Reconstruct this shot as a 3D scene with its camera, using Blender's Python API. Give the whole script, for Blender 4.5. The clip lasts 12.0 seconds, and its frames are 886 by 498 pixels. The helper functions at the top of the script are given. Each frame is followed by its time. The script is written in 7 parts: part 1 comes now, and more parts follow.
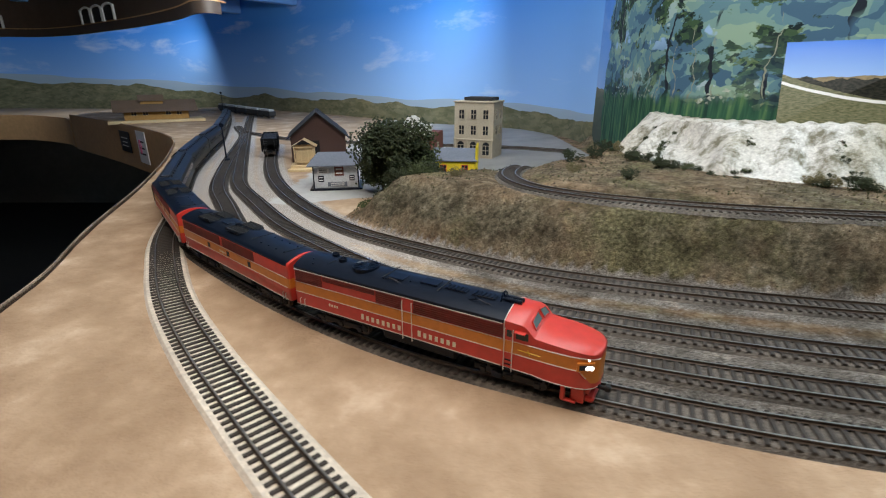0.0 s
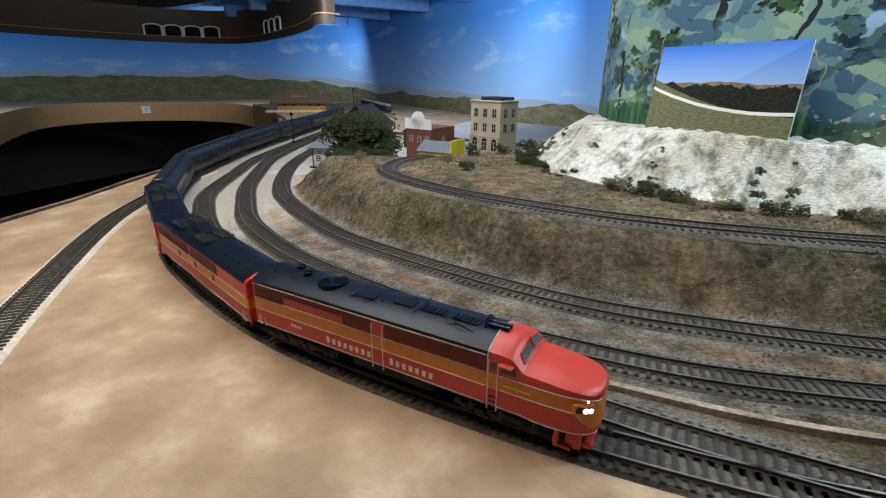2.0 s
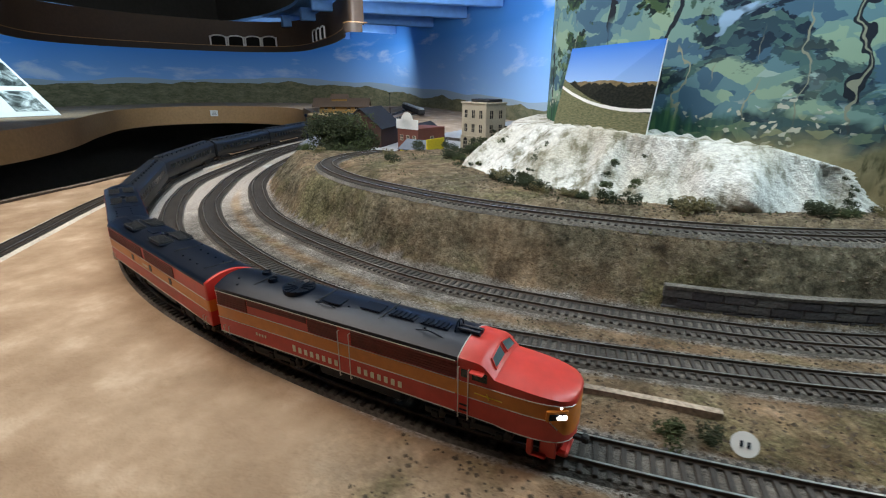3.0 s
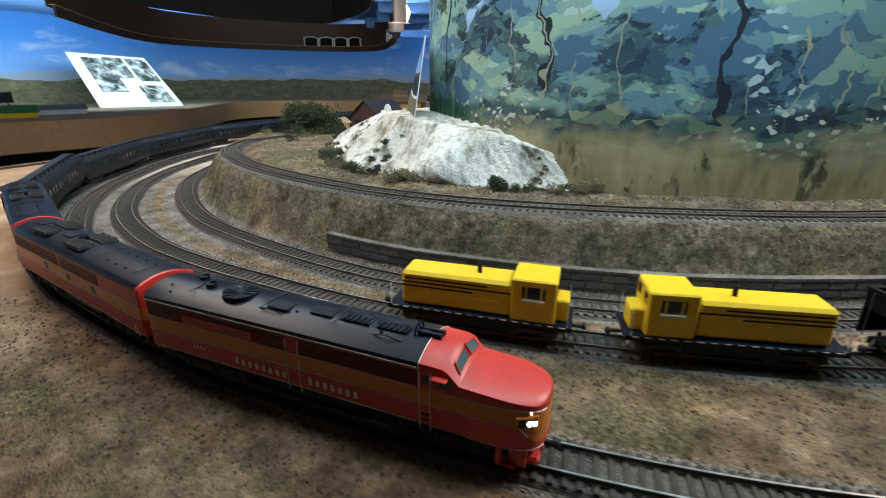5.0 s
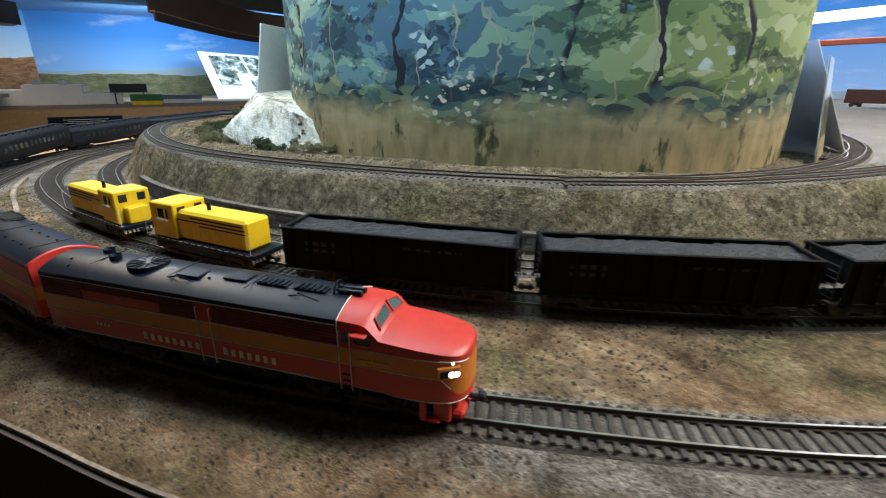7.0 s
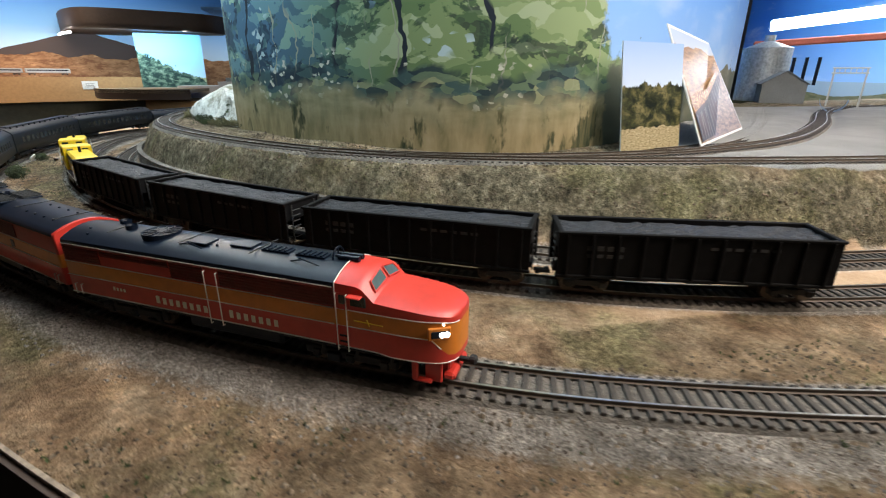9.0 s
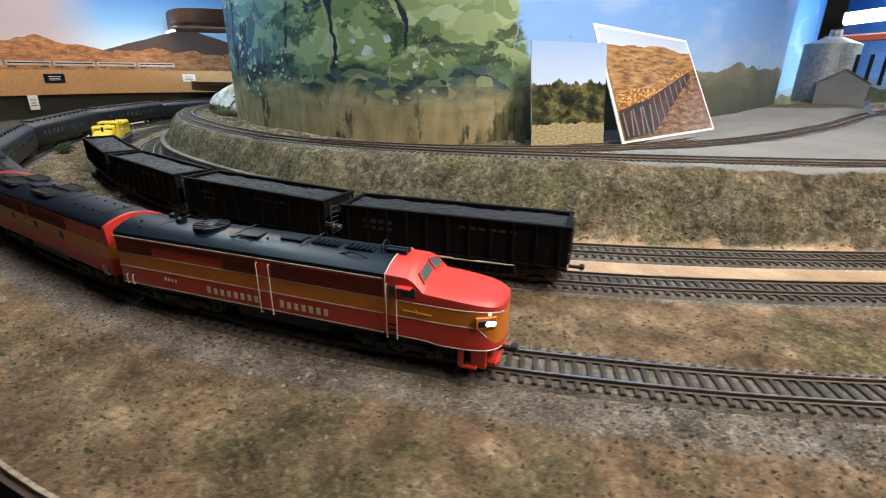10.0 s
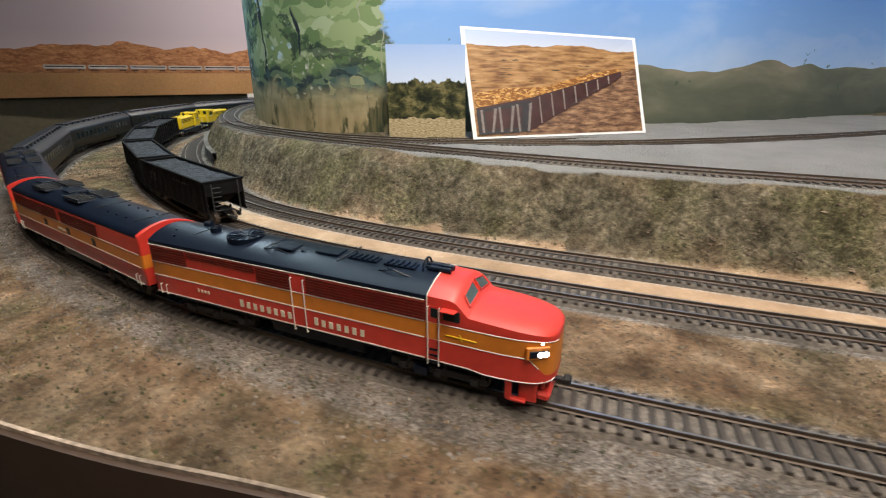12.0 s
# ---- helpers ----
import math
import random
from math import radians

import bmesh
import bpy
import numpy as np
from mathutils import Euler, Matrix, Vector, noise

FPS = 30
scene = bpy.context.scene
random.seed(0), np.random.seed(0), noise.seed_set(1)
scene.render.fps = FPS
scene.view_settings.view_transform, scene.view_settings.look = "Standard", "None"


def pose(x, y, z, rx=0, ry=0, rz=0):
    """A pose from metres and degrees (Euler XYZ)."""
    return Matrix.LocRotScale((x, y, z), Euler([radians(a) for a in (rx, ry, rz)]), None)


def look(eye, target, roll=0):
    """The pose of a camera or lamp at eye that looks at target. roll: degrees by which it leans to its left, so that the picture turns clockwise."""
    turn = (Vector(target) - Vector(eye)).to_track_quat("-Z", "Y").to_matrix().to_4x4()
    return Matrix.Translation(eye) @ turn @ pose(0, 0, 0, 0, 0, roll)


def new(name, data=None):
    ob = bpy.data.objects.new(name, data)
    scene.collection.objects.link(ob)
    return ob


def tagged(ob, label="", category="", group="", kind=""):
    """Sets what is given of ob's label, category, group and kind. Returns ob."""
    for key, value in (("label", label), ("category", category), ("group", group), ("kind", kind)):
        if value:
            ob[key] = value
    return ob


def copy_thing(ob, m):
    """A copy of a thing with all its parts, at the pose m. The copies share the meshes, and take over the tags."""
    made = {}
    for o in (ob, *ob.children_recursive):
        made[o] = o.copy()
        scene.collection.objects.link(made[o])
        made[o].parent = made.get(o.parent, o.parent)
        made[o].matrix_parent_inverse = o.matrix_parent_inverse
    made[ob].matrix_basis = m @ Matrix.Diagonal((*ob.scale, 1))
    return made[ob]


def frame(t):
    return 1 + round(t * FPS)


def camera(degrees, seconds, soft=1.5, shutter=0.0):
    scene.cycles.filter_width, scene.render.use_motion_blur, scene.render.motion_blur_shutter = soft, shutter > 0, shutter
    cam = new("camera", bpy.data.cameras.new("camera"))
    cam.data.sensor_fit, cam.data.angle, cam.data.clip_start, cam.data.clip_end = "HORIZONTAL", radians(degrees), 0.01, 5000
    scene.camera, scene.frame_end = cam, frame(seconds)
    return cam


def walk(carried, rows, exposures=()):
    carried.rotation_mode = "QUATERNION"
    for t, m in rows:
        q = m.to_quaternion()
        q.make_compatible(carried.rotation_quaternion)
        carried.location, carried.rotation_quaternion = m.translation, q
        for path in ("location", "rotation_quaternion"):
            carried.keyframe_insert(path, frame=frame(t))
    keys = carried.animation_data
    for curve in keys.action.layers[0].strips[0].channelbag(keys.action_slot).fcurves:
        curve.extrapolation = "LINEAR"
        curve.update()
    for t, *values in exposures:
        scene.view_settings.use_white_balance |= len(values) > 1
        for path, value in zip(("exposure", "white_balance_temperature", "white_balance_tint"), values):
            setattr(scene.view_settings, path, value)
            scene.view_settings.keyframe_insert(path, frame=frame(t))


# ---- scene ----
cam = camera(86.3, 12.0, soft=1.1, shutter=0.25)
METRES, EYE, TILT, LEAN, TURN = 2.5, 0.17, -20.0, 0.0, 0.0
ROWS = [
    (0.0, 0.0, 0.0, 0.0, 0.0, 0.0, -0.0),
    (0.5, 0.0445, -0.018, -0.001, 4.77, -0.01, -1.92),
    (1.0, 0.0842, -0.0344, -0.0082, 9.76, -0.15, -4.24),
    (1.5, 0.1266, -0.0338, -0.0092, 15.72, -1.32, -5.87),
    (2.0, 0.1686, -0.0193, -0.0048, 19.93, -1.39, -7.64),
    (2.5, 0.2146, -0.015, -0.0045, 24.09, -1.48, -8.81),
    (4.5, 0.3578, 0.03, 0.0092, 37.14, -4.18, -12.7),
    (5.0, 0.4037, 0.0434, 0.0128, 41.22, -4.89, -13.83),
    (5.5, 0.4387, 0.0543, 0.0202, 44.93, -6.26, -14.9),
    (6.0, 0.4717, 0.083, 0.0264, 48.24, -7.14, -15.48),
    (6.5, 0.5016, 0.1162, 0.032, 51.5, -7.95, -16.38),
    (7.0, 0.5377, 0.1417, 0.0398, 55.86, -8.98, -17.21),
    (9.0, 0.6322, 0.2702, 0.0822, 76.89, -15.73, -19.85),
    (9.5, 0.6565, 0.3008, 0.0946, 82.65, -17.96, -20.47),
    (10.0, 0.6625, 0.3343, 0.1069, 87.44, -19.86, -20.66),
    (10.5, 0.6606, 0.3705, 0.1187, 92.4, -21.6, -20.52),
    (11.0, 0.6678, 0.4071, 0.1349, 99.13, -23.24, -20.33),
    (11.5, 0.6773, 0.4393, 0.1474, 106.04, -25.94, -19.85),
    (12.0, 0.6713, 0.4817, 0.1608, 110.76, -27.61, -19.16),
]
walk(cam, [(t, pose(0, 0, EYE, TILT, LEAN, TURN) @ pose(METRES * x, METRES * y, METRES * z, 90 + pitch, roll, yaw)) for t, x, y, z, yaw, pitch, roll in ROWS],
     [(0.0, -0.20), (2.5, -0.10), (4.5, 0.10), (5.5, 0.20), (7.0, 0.35), (9.0, 0.25), (9.5, 0.20), (11.0, 0.05), (12.0, -0.05)])

# ---- light ----
world = bpy.data.worlds.new("room_air")
scene.world = world
world.use_nodes = True
world.node_tree.nodes["Background"].inputs[0].default_value = (0.75, 0.82, 1.0, 1)
world.node_tree.nodes["Background"].inputs[1].default_value = 0.045


def area_lamp(name, at, target, size_x, size_y, watts, colour):
    data = bpy.data.lights.new(name, "AREA")
    data.shape, data.size, data.size_y, data.energy, data.color = "RECTANGLE", size_x, size_y, watts, colour
    ob = new(name, data)
    ob.matrix_world = look(at, target)
    return ob


WARM, COOL, COLD = (1.0, 0.87, 0.74), (0.84, 0.93, 1.0), (0.68, 0.89, 1.0)
area_lamp("aisle_light", (-0.15, 0.10, 1.00), (-0.15, 0.25, 0), 0.7, 0.35, 9.6, WARM)
area_lamp("aisle_light", (1.68, 1.46, 0.96), (1.50, 1.36, 0), 0.30, 0.9, 24.0, WARM)
area_lamp("valance_and_fill", (-0.30, 1.00, 0.72), (-0.25, 1.6, 0.05), 1.1, 0.06, 6.8, COOL)
# added lamp without a fixture, lifts the ground between the tracks
area_lamp("valance_and_fill", (0.12, 0.40, 0.66), (0.06, 0.52, 0.0), 0.6, 0.05, 4.6, COOL)
# unseen strips added to brighten the painted woods; no valance is built here
area_lamp("valance_and_fill", (0.93, 0.43, 0.60), (0.79, 0.58, 0.46), 0.6, 0.05, 6.4, COLD)
area_lamp("valance_and_fill", (1.33, 0.92, 0.66), (1.08, 0.92, 0.18), 0.5, 0.05, 2.6, COLD)
area_lamp("valance_and_fill", (1.15, 1.55, 0.66), (0.86, 1.35, 0.18), 0.5, 0.05, 1.0, COOL)
area_lamp("valance_and_fill", (-2.05, 2.80, 0.40), (-2.7, 3.6, 0.05), 1.2, 0.05, 5.0, COOL)
# added fill for the dark middle of the sky wall
area_lamp("valance_and_fill", (-0.36, 1.56, 0.46), (-0.9, 2.8, 0.22), 0.8, 0.05, 5.5, COOL)
area_lamp("valance_and_fill", (-2.85, 1.00, 0.42), (-3.8, 1.1, 0.05), 1.6, 0.05, 11.0, COLD)
area_lamp("valance_and_fill", (0.5, 2.35, 0.8), (0.2, 2.8, 0), 1.4, 0.05, 5.0, COOL)
area_lamp("yard_light", (0.18, 2.80, 0.42), (-0.45, 2.58, 0.16), 0.8, 0.05, 6.0, COLD)
area_lamp("desert_light", (-1.9, -1.3, 1.05), (-2.5, -2.2, 0.15), 1.8, 0.05, 30.0, WARM)
# added below the south deck to brighten the grove wall
area_lamp("valance_and_fill", (-2.60, -0.75, 0.41), (-3.4, -0.85, 0.28), 0.8, 0.05, 6.5, COLD)

# ---- materials ----
def material(name, colour, rough=0.6, metal=0.0, vary=0.15, scale=60.0, bump=0.0, second=None, bump_scale=None, coat=0.0, gloss=0.5):
    """Plain surface with variation at two scales and fine relief."""
    m = bpy.data.materials.new(name)
    m.use_nodes = True
    nt = m.node_tree
    b = nt.nodes["Principled BSDF"]
    co = nt.nodes.new("ShaderNodeTexCoord")
    big, fine = nt.nodes.new("ShaderNodeTexNoise"), nt.nodes.new("ShaderNodeTexNoise")
    big.inputs["Scale"].default_value, fine.inputs["Scale"].default_value = scale * 0.15, scale * 3
    big.inputs["Detail"].default_value, fine.inputs["Detail"].default_value = 5, 4
    for n in (big, fine):
        nt.links.new(co.outputs["Object"], n.inputs["Vector"])
    c2 = second or tuple(max(0.0, c * (1 - vary * 2)) for c in colour)
    ramp = nt.nodes.new("ShaderNodeValToRGB")
    ramp.color_ramp.elements[0].position, ramp.color_ramp.elements[1].position = 0.32, 0.68
    ramp.color_ramp.elements[0].color, ramp.color_ramp.elements[1].color = (*c2, 1), (*colour, 1)
    nt.links.new(big.outputs["Fac"], ramp.inputs["Fac"])
    mix = nt.nodes.new("ShaderNodeMix")
    mix.data_type, mix.blend_type = "RGBA", "MULTIPLY"
    mix.inputs[0].default_value = min(1.0, vary * 3)
    grey = nt.nodes.new("ShaderNodeValToRGB")
    grey.color_ramp.elements[0].color, grey.color_ramp.elements[1].color = (0.45, 0.45, 0.45, 1), (1.35, 1.35, 1.35, 1)
    grey.color_ramp.elements[0].position, grey.color_ramp.elements[1].position = 0.3, 0.7
    nt.links.new(fine.outputs["Fac"], grey.inputs["Fac"])
    nt.links.new(ramp.outputs["Color"], mix.inputs[6])
    nt.links.new(grey.outputs["Color"], mix.inputs[7])
    nt.links.new(mix.outputs[2], b.inputs["Base Color"])
    b.inputs["Roughness"].default_value, b.inputs["Metallic"].default_value = rough, metal
    b.inputs["Coat Weight"].default_value = coat
    b.inputs["Specular IOR Level"].default_value = gloss
    if bump:
        bn = nt.nodes.new("ShaderNodeTexNoise")
        bn.inputs["Scale"].default_value, bn.inputs["Detail"].default_value = bump_scale or scale * 4, 6
        nt.links.new(co.outputs["Object"], bn.inputs["Vector"])
        bp = nt.nodes.new("ShaderNodeBump")
        bp.inputs["Strength"].default_value, bp.inputs["Distance"].default_value = bump, 0.002
        nt.links.new(bn.outputs["Fac"], bp.inputs["Height"])
        nt.links.new(bp.outputs["Normal"], b.inputs["Normal"])
    return m


def glow(name, colour, strength):
    m = bpy.data.materials.new(name)
    m.use_nodes = True
    b = m.node_tree.nodes["Principled BSDF"]
    b.inputs["Base Color"].default_value = b.inputs["Emission Color"].default_value = (*colour, 1)
    b.inputs["Emission Strength"].default_value = strength
    return m


RED = material("red_paint", (0.54, 0.040, 0.028), 0.40, vary=0.06)
# darker copy of the red paint, with the louvres' shading put into the colour
MAROON = material("shaded_red_louvres", (0.17, 0.014, 0.010), 0.5, vary=0.15)
ORANGE = material("orange_paint", (0.60, 0.19, 0.020), 0.40, vary=0.06)
BLACK = material("black_paint", (0.005, 0.009, 0.019), 0.36, vary=0.10, gloss=0.20)
CHARCOAL = material("dark_grey_paint", (0.014, 0.014, 0.015), 0.7, vary=0.12)
SILVER = material("silver_line", (0.62, 0.60, 0.55), 0.4, vary=0.05)
CREAM_INK = material("cream_lettering", (0.72, 0.66, 0.52), 0.6, vary=0.05)
GLASS = material("cab_glass", (0.012, 0.018, 0.020), 0.10, vary=0.05)
LAMP = glow("headlight_glow", (1.0, 0.97, 0.90), 7.0)
STEEL = material("rail_steel", (0.52, 0.50, 0.47), 0.32, metal=0.9, vary=0.15)
RAILSIDE = material("weathered_rail", (0.10, 0.075, 0.055), 0.6, metal=0.3)
TIE = material("tie_brown", (0.045, 0.036, 0.030), 0.8, vary=0.2, scale=200)
BALLAST = material("grey_ballast", (0.21, 0.185, 0.155), 0.95, vary=0.3, scale=140, bump=1.0, bump_scale=900)
BALLAST_DARK = material("dark_roadbed", (0.19, 0.165, 0.14), 0.95, vary=0.3, scale=140, bump=1.0, bump_scale=900)
PLASTER = material("pale_plaster", (0.70, 0.62, 0.52), 0.95, vary=0.12, scale=90, bump=0.4)
YELLOW = material("yellow_paint", (0.74, 0.49, 0.010), 0.42, vary=0.05)
COAL = material("coal_load", (0.013, 0.016, 0.026), 0.6, vary=0.3, scale=250, bump=1.0, bump_scale=800)
FASCIA = material("brown_fascia_board", (0.055, 0.034, 0.023), 0.6, vary=0.08, scale=20)
FASCIA_TAN = material("tan_fascia_board", (0.46, 0.26, 0.11), 0.6, vary=0.08, scale=20)
# near black: the darkness of unlit gaps and openings is put into the colour
VOID = material("unlit_void", (0.006, 0.005, 0.0045), 0.95, vary=0.2, scale=30)
SKYBLUE = material("sky_blue_paint", (0.10, 0.30, 0.72), 0.8, vary=0.08, scale=6)
STONE = material("grey_stone", (0.20, 0.19, 0.19), 0.9, vary=0.25, scale=120, bump=0.8)
WHITE = material("white_card", (0.78, 0.77, 0.74), 0.6, vary=0.04)


# ---- building helpers ----
def part(name, bm, mat, parent=None, label=""):
    me = bpy.data.meshes.new(name)
    bm.to_mesh(me)
    bm.free()
    for m in (mat if isinstance(mat, (list, tuple)) else [mat]):
        me.materials.append(m)
    ob = new(name, me)
    if parent is not None:
        ob.parent = parent
    if label:
        ob["label"] = label
    return ob


def thing(name, label, category, group="", kind=""):
    ob = new(name)
    ob.empty_display_size = 0.01
    return tagged(ob, label, category, group, kind)


def box(bm, cx, cy, cz, sx, sy, sz, bevel=0.0, m=None, mat=0):
    g = bmesh.ops.create_cube(bm, size=1.0)
    vs = g["verts"]
    bmesh.ops.transform(bm, matrix=(m or Matrix()) @ Matrix.Translation((cx, cy, cz)) @ Matrix.Diagonal((sx, sy, sz, 1)), verts=vs)
    faces = {f for v in vs for f in v.link_faces}
    for f in faces:
        f.material_index = mat
    if bevel:
        edges = list({e for f in faces for e in f.edges})
        bmesh.ops.bevel(bm, geom=edges, offset=bevel, segments=1, affect="EDGES", profile=0.5)
    return bm


def rod(bm, a, b, r, n=8, r2=None):
    a, b = Vector(a), Vector(b)
    d = b - a
    m = Matrix.Translation((a + b) / 2) @ d.to_track_quat("Z", "Y").to_matrix().to_4x4()
    bmesh.ops.create_cone(bm, cap_ends=True, segments=n, radius1=r, radius2=r if r2 is None else r2, depth=d.length, matrix=m)
    return bm


def fresh():
    return bmesh.new()


class Line:
    """A smooth line through plan points (Catmull-Rom), measured along its length."""

    def __init__(self, pts, step=0.004):
        p = [np.array(q, float) for q in pts]
        p = [2 * p[0] - p[1]] + p + [2 * p[-1] - p[-2]]
        out = []
        for i in range(1, len(p) - 2):
            n = max(2, int(np.linalg.norm(p[i + 1] - p[i]) / step))
            for k in range(n):
                u = k / n
                out.append(0.5 * (2 * p[i] + (p[i + 1] - p[i - 1]) * u + (2 * p[i - 1] - 5 * p[i] + 4 * p[i + 1] - p[i + 2]) * u * u
                                  + (3 * p[i] - p[i - 1] - 3 * p[i + 1] + p[i + 2]) * u ** 3))
        out.append(p[-2])
        a = np.array(out)
        for _ in range(30):
            a[1:-1] = 0.25 * a[:-2] + 0.5 * a[1:-1] + 0.25 * a[2:]
        self.p = a
        self.s = np.concatenate([[0], np.cumsum(np.linalg.norm(np.diff(a, axis=0), axis=1))])
        self.length = float(self.s[-1])

    def at(self, s):
        if s < 0 or s > self.length:
            e, d = (0, 1) if s < 0 else (-1, -2)
            t = (self.p[1] - self.p[0]) if s < 0 else (self.p[-1] - self.p[-2])
            t = t / np.linalg.norm(t)
            return self.p[e] + t * (s if s < 0 else s - self.length)
        return np.array([np.interp(s, self.s, self.p[:, k]) for k in range(self.p.shape[1])])

    def way(self, s):
        d = self.at(s + 0.004) - self.at(s - 0.004)
        return d / np.linalg.norm(d)

    def near(self, x, y):
        return float(self.s[np.argmin(np.hypot(self.p[:, 0] - x, self.p[:, 1] - y))])

    def offset(self, d, step=0.01):
        """Points d to the left of the line."""
        out = []
        for s in np.arange(0, self.length + step / 2, step):
            q, w = self.at(s), self.way(s)
            out.append((q[0] - w[1] * d, q[1] + w[0] * d))
        return out


def dip(x):
    """The layout's surface sinks a little towards the town."""
    u = np.clip((0.35 - x) / 0.5, 0, 1)
    return -0.014 * u * u * (3 - 2 * u)


# ---- the tracks in plan ----
LINE_MAIN = Line([(-1.30, 2.95), (-1.12, 2.55), (-0.95, 2.15), (-0.835, 1.86), (-0.69, 1.48), (-0.61, 1.23), (-0.535, 1.0), (-0.47, 0.84), (-0.40, 0.68),
                  (-0.30, 0.535), (-0.22, 0.452), (-0.14, 0.382), (-0.045, 0.312), (0.045, 0.262), (0.16, 0.211), (0.27, 0.180), (0.40, 0.164), (0.51, 0.163),
                  (0.58, 0.170), (0.687, 0.190), (0.776, 0.214), (0.90, 0.262), (1.017, 0.322), (1.12, 0.398), (1.211, 0.488), (1.309, 0.607), (1.395, 0.755),
                  (1.44, 0.87), (1.47, 0.99), (1.485, 1.09), (1.492, 1.20), (1.493, 1.33), (1.492, 1.5), (1.49, 1.9), (1.49, 2.4)])
LINE_SPUR = Line([(-0.40, 0.70), (-0.345, 0.56), (-0.30, 0.475), (-0.245, 0.385), (-0.18, 0.302), (-0.125, 0.240), (-0.07, 0.180), (0.0, 0.108), (0.07, 0.042), (0.15, -0.03), (0.20, -0.075)])
LINE_PASS = Line([(-0.91, 2.15), (-0.80, 1.90), (-0.67, 1.62), (-0.50, 1.10), (-0.41, 0.85), (-0.335, 0.71), (-0.24, 0.545), (-0.16, 0.46), (-0.09, 0.40), (0.02, 0.325), (0.12, 0.275), (0.23, 0.234), (0.33, 0.208), (0.45, 0.185), (0.58, 0.176)])
LINE_SECOND = Line([(-0.98, 2.5), (-0.855, 2.15), (-0.61, 1.48), (-0.44, 1.02), (-0.375, 0.86), (-0.295, 0.73), (-0.215, 0.61), (-0.145, 0.53), (-0.07, 0.452), (0.01, 0.393), (0.10, 0.34), (0.20, 0.297),
                    (0.28, 0.270), (0.36, 0.254), (0.47, 0.249), (0.56, 0.262), (0.63, 0.279), (0.75, 0.315), (0.87, 0.372), (1.0, 0.455), (1.12, 0.567), (1.22, 0.69), (1.30, 0.83), (1.34, 0.93), (1.36, 1.02),
                    (1.372, 1.12), (1.378, 1.22), (1.38, 1.33), (1.378, 1.45), (1.375, 1.8), (1.375, 2.4)])
LINE_THIRD = Line([(-0.50, 1.42), (-0.43, 1.19), (-0.36, 0.99), (-0.29, 0.835), (-0.205, 0.695), (-0.125, 0.595), (-0.05, 0.53), (0.03, 0.470), (0.11, 0.418), (0.22, 0.370), (0.33, 0.336), (0.42, 0.322), (0.50, 0.324), (0.58, 0.332),
                   (0.66, 0.346), (0.73, 0.366), (0.83, 0.412), (0.93, 0.475), (1.03, 0.565), (1.12, 0.665), (1.20, 0.780), (1.265, 0.90), (1.293, 1.0), (1.309, 1.11), (1.317, 1.22), (1.32, 1.33), (1.325, 1.45), (1.34, 1.8), (1.34, 2.4)])
LINE_UPPER = Line([(0.34, 0.93), (0.29, 0.87), (0.20, 0.79), (0.115, 0.71), (0.075, 0.63), (0.090, 0.55), (0.125, 0.505), (0.18, 0.463), (0.27, 0.416), (0.40, 0.386), (0.52, 0.384), (0.65, 0.402), (0.775, 0.452), (0.90, 0.534),
                   (1.015, 0.642), (1.10, 0.76), (1.155, 0.90), (1.185, 1.05), (1.21, 1.25), (1.222, 1.45), (1.23, 1.8), (1.23, 2.4)])
LINE_BRANCH = Line([(1.05, 0.68), (1.10, 0.78), (1.135, 0.92), (1.125, 1.09), (1.055, 1.285), (0.88, 1.54), (0.64, 1.83), (0.50, 2.05), (0.45, 2.3)])
LINE_BRANCH_IN = Line([(1.13, 1.0), (1.10, 1.12), (0.99, 1.288), (0.806, 1.49), (0.55, 1.74), (0.30, 2.02)])
LINE_TOWN = Line([(-0.72, 1.75), (-0.45, 1.52), (-0.1, 1.42), (0.15, 1.30), (0.31, 1.19)])
TERRACE = 0.058
# the terrace track keeps well back from the brow round the end of the hill
UPPER_FROM, UPPER_TO = LINE_UPPER.near(0.90, 0.534), LINE_UPPER.near(1.10, 0.76)


def set_back(line, d):
    out = []
    for s in np.arange(0, line.length, 0.03):
        q, w = line.at(s), line.way(s)
        k = d * (1 - min(1.0, max(0.0, (s - UPPER_FROM) / (UPPER_TO - UPPER_FROM))))
        out.append((q[0] - w[1] * k, q[1] + w[0] * k))
    return Line(out + [tuple(line.p[-1])])


LINE_UPPER = set_back(LINE_UPPER, 0.010)

# ---- benchwork and terrain ----
EDGE = Line([(-1.95, 2.56), (-1.35, 2.05), (-0.92, 1.62), (-0.72, 1.26), (-0.56, 0.875), (-0.46, 0.585), (-0.40, 0.44), (-0.37, 0.33), (-0.335, 0.22), (-0.27, 0.06), (-0.15, -0.07), (0.05, -0.12), (0.3, -0.09), (0.55, -0.01), (0.70, 0.055),
             (0.81, 0.112), (0.91, 0.168), (1.0, 0.222), (1.10, 0.296), (1.19, 0.36), (1.30, 0.46), (1.42, 0.59), (1.52, 0.73), (1.57, 0.86), (1.59, 1.0), (1.588, 1.10), (1.577, 1.20), (1.57, 1.4), (1.60, 1.8), (1.62, 2.5)])
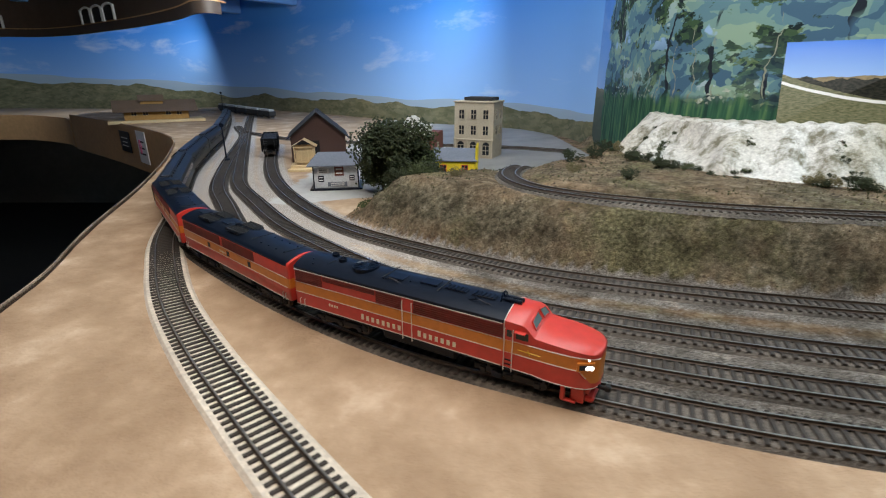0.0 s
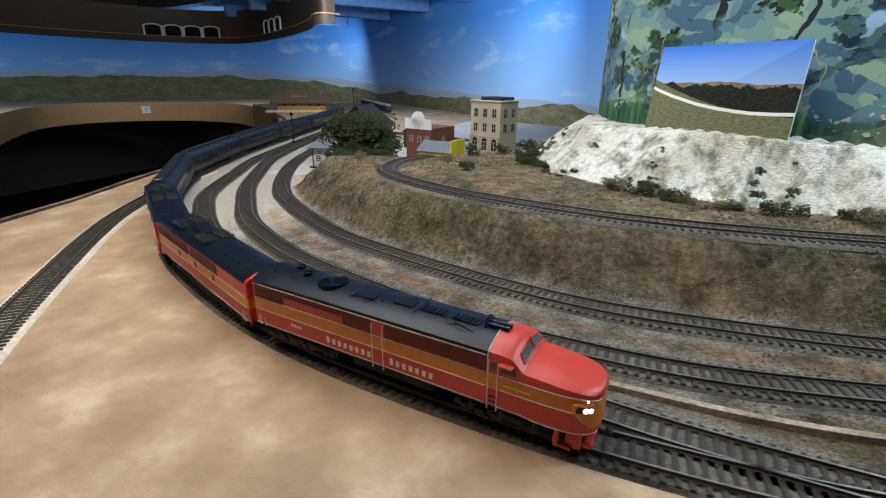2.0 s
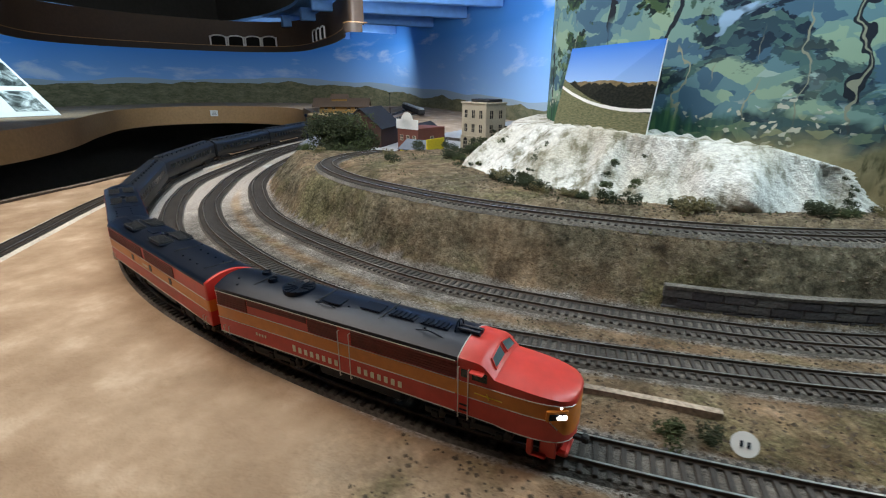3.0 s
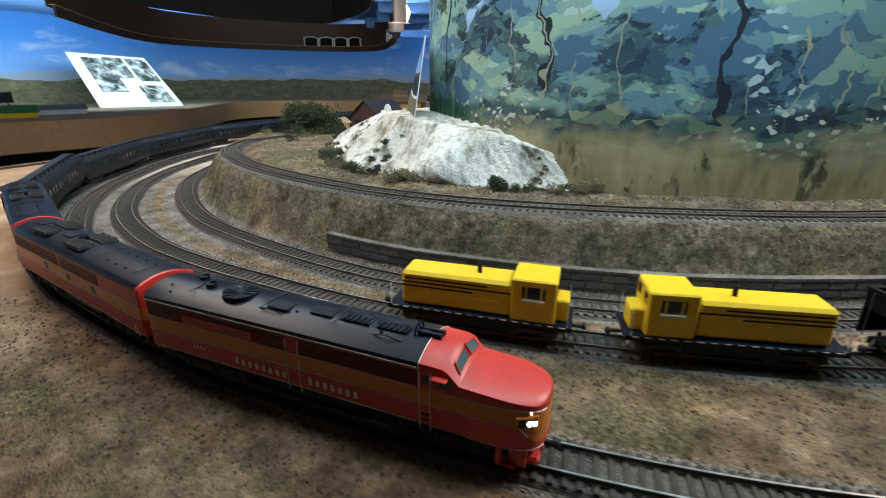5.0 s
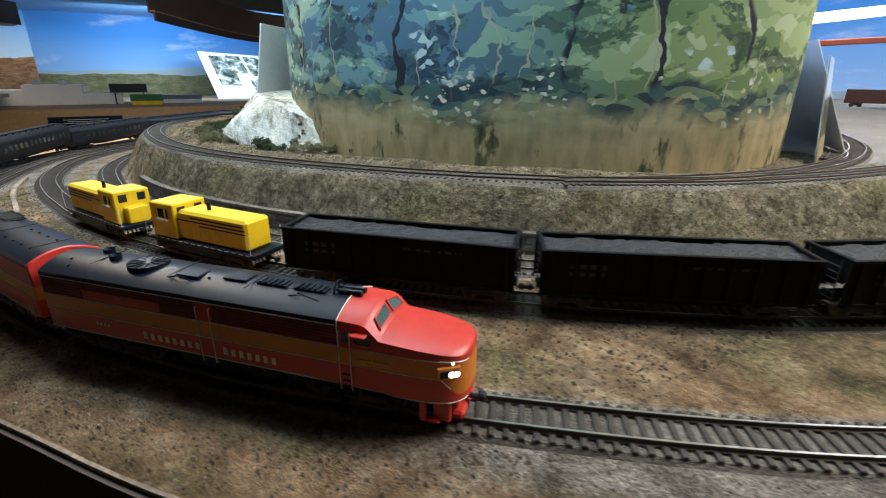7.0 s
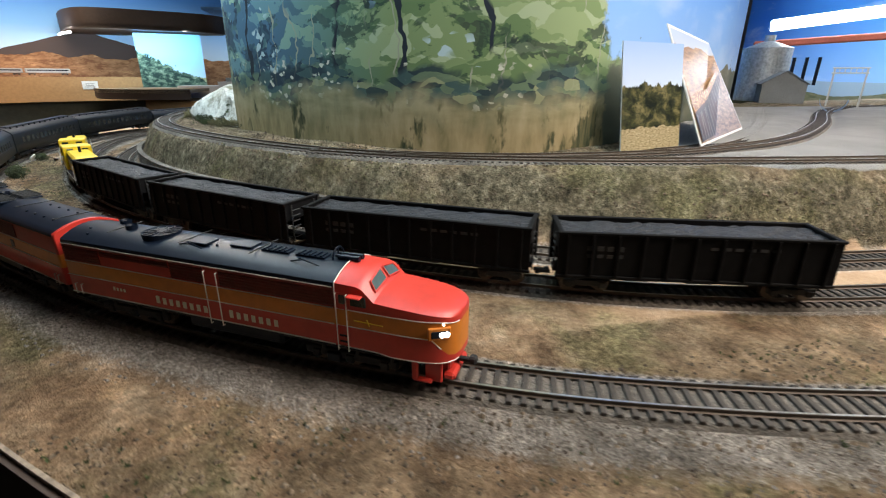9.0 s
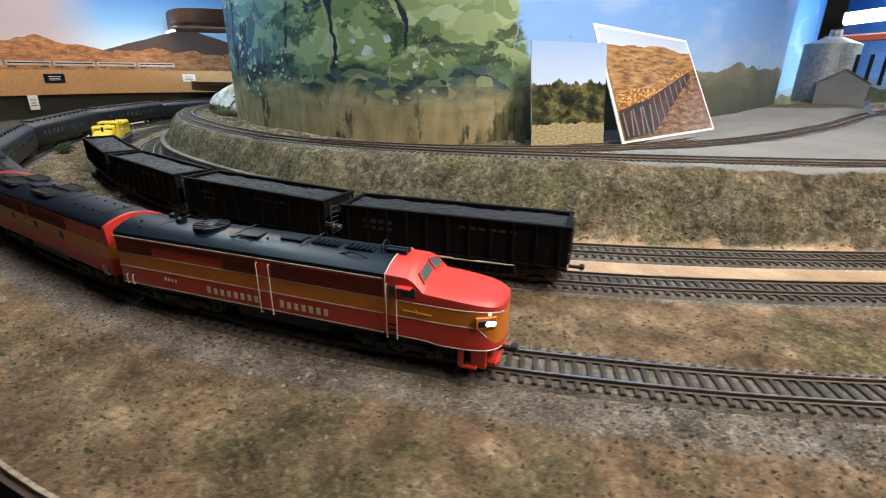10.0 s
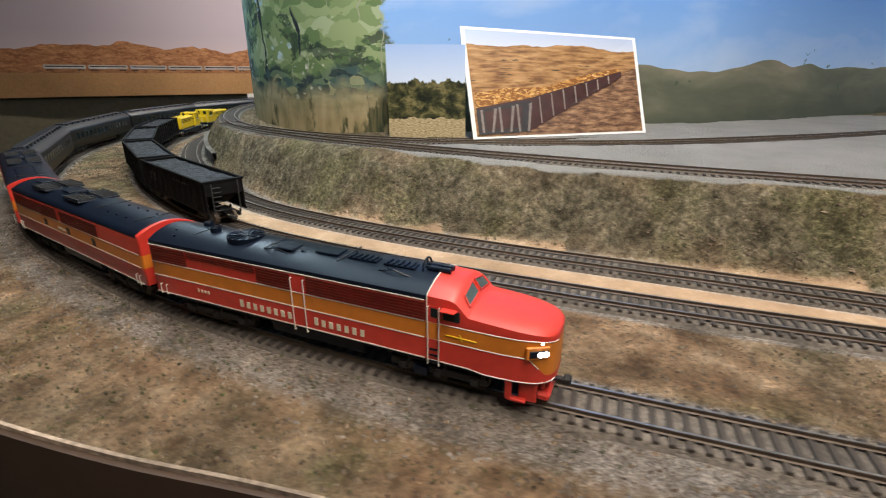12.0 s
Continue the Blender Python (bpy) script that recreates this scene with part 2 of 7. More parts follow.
BACKDROP = Line([(0.40, 1.30), (0.375, 1.1), (0.36, 0.92), (0.38, 0.79), (0.45, 0.68), (0.55, 0.60), (0.67, 0.555), (0.80, 0.560), (0.90, 0.610), (0.985, 0.680), (1.045, 0.745), (1.085, 0.82), (1.105, 0.90), (1.098, 0.97), (1.052, 1.05),
                 (0.97, 1.145), (0.88, 1.245), (0.83, 1.31), (0.755, 1.42), (0.64, 1.545), (0.44, 1.745), (0.22, 1.93)])
SKYWALL = Line([(0.40, 1.30), (0.36, 1.55), (0.20, 1.85), (-0.10, 2.15), (-0.45, 2.5), (-0.85, 2.85), (-1.4, 3.25), (-2.2, 3.6), (-3.2, 3.75), (-3.95, 3.3), (-4.25, 2.3), (-4.0, 1.4), (-3.75, 0.6), (-3.75, -0.3)])

HILL = [p for p in LINE_THIRD.offset(0.0195, 0.02) if p[1] < 0.66 or p[0] > 0.5]
HILL = HILL + [(1.35, 2.55), (1.3, 3.25), (-0.3, 3.25), (0.0, 2.2), (0.30, 1.85), (0.40, 1.40), (0.36, 1.25), (0.32, 1.00), (0.25, 0.88), (0.15, 0.800), (0.04, 0.755), (-0.06, 0.735), (-0.13, 0.70)]


def inside(poly, X, Y):
    r = np.zeros(X.shape, bool)
    n = len(poly)
    for i in range(n):
        (x1, y1), (x2, y2) = poly[i], poly[(i + 1) % n]
        if y1 == y2:
            continue
        r ^= ((y1 > Y) != (y2 > Y)) & (X < (x2 - x1) * (Y - y1) / (y2 - y1) + x1)
    return r


def far_from(poly, X, Y, closed=True):
    d = np.full(X.shape, 9.0)
    n = len(poly)
    for i in range(n if closed else n - 1):
        (x1, y1), (x2, y2) = poly[i], poly[(i + 1) % n]
        dx, dy = x2 - x1, y2 - y1
        u = np.clip(((X - x1) * dx + (Y - y1) * dy) / (dx * dx + dy * dy + 1e-12), 0, 1)
        d = np.minimum(d, np.hypot(X - x1 - u * dx, Y - y1 - u * dy))
    return d


def sway(X, Y, seed):
    """Smooth unevenness from a few crossing waves."""
    rng = np.random.RandomState(seed)
    out = np.zeros_like(X)
    for k in range(26):
        a, f = rng.uniform(0, 6.283), 20 * 1.16 ** k
        out += np.sin((X * math.cos(a) + Y * math.sin(a)) * f + rng.uniform(0, 6.283)) / (1 + 0.045 * f)
    return out


def near_tracks(X, Y):
    d = np.full(X.shape, 9.0)
    for ln in (LINE_MAIN, LINE_SPUR, LINE_PASS, LINE_SECOND, LINE_THIRD, LINE_UPPER, LINE_BRANCH, LINE_BRANCH_IN, LINE_TOWN):
        d = np.minimum(d, far_from([tuple(q) for q in ln.p[::8]], X, Y, False))
    return d


BACK = [(-0.13, 0.70), (-0.06, 0.735), (0.04, 0.755), (0.15, 0.800), (0.25, 0.88), (0.32, 1.00), (0.36, 1.25)]


def terrace_h(X, Y):
    """Height of the terrace track, which sinks towards the town."""
    u = np.clip(far_from(BACK, X, Y, False) / 0.10, 0, 1)
    return (TERRACE + 0.006) * u * u * (3 - 2 * u) - 0.006


def rise(X, Y):
    """Height of the embankment and its terrace."""
    d = np.where(inside(HILL, X, Y), far_from(HILL, X, Y), 0)
    w = 0.048 + 0.012 * np.clip((0.25 - X) / 0.3, 0, 1)
    u = np.clip(d / w, 0, 1)
    return (terrace_h(X, Y) + 0.006) * (1 - (1 - u) ** 1.25)


def ground_z(X, Y):
    h = dip(X) - 0.006 + rise(X, Y)
    dt = near_tracks(X, Y)
    h = h + 0.0013 * sway(X, Y, 3) * np.clip((dt - 0.020) / 0.03, 0, 1) * (0.35 + 0.65 * np.clip((X - 0.45) / 0.2, 0, 1))
    slope = np.clip(rise(X, Y) / (TERRACE + 0.006), 0, 1)
    h = h + 0.0062 * sway(X * 1.4, Y * 1.4, 9) * 4 * slope * (1 - slope) * np.clip((dt - 0.019) / 0.02, 0, 1)
    du = np.minimum(far_from([tuple(q) for q in LINE_UPPER.p[::8]], X, Y, False), far_from([tuple(q) for q in LINE_BRANCH.p[::8]], X, Y, False))
    k = np.clip((du - 0.019) / 0.016, 0, 1)
    top = terrace_h(X, Y) - 0.006 + dip(X)
    return np.where((rise(X, Y) > 0.012), h * k + top * (1 - k), h)


def ground_at(x, y):
    return float(ground_z(np.array([[x]]), np.array([[y]]))[0, 0])


def sheet(name, X, Y, Z, keep, mat):
    idx = -np.ones(X.shape, int)
    used = np.zeros(X.shape, bool)
    q = keep[:-1, :-1] & keep[1:, :-1] & keep[:-1, 1:] & keep[1:, 1:]
    for a in (slice(None, -1), slice(1, None)):
        for b in (slice(None, -1), slice(1, None)):
            used[a, b] |= q
    idx[used] = np.arange(used.sum())
    verts = np.stack([X[used], Y[used], Z[used]], 1).tolist()
    i, j = np.nonzero(q)
    faces = np.stack([idx[i, j], idx[i, j + 1], idx[i + 1, j + 1], idx[i + 1, j]], 1).tolist()
    me = bpy.data.meshes.new(name)
    me.from_pydata(verts, [], faces)
    for p in me.polygons:
        p.use_smooth = True
    me.materials.append(mat)
    return new(name, me)


LAND = [tuple(q) for q in EDGE.p[::3]] + [(1.7, 3.28), (-0.9, 3.1), (-1.5, 3.3), (-2.05, 3.0)]
gx, gy = np.meshgrid(np.arange(-2.4, 1.66, 0.007), np.arange(-0.16, 3.3, 0.007), indexing="ij")
keep = inside(LAND, gx, gy)
rim = np.array([tuple(q) for q in EDGE.p])
# grid points just outside the rim are drawn onto it
dist = far_from([tuple(q) for q in rim[::2]], gx, gy, False)
snap = (~keep) & (dist < 0.0101)
si, sj = np.nonzero(snap)
for a, b in zip(si, sj):
    k = np.argmin((rim[:, 0] - gx[a, b]) ** 2 + (rim[:, 1] - gy[a, b]) ** 2)
    gx[a, b], gy[a, b] = rim[k]
gz = ground_z(gx, gy)


def ground_material():
    """Scenic ground: tan plaster, dirt with turf, grey ballast and pale lot, blended by the painted zones."""
    m = bpy.data.materials.new("scenic_ground")
    m.use_nodes = True
    nt = m.node_tree
    L, N = nt.links.new, nt.nodes.new
    b = nt.nodes["Principled BSDF"]
    b.inputs["Roughness"].default_value = 0.95
    b.inputs["Specular IOR Level"].default_value = 0.15
    co = N("ShaderNodeTexCoord")
    at = N("ShaderNodeAttribute")
    at.attribute_name = "zone"
    sep = N("ShaderNodeSeparateColor")
    L(at.outputs["Color"], sep.inputs[0])

    def tex(scale, detail=6, rough=0.6, stretch=None):
        n = N("ShaderNodeTexNoise")
        n.inputs["Scale"].default_value, n.inputs["Detail"].default_value, n.inputs["Roughness"].default_value = scale, detail, rough
        L(co.outputs["Object"], n.inputs["Vector"])
        return n.outputs["Fac"]

    def ramp(fac, stops):
        r = N("ShaderNodeValToRGB")
        while len(r.color_ramp.elements) < len(stops):
            r.color_ramp.elements.new(0.5)
        for e, (p, c) in zip(r.color_ramp.elements, stops):
            e.position, e.color = p, (*c, 1)
        L(fac, r.inputs["Fac"])
        return r.outputs["Color"]

    def mix(fac, a, c, mode="MIX"):
        n = N("ShaderNodeMix")
        n.data_type, n.blend_type = "RGBA", mode
        if isinstance(fac, float):
            n.inputs[0].default_value = fac
        else:
            L(fac, n.inputs[0])
        L(a, n.inputs[6])
        L(c, n.inputs[7])
        return n.outputs[2]

    def edge(fac, noise_out, lo, hi):
        """A zone's border, broken up by noise."""
        a = N("ShaderNodeMath")
        a.operation = "MULTIPLY_ADD"
        L(noise_out, a.inputs[0])
        a.inputs[1].default_value = 0.7
        L(fac, a.inputs[2])
        r = N("ShaderNodeMapRange")
        r.inputs["From Min"].default_value, r.inputs["From Max"].default_value = lo, hi
        L(a.outputs[0], r.inputs["Value"])
        return r.outputs["Result"]

    mid, fine, speck, broad = tex(45), tex(300, 9, 0.72), tex(800, 4), tex(11, 6)
    dirt = ramp(mid, [(0.28, (0.15, 0.090, 0.055)), (0.42, (0.35, 0.220, 0.130)), (0.57, (0.51, 0.345, 0.215)), (0.72, (0.68, 0.51, 0.35))])
    turf = ramp(tex(130, 9, 0.7), [(0.32, (0.060, 0.054, 0.034)), (0.45, (0.185, 0.160, 0.105)), (0.57, (0.33, 0.280, 0.190)), (0.72, (0.52, 0.46, 0.35))])
    sand = ramp(tex(16, 7), [(0.30, (0.30, 0.200, 0.125)), (0.46, (0.38, 0.262, 0.168)), (0.56, (0.45, 0.32, 0.212)), (0.70, (0.60, 0.46, 0.33))])
    gravel = ramp(speck, [(0.32, (0.13, 0.110, 0.095)), (0.5, (0.38, 0.335, 0.295)), (0.70, (0.68, 0.62, 0.56))])
    lot = ramp(tex(9, 5), [(0.3, (0.38, 0.375, 0.36)), (0.7, (0.52, 0.51, 0.49))])
    col = mix(edge(sep.outputs[1], broad, 0.62, 0.92), dirt, turf)
    moss = ramp(fine, [(0.32, (0.085, 0.086, 0.036)), (0.52, (0.22, 0.205, 0.100)), (0.70, (0.40, 0.36, 0.20))])
    patch = ramp(tex(7.5, 7, 0.68), [(0.50, (0, 0, 0)), (0.60, (0.72, 0.72, 0.72))])
    col = mix(patch, col, moss)
    col = mix(edge(sep.outputs[0], mid, 0.60, 0.90), col, sand)
    col = mix(edge(sep.outputs[2], fine, 0.62, 0.85), col, gravel)
    col = mix(edge(at.outputs["Alpha"], mid, 0.65, 0.85), col, lot)
    shade = ramp(fine, [(0.28, (0.42, 0.42, 0.42)), (0.72, (1.50, 1.50, 1.50))])
    not_sand = N("ShaderNodeMath")
    not_sand.operation = "SUBTRACT"
    not_sand.inputs[0].default_value = 1.0
    L(sep.outputs[0], not_sand.inputs[1])
    patches = ramp(tex(34, 7, 0.65), [(0.34, (0.45, 0.44, 0.42)), (0.48, (0.85, 0.84, 0.82)), (0.58, (1.10, 1.10, 1.10)), (0.70, (1.45, 1.40, 1.32))])
    col = mix(not_sand.outputs[0], col, mix(1.0, mix(1.0, col, shade, "MULTIPLY"), patches, "MULTIPLY"))
    col = mix(edge(at.outputs["Alpha"], mid, 0.65, 0.85), col, lot)
    L(col, b.inputs["Base Color"])
    h = N("ShaderNodeMath")
    h.operation = "ADD"
    L(fine, h.inputs[0])
    L(speck, h.inputs[1])
    bp = N("ShaderNodeBump")
    bp.inputs["Distance"].default_value = 0.0065
    st = N("ShaderNodeMapRange")
    st.inputs["To Min"].default_value, st.inputs["To Max"].default_value = 1.0, 0.10
    L(sep.outputs[0], st.inputs["Value"])
    L(st.outputs["Result"], bp.inputs["Strength"])
    L(h.outputs[0], bp.inputs["Height"])
    # coarse lumps and gullies on turf and dirt
    lump = N("ShaderNodeBump")
    lump.inputs["Distance"].default_value = 0.032
    keep_flat = N("ShaderNodeMath")
    keep_flat.operation = "MULTIPLY"
    L(sep.outputs[1], keep_flat.inputs[0])
    keep_flat.inputs[1].default_value = 0.8
    L(keep_flat.outputs[0], lump.inputs["Strength"])
    L(tex(55, 5, 0.62), lump.inputs["Height"])
    L(lump.outputs["Normal"], bp.inputs["Normal"])
    L(bp.outputs["Normal"], b.inputs["Normal"])
    return m


GROUND = ground_material()
ground = tagged(sheet("ground", gx, gy, gz, keep | snap, GROUND), "model railway scenery base with tan plaster and turf", "ground", kind="structure")


def step01(v, lo, hi):
    return np.clip((v - lo) / (hi - lo), 0, 1)


def paint_zones(ob):
    me = ob.data
    n = len(me.vertices)
    co = np.empty(n * 3, np.float32)
    me.vertices.foreach_get("co", co)
    X, Y = co[0::3].astype(float), co[1::3].astype(float)
    hill = rise(X, Y)
    d_main = far_from([tuple(q) for q in LINE_MAIN.p[::8]], X, Y, False)
    d_all = near_tracks(X, Y)
    outside = ~inside([tuple(q) for q in LINE_MAIN.p[::8]] + [(1.0, 2.9)], X, Y)
    sand = np.where(outside, 1 - step01(X + 0.25 * sway(X, Y, 8) * 0.2, 0.40, 0.62), 0)
    sand = np.maximum(sand, (1 - step01(X, -0.12, 0.05)) * (hill < 0.002) * (~outside))
    sand = np.maximum(sand, 0.75 * step01(Y, 0.75, 0.95) * (hill < 0.004) * step01(X, 1.2, 1.28) * (X < 1.36))
    grass = np.where(hill > 0.004, 0.50, 0.33) + 0.10 * step01(hill, 0.01, 0.03) * (1 - step01(hill, 0.045, 0.060)) - 0.06 * (X < 0.7) * (hill > 0.01)
    low = [LINE_MAIN, LINE_PASS, LINE_SECOND, LINE_THIRD]
    d_low = np.min([far_from([tuple(q) for q in ln.p[::8]], X, Y, False) for ln in low], axis=0)
    d_high = far_from([tuple(q) for q in LINE_UPPER.p[::8]], X, Y, False)
    ball = (1 - step01(d_low, 0.014, 0.026)) * (1 - 0.6 * sand) * (hill < 0.012)
    ball = np.maximum(ball, 0.7 * (1 - step01(d_high, 0.012, 0.022)) * (hill > 0.05))
    ball = np.maximum(ball, 0.85 * (1 - step01(d_main, 0.020, 0.058)) * step01(X, 1.05, 1.30) * outside)
    ball = np.maximum(ball, 0.62 * (1 - step01(d_low, 0.022, 0.045)) * (1 - step01(X, 0.45, 0.75)) * (hill < 0.006) * (~outside))
    lot = step01(Y - 0.35 * X, 0.80, 0.84) * (1 - step01(X, 0.34, 0.36)) * (hill < 0.006) * step01(X, -0.30, -0.24)
    lot = np.maximum(lot, step01(hill, 0.060, 0.0635) * step01(Y, 0.95, 1.15) * step01(X, 0.45, 0.5) * 0.75)
    at = me.color_attributes.new("zone", "FLOAT_COLOR", "POINT")
    at.data.foreach_set("color", np.stack([sand, grass, ball, lot], 1).astype(np.float32).ravel())


paint_zones(ground)


def ribbon(name, pts, low, high, mat, thick=0.006, label="", category="", kind="structure", closed=False):
    """An upright board that follows plan points; low and high are numbers or lists."""
    bm = fresh()
    n = len(pts)
    rings = []
    for i, (x, y) in enumerate(pts):
        a, b = pts[max(0, i - 1)], pts[min(n - 1, i + 1)]
        d = np.array([b[0] - a[0], b[1] - a[1]])
        d = d / (np.linalg.norm(d) + 1e-9)
        nx, ny = -d[1] * thick, d[0] * thick
        lo = low[i] if isinstance(low, (list, np.ndarray)) else low
        hi = high[i] if isinstance(high, (list, np.ndarray)) else high
        rings.append([bm.verts.new(v) for v in ((x, y, lo), (x, y, hi), (x + nx, y + ny, hi), (x + nx, y + ny, lo))])
    for r, q in zip(rings, rings[1:]):
        for k in range(4):
            f = bm.faces.new((r[k], r[(k + 1) % 4], q[(k + 1) % 4], q[k]))
            f.smooth = k in (0, 2)
            f.edges[0].smooth = f.edges[2].smooth = True
    for r, q in zip(rings, rings[1:]):
        for k in range(4):
            e = bm.edges.get((r[k], q[k]))
            e.smooth = False
    bm.faces.new(rings[0])
    bm.faces.new(rings[-1][::-1])
    bmesh.ops.recalc_face_normals(bm, faces=bm.faces)
    ob = part(name, bm, mat)
    return tagged(ob, label, category, kind=kind)


RIM = material("pale_plaster_rim", (0.42, 0.33, 0.25), 0.9, vary=0.3, scale=120, bump=0.4)
rim_pts = [tuple(q) for q in EDGE.p[::4]]
cut = next(i for i, (x, y) in enumerate(rim_pts) if y < 1.0)
for pts, board in ((rim_pts[: cut + 1], FASCIA_TAN), (rim_pts[cut:], FASCIA)):
    ribbon("fascia", pts, -0.19 if board is FASCIA_TAN else -0.35, [float(dip(x)) - 0.002 for x, y in pts], board, -0.004, "curved hardboard fascia along the layout edge", "fascia")
ribbon("trim_rim", rim_pts, [float(dip(x)) - 0.0045 for x, y in rim_pts], [float(dip(x)) + 0.0002 for x, y in rim_pts], RIM, -0.0016, "pale rim along the top of the fascia", "trim")
# aisle floor; its near-black colour carries the shade under the layout
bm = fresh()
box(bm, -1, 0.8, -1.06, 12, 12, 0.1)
tagged(part("floor", bm, VOID), "aisle floor coloured near black for the unlit gap", "floor", kind="structure")


# ---- railway tracks ----
RAIL_SHAPE = [(-0.0012, 0.0), (0.0012, 0.0), (0.0005, 0.0005), (0.0005, 0.0015), (0.0007, 0.0017), (0.0006, 0.0023), (-0.0006, 0.0023), (-0.0007, 0.0017), (-0.0005, 0.0015), (-0.0005, 0.0005)]


def sweep(bm, line, z_of, shape, side, step=0.008, s0=0.0, s1=None, top=None, closed=True):
    rings = []
    s1 = line.length if s1 is None else s1
    for s in np.arange(s0, s1 + step / 2, step):
        q, w = line.at(s), line.way(s)
        z = z_of(q[0], q[1])
        rings.append([bm.verts.new((q[0] - w[1] * (side + u), q[1] + w[0] * (side + u), z + v)) for u, v in shape])
    n = len(shape)
    for r, t in zip(rings, rings[1:]):
        for k in range(n if closed else n - 1):
            f = bm.faces.new((r[k], t[k], t[(k + 1) % n], r[(k + 1) % n]))
            if top and k in top:
                f.material_index = 1
    return bm


tie_mesh = None


def tie_data():
    global tie_mesh
    if tie_mesh is None:
        bm = fresh()
        box(bm, 0, 0, 0, 0.0027, 0.0300, 0.0020)
        bmesh.ops.bevel(bm, geom=[e for e in bm.edges if all(v.co.z > 0 for v in e.verts)], offset=0.0003, segments=1, affect="EDGES")
        tie_mesh = bpy.data.meshes.new("tie")
        bm.to_mesh(tie_mesh)
        bm.free()
        tie_mesh.materials.append(TIE)
    return tie_mesh


def track(line, label, base=0.0, spacing=0.0066, singles=None, bed=BALLAST_DARK, bed_w=0.0145, s0=0.0, s1=None):
    """One stretch of model track: two rails on ties on a low roadbed."""
    t = thing("railway_track", label, "track", "tracks of the layout")
    s1 = line.length if s1 is None else s1

    def z(x, y):
        return float(dip(x)) + (float(terrace_h(np.array([x]), np.array([y]))[0]) if base == TERRACE else base)

    bm = fresh()
    w = bed_w
    sweep(bm, line, z, [(-w - 0.003, -0.0068), (w + 0.003, -0.0068), (w, -0.0036), (-w, -0.0036)], 0, 0.012, s0, s1)
    part("roadbed", bm, bed, t)
    for side in (-0.00885, 0.00885):
        bm = fresh()
        sweep(bm, line, lambda x, y: z(x, y) - 0.0023, RAIL_SHAPE, side, 0.008, s0, s1, top={5})
        part("rail", bm, [RAILSIDE, STEEL], t)
    lo, hi = singles or (0, 0)
    count = 0
    verts, faces = [], []
    tm = tie_data()
    tv = np.array([v.co[:] for v in tm.vertices])
    tf = [tuple(p.vertices) for p in tm.polygons]
    rng = random.Random(7)
    for s in np.arange(s0, s1, spacing):
        q, w2 = line.at(s), line.way(s)
        m = pose(q[0] , q[1], z(*q) - 0.0033, 0, 0, math.degrees(math.atan2(w2[1], w2[0])) + rng.uniform(-1, 1))
        if lo <= s < hi and count < 300:
            o = new("tie", tm)
            o.parent = t
            o.matrix_basis = m
            count += 1
        else:
            n = len(verts)
            verts += [tuple(m @ Vector(v)) for v in tv]
            faces += [tuple(i + n for i in f) for f in tf]
    if verts:
        me = bpy.data.meshes.new("ties")
        me.from_pydata(verts, [], faces)
        me.materials.append(TIE)
        o = new("ties", me)
        o.parent = t
        o["kind"] = "stuff"
    return t


# ---- rolling stock ----
def hull(bm, stations, material_of, cap=True):
    """Skin through cross-sections. stations: (x, [(y, z), ...]) from the lower edge of one side over the roof to the other."""
    rings = [[bm.verts.new((x, y, z)) for y, z in ring] for x, ring in stations]
    for i, (r, q) in enumerate(zip(rings, rings[1:])):
        for k in range(len(r) - 1):
            f = bm.faces.new((r[k], q[k], q[k + 1], r[k + 1]))
            f.material_index = material_of(i, k)
            f.smooth = True
        f = bm.faces.new((r[-1], q[-1], q[0], r[0]))
    if cap:
        bm.faces.new(rings[0][::-1])
        end, n = rings[-1], len(rings[-1])
        for k in range(n // 2):
            low, high, high2, low2 = end[k], end[k + 1], end[n - 2 - k], end[n - 1 - k]
            f = bm.faces.new((low, low2, high2, high) if high is not high2 else (low, low2, high))
            f.material_index = material_of(len(rings), k)
    return bm


def section(w, z0, b1, b2, side, top, soft=0.0):
    """Half widths: lower edge, two colour borders, black shoulder, then a low arched roof; soft rounds the shoulder."""
    left = [(-w, z0), (-w, b1), (-w, b2), (-w, side - 0.0020), (-w * 0.985, side)]
    for k in range(1, 6):
        q, a = k / 6, k / 6 * math.pi / 2
        flat = (-w * 0.985 * (1 - q), side + (top - side) * (1 - (1 - q) ** 2))
        full = (-w * 0.985 * math.cos(a) ** 0.7, side + (top - side) * math.sin(a))
        left.append(tuple(u * (1 - soft) + v * soft for u, v in zip(flat, full)))
    return left + [(0.0, top)] + [(-y, z) for y, z in reversed(left)]


def truck(parent, x, n=3, spread=0.0235):
    bm = fresh()
    for side in (-1, 1):
        box(bm, x, side * 0.0135, 0.0072, spread * 1.35, 0.0022, 0.0042, 0.0005)
        for k in range(n):
            u = x + (k - (n - 1) / 2) * spread / max(1, n - 1)
            box(bm, u, side * 0.0145, 0.0062, 0.0042, 0.002, 0.0040, 0.0004)
            rod(bm, (u + 0.004, side * 0.0143, 0.009), (u + 0.004, side * 0.0143, 0.012), 0.0011, 6)
    box(bm, x, 0, 0.0095, spread, 0.020, 0.004)
    t = part("truck", bm, CHARCOAL, parent)
    for k in range(n):
        u = x + (k - (n - 1) / 2) * spread / max(1, n - 1)
        bm = fresh()
        for side in (-1, 1):
            rod(bm, (u, side * 0.0078, 0.0053), (u, side * 0.0102, 0.0053), 0.0053, 14)
            rod(bm, (u, side * 0.0072, 0.0053), (u, side * 0.0078, 0.0053), 0.0061, 14)
        rod(bm, (u, -0.0078, 0.0053), (u, 0.0078, 0.0053), 0.0012, 6)
        part("wheelset", bm, RAILSIDE, t)
    return t


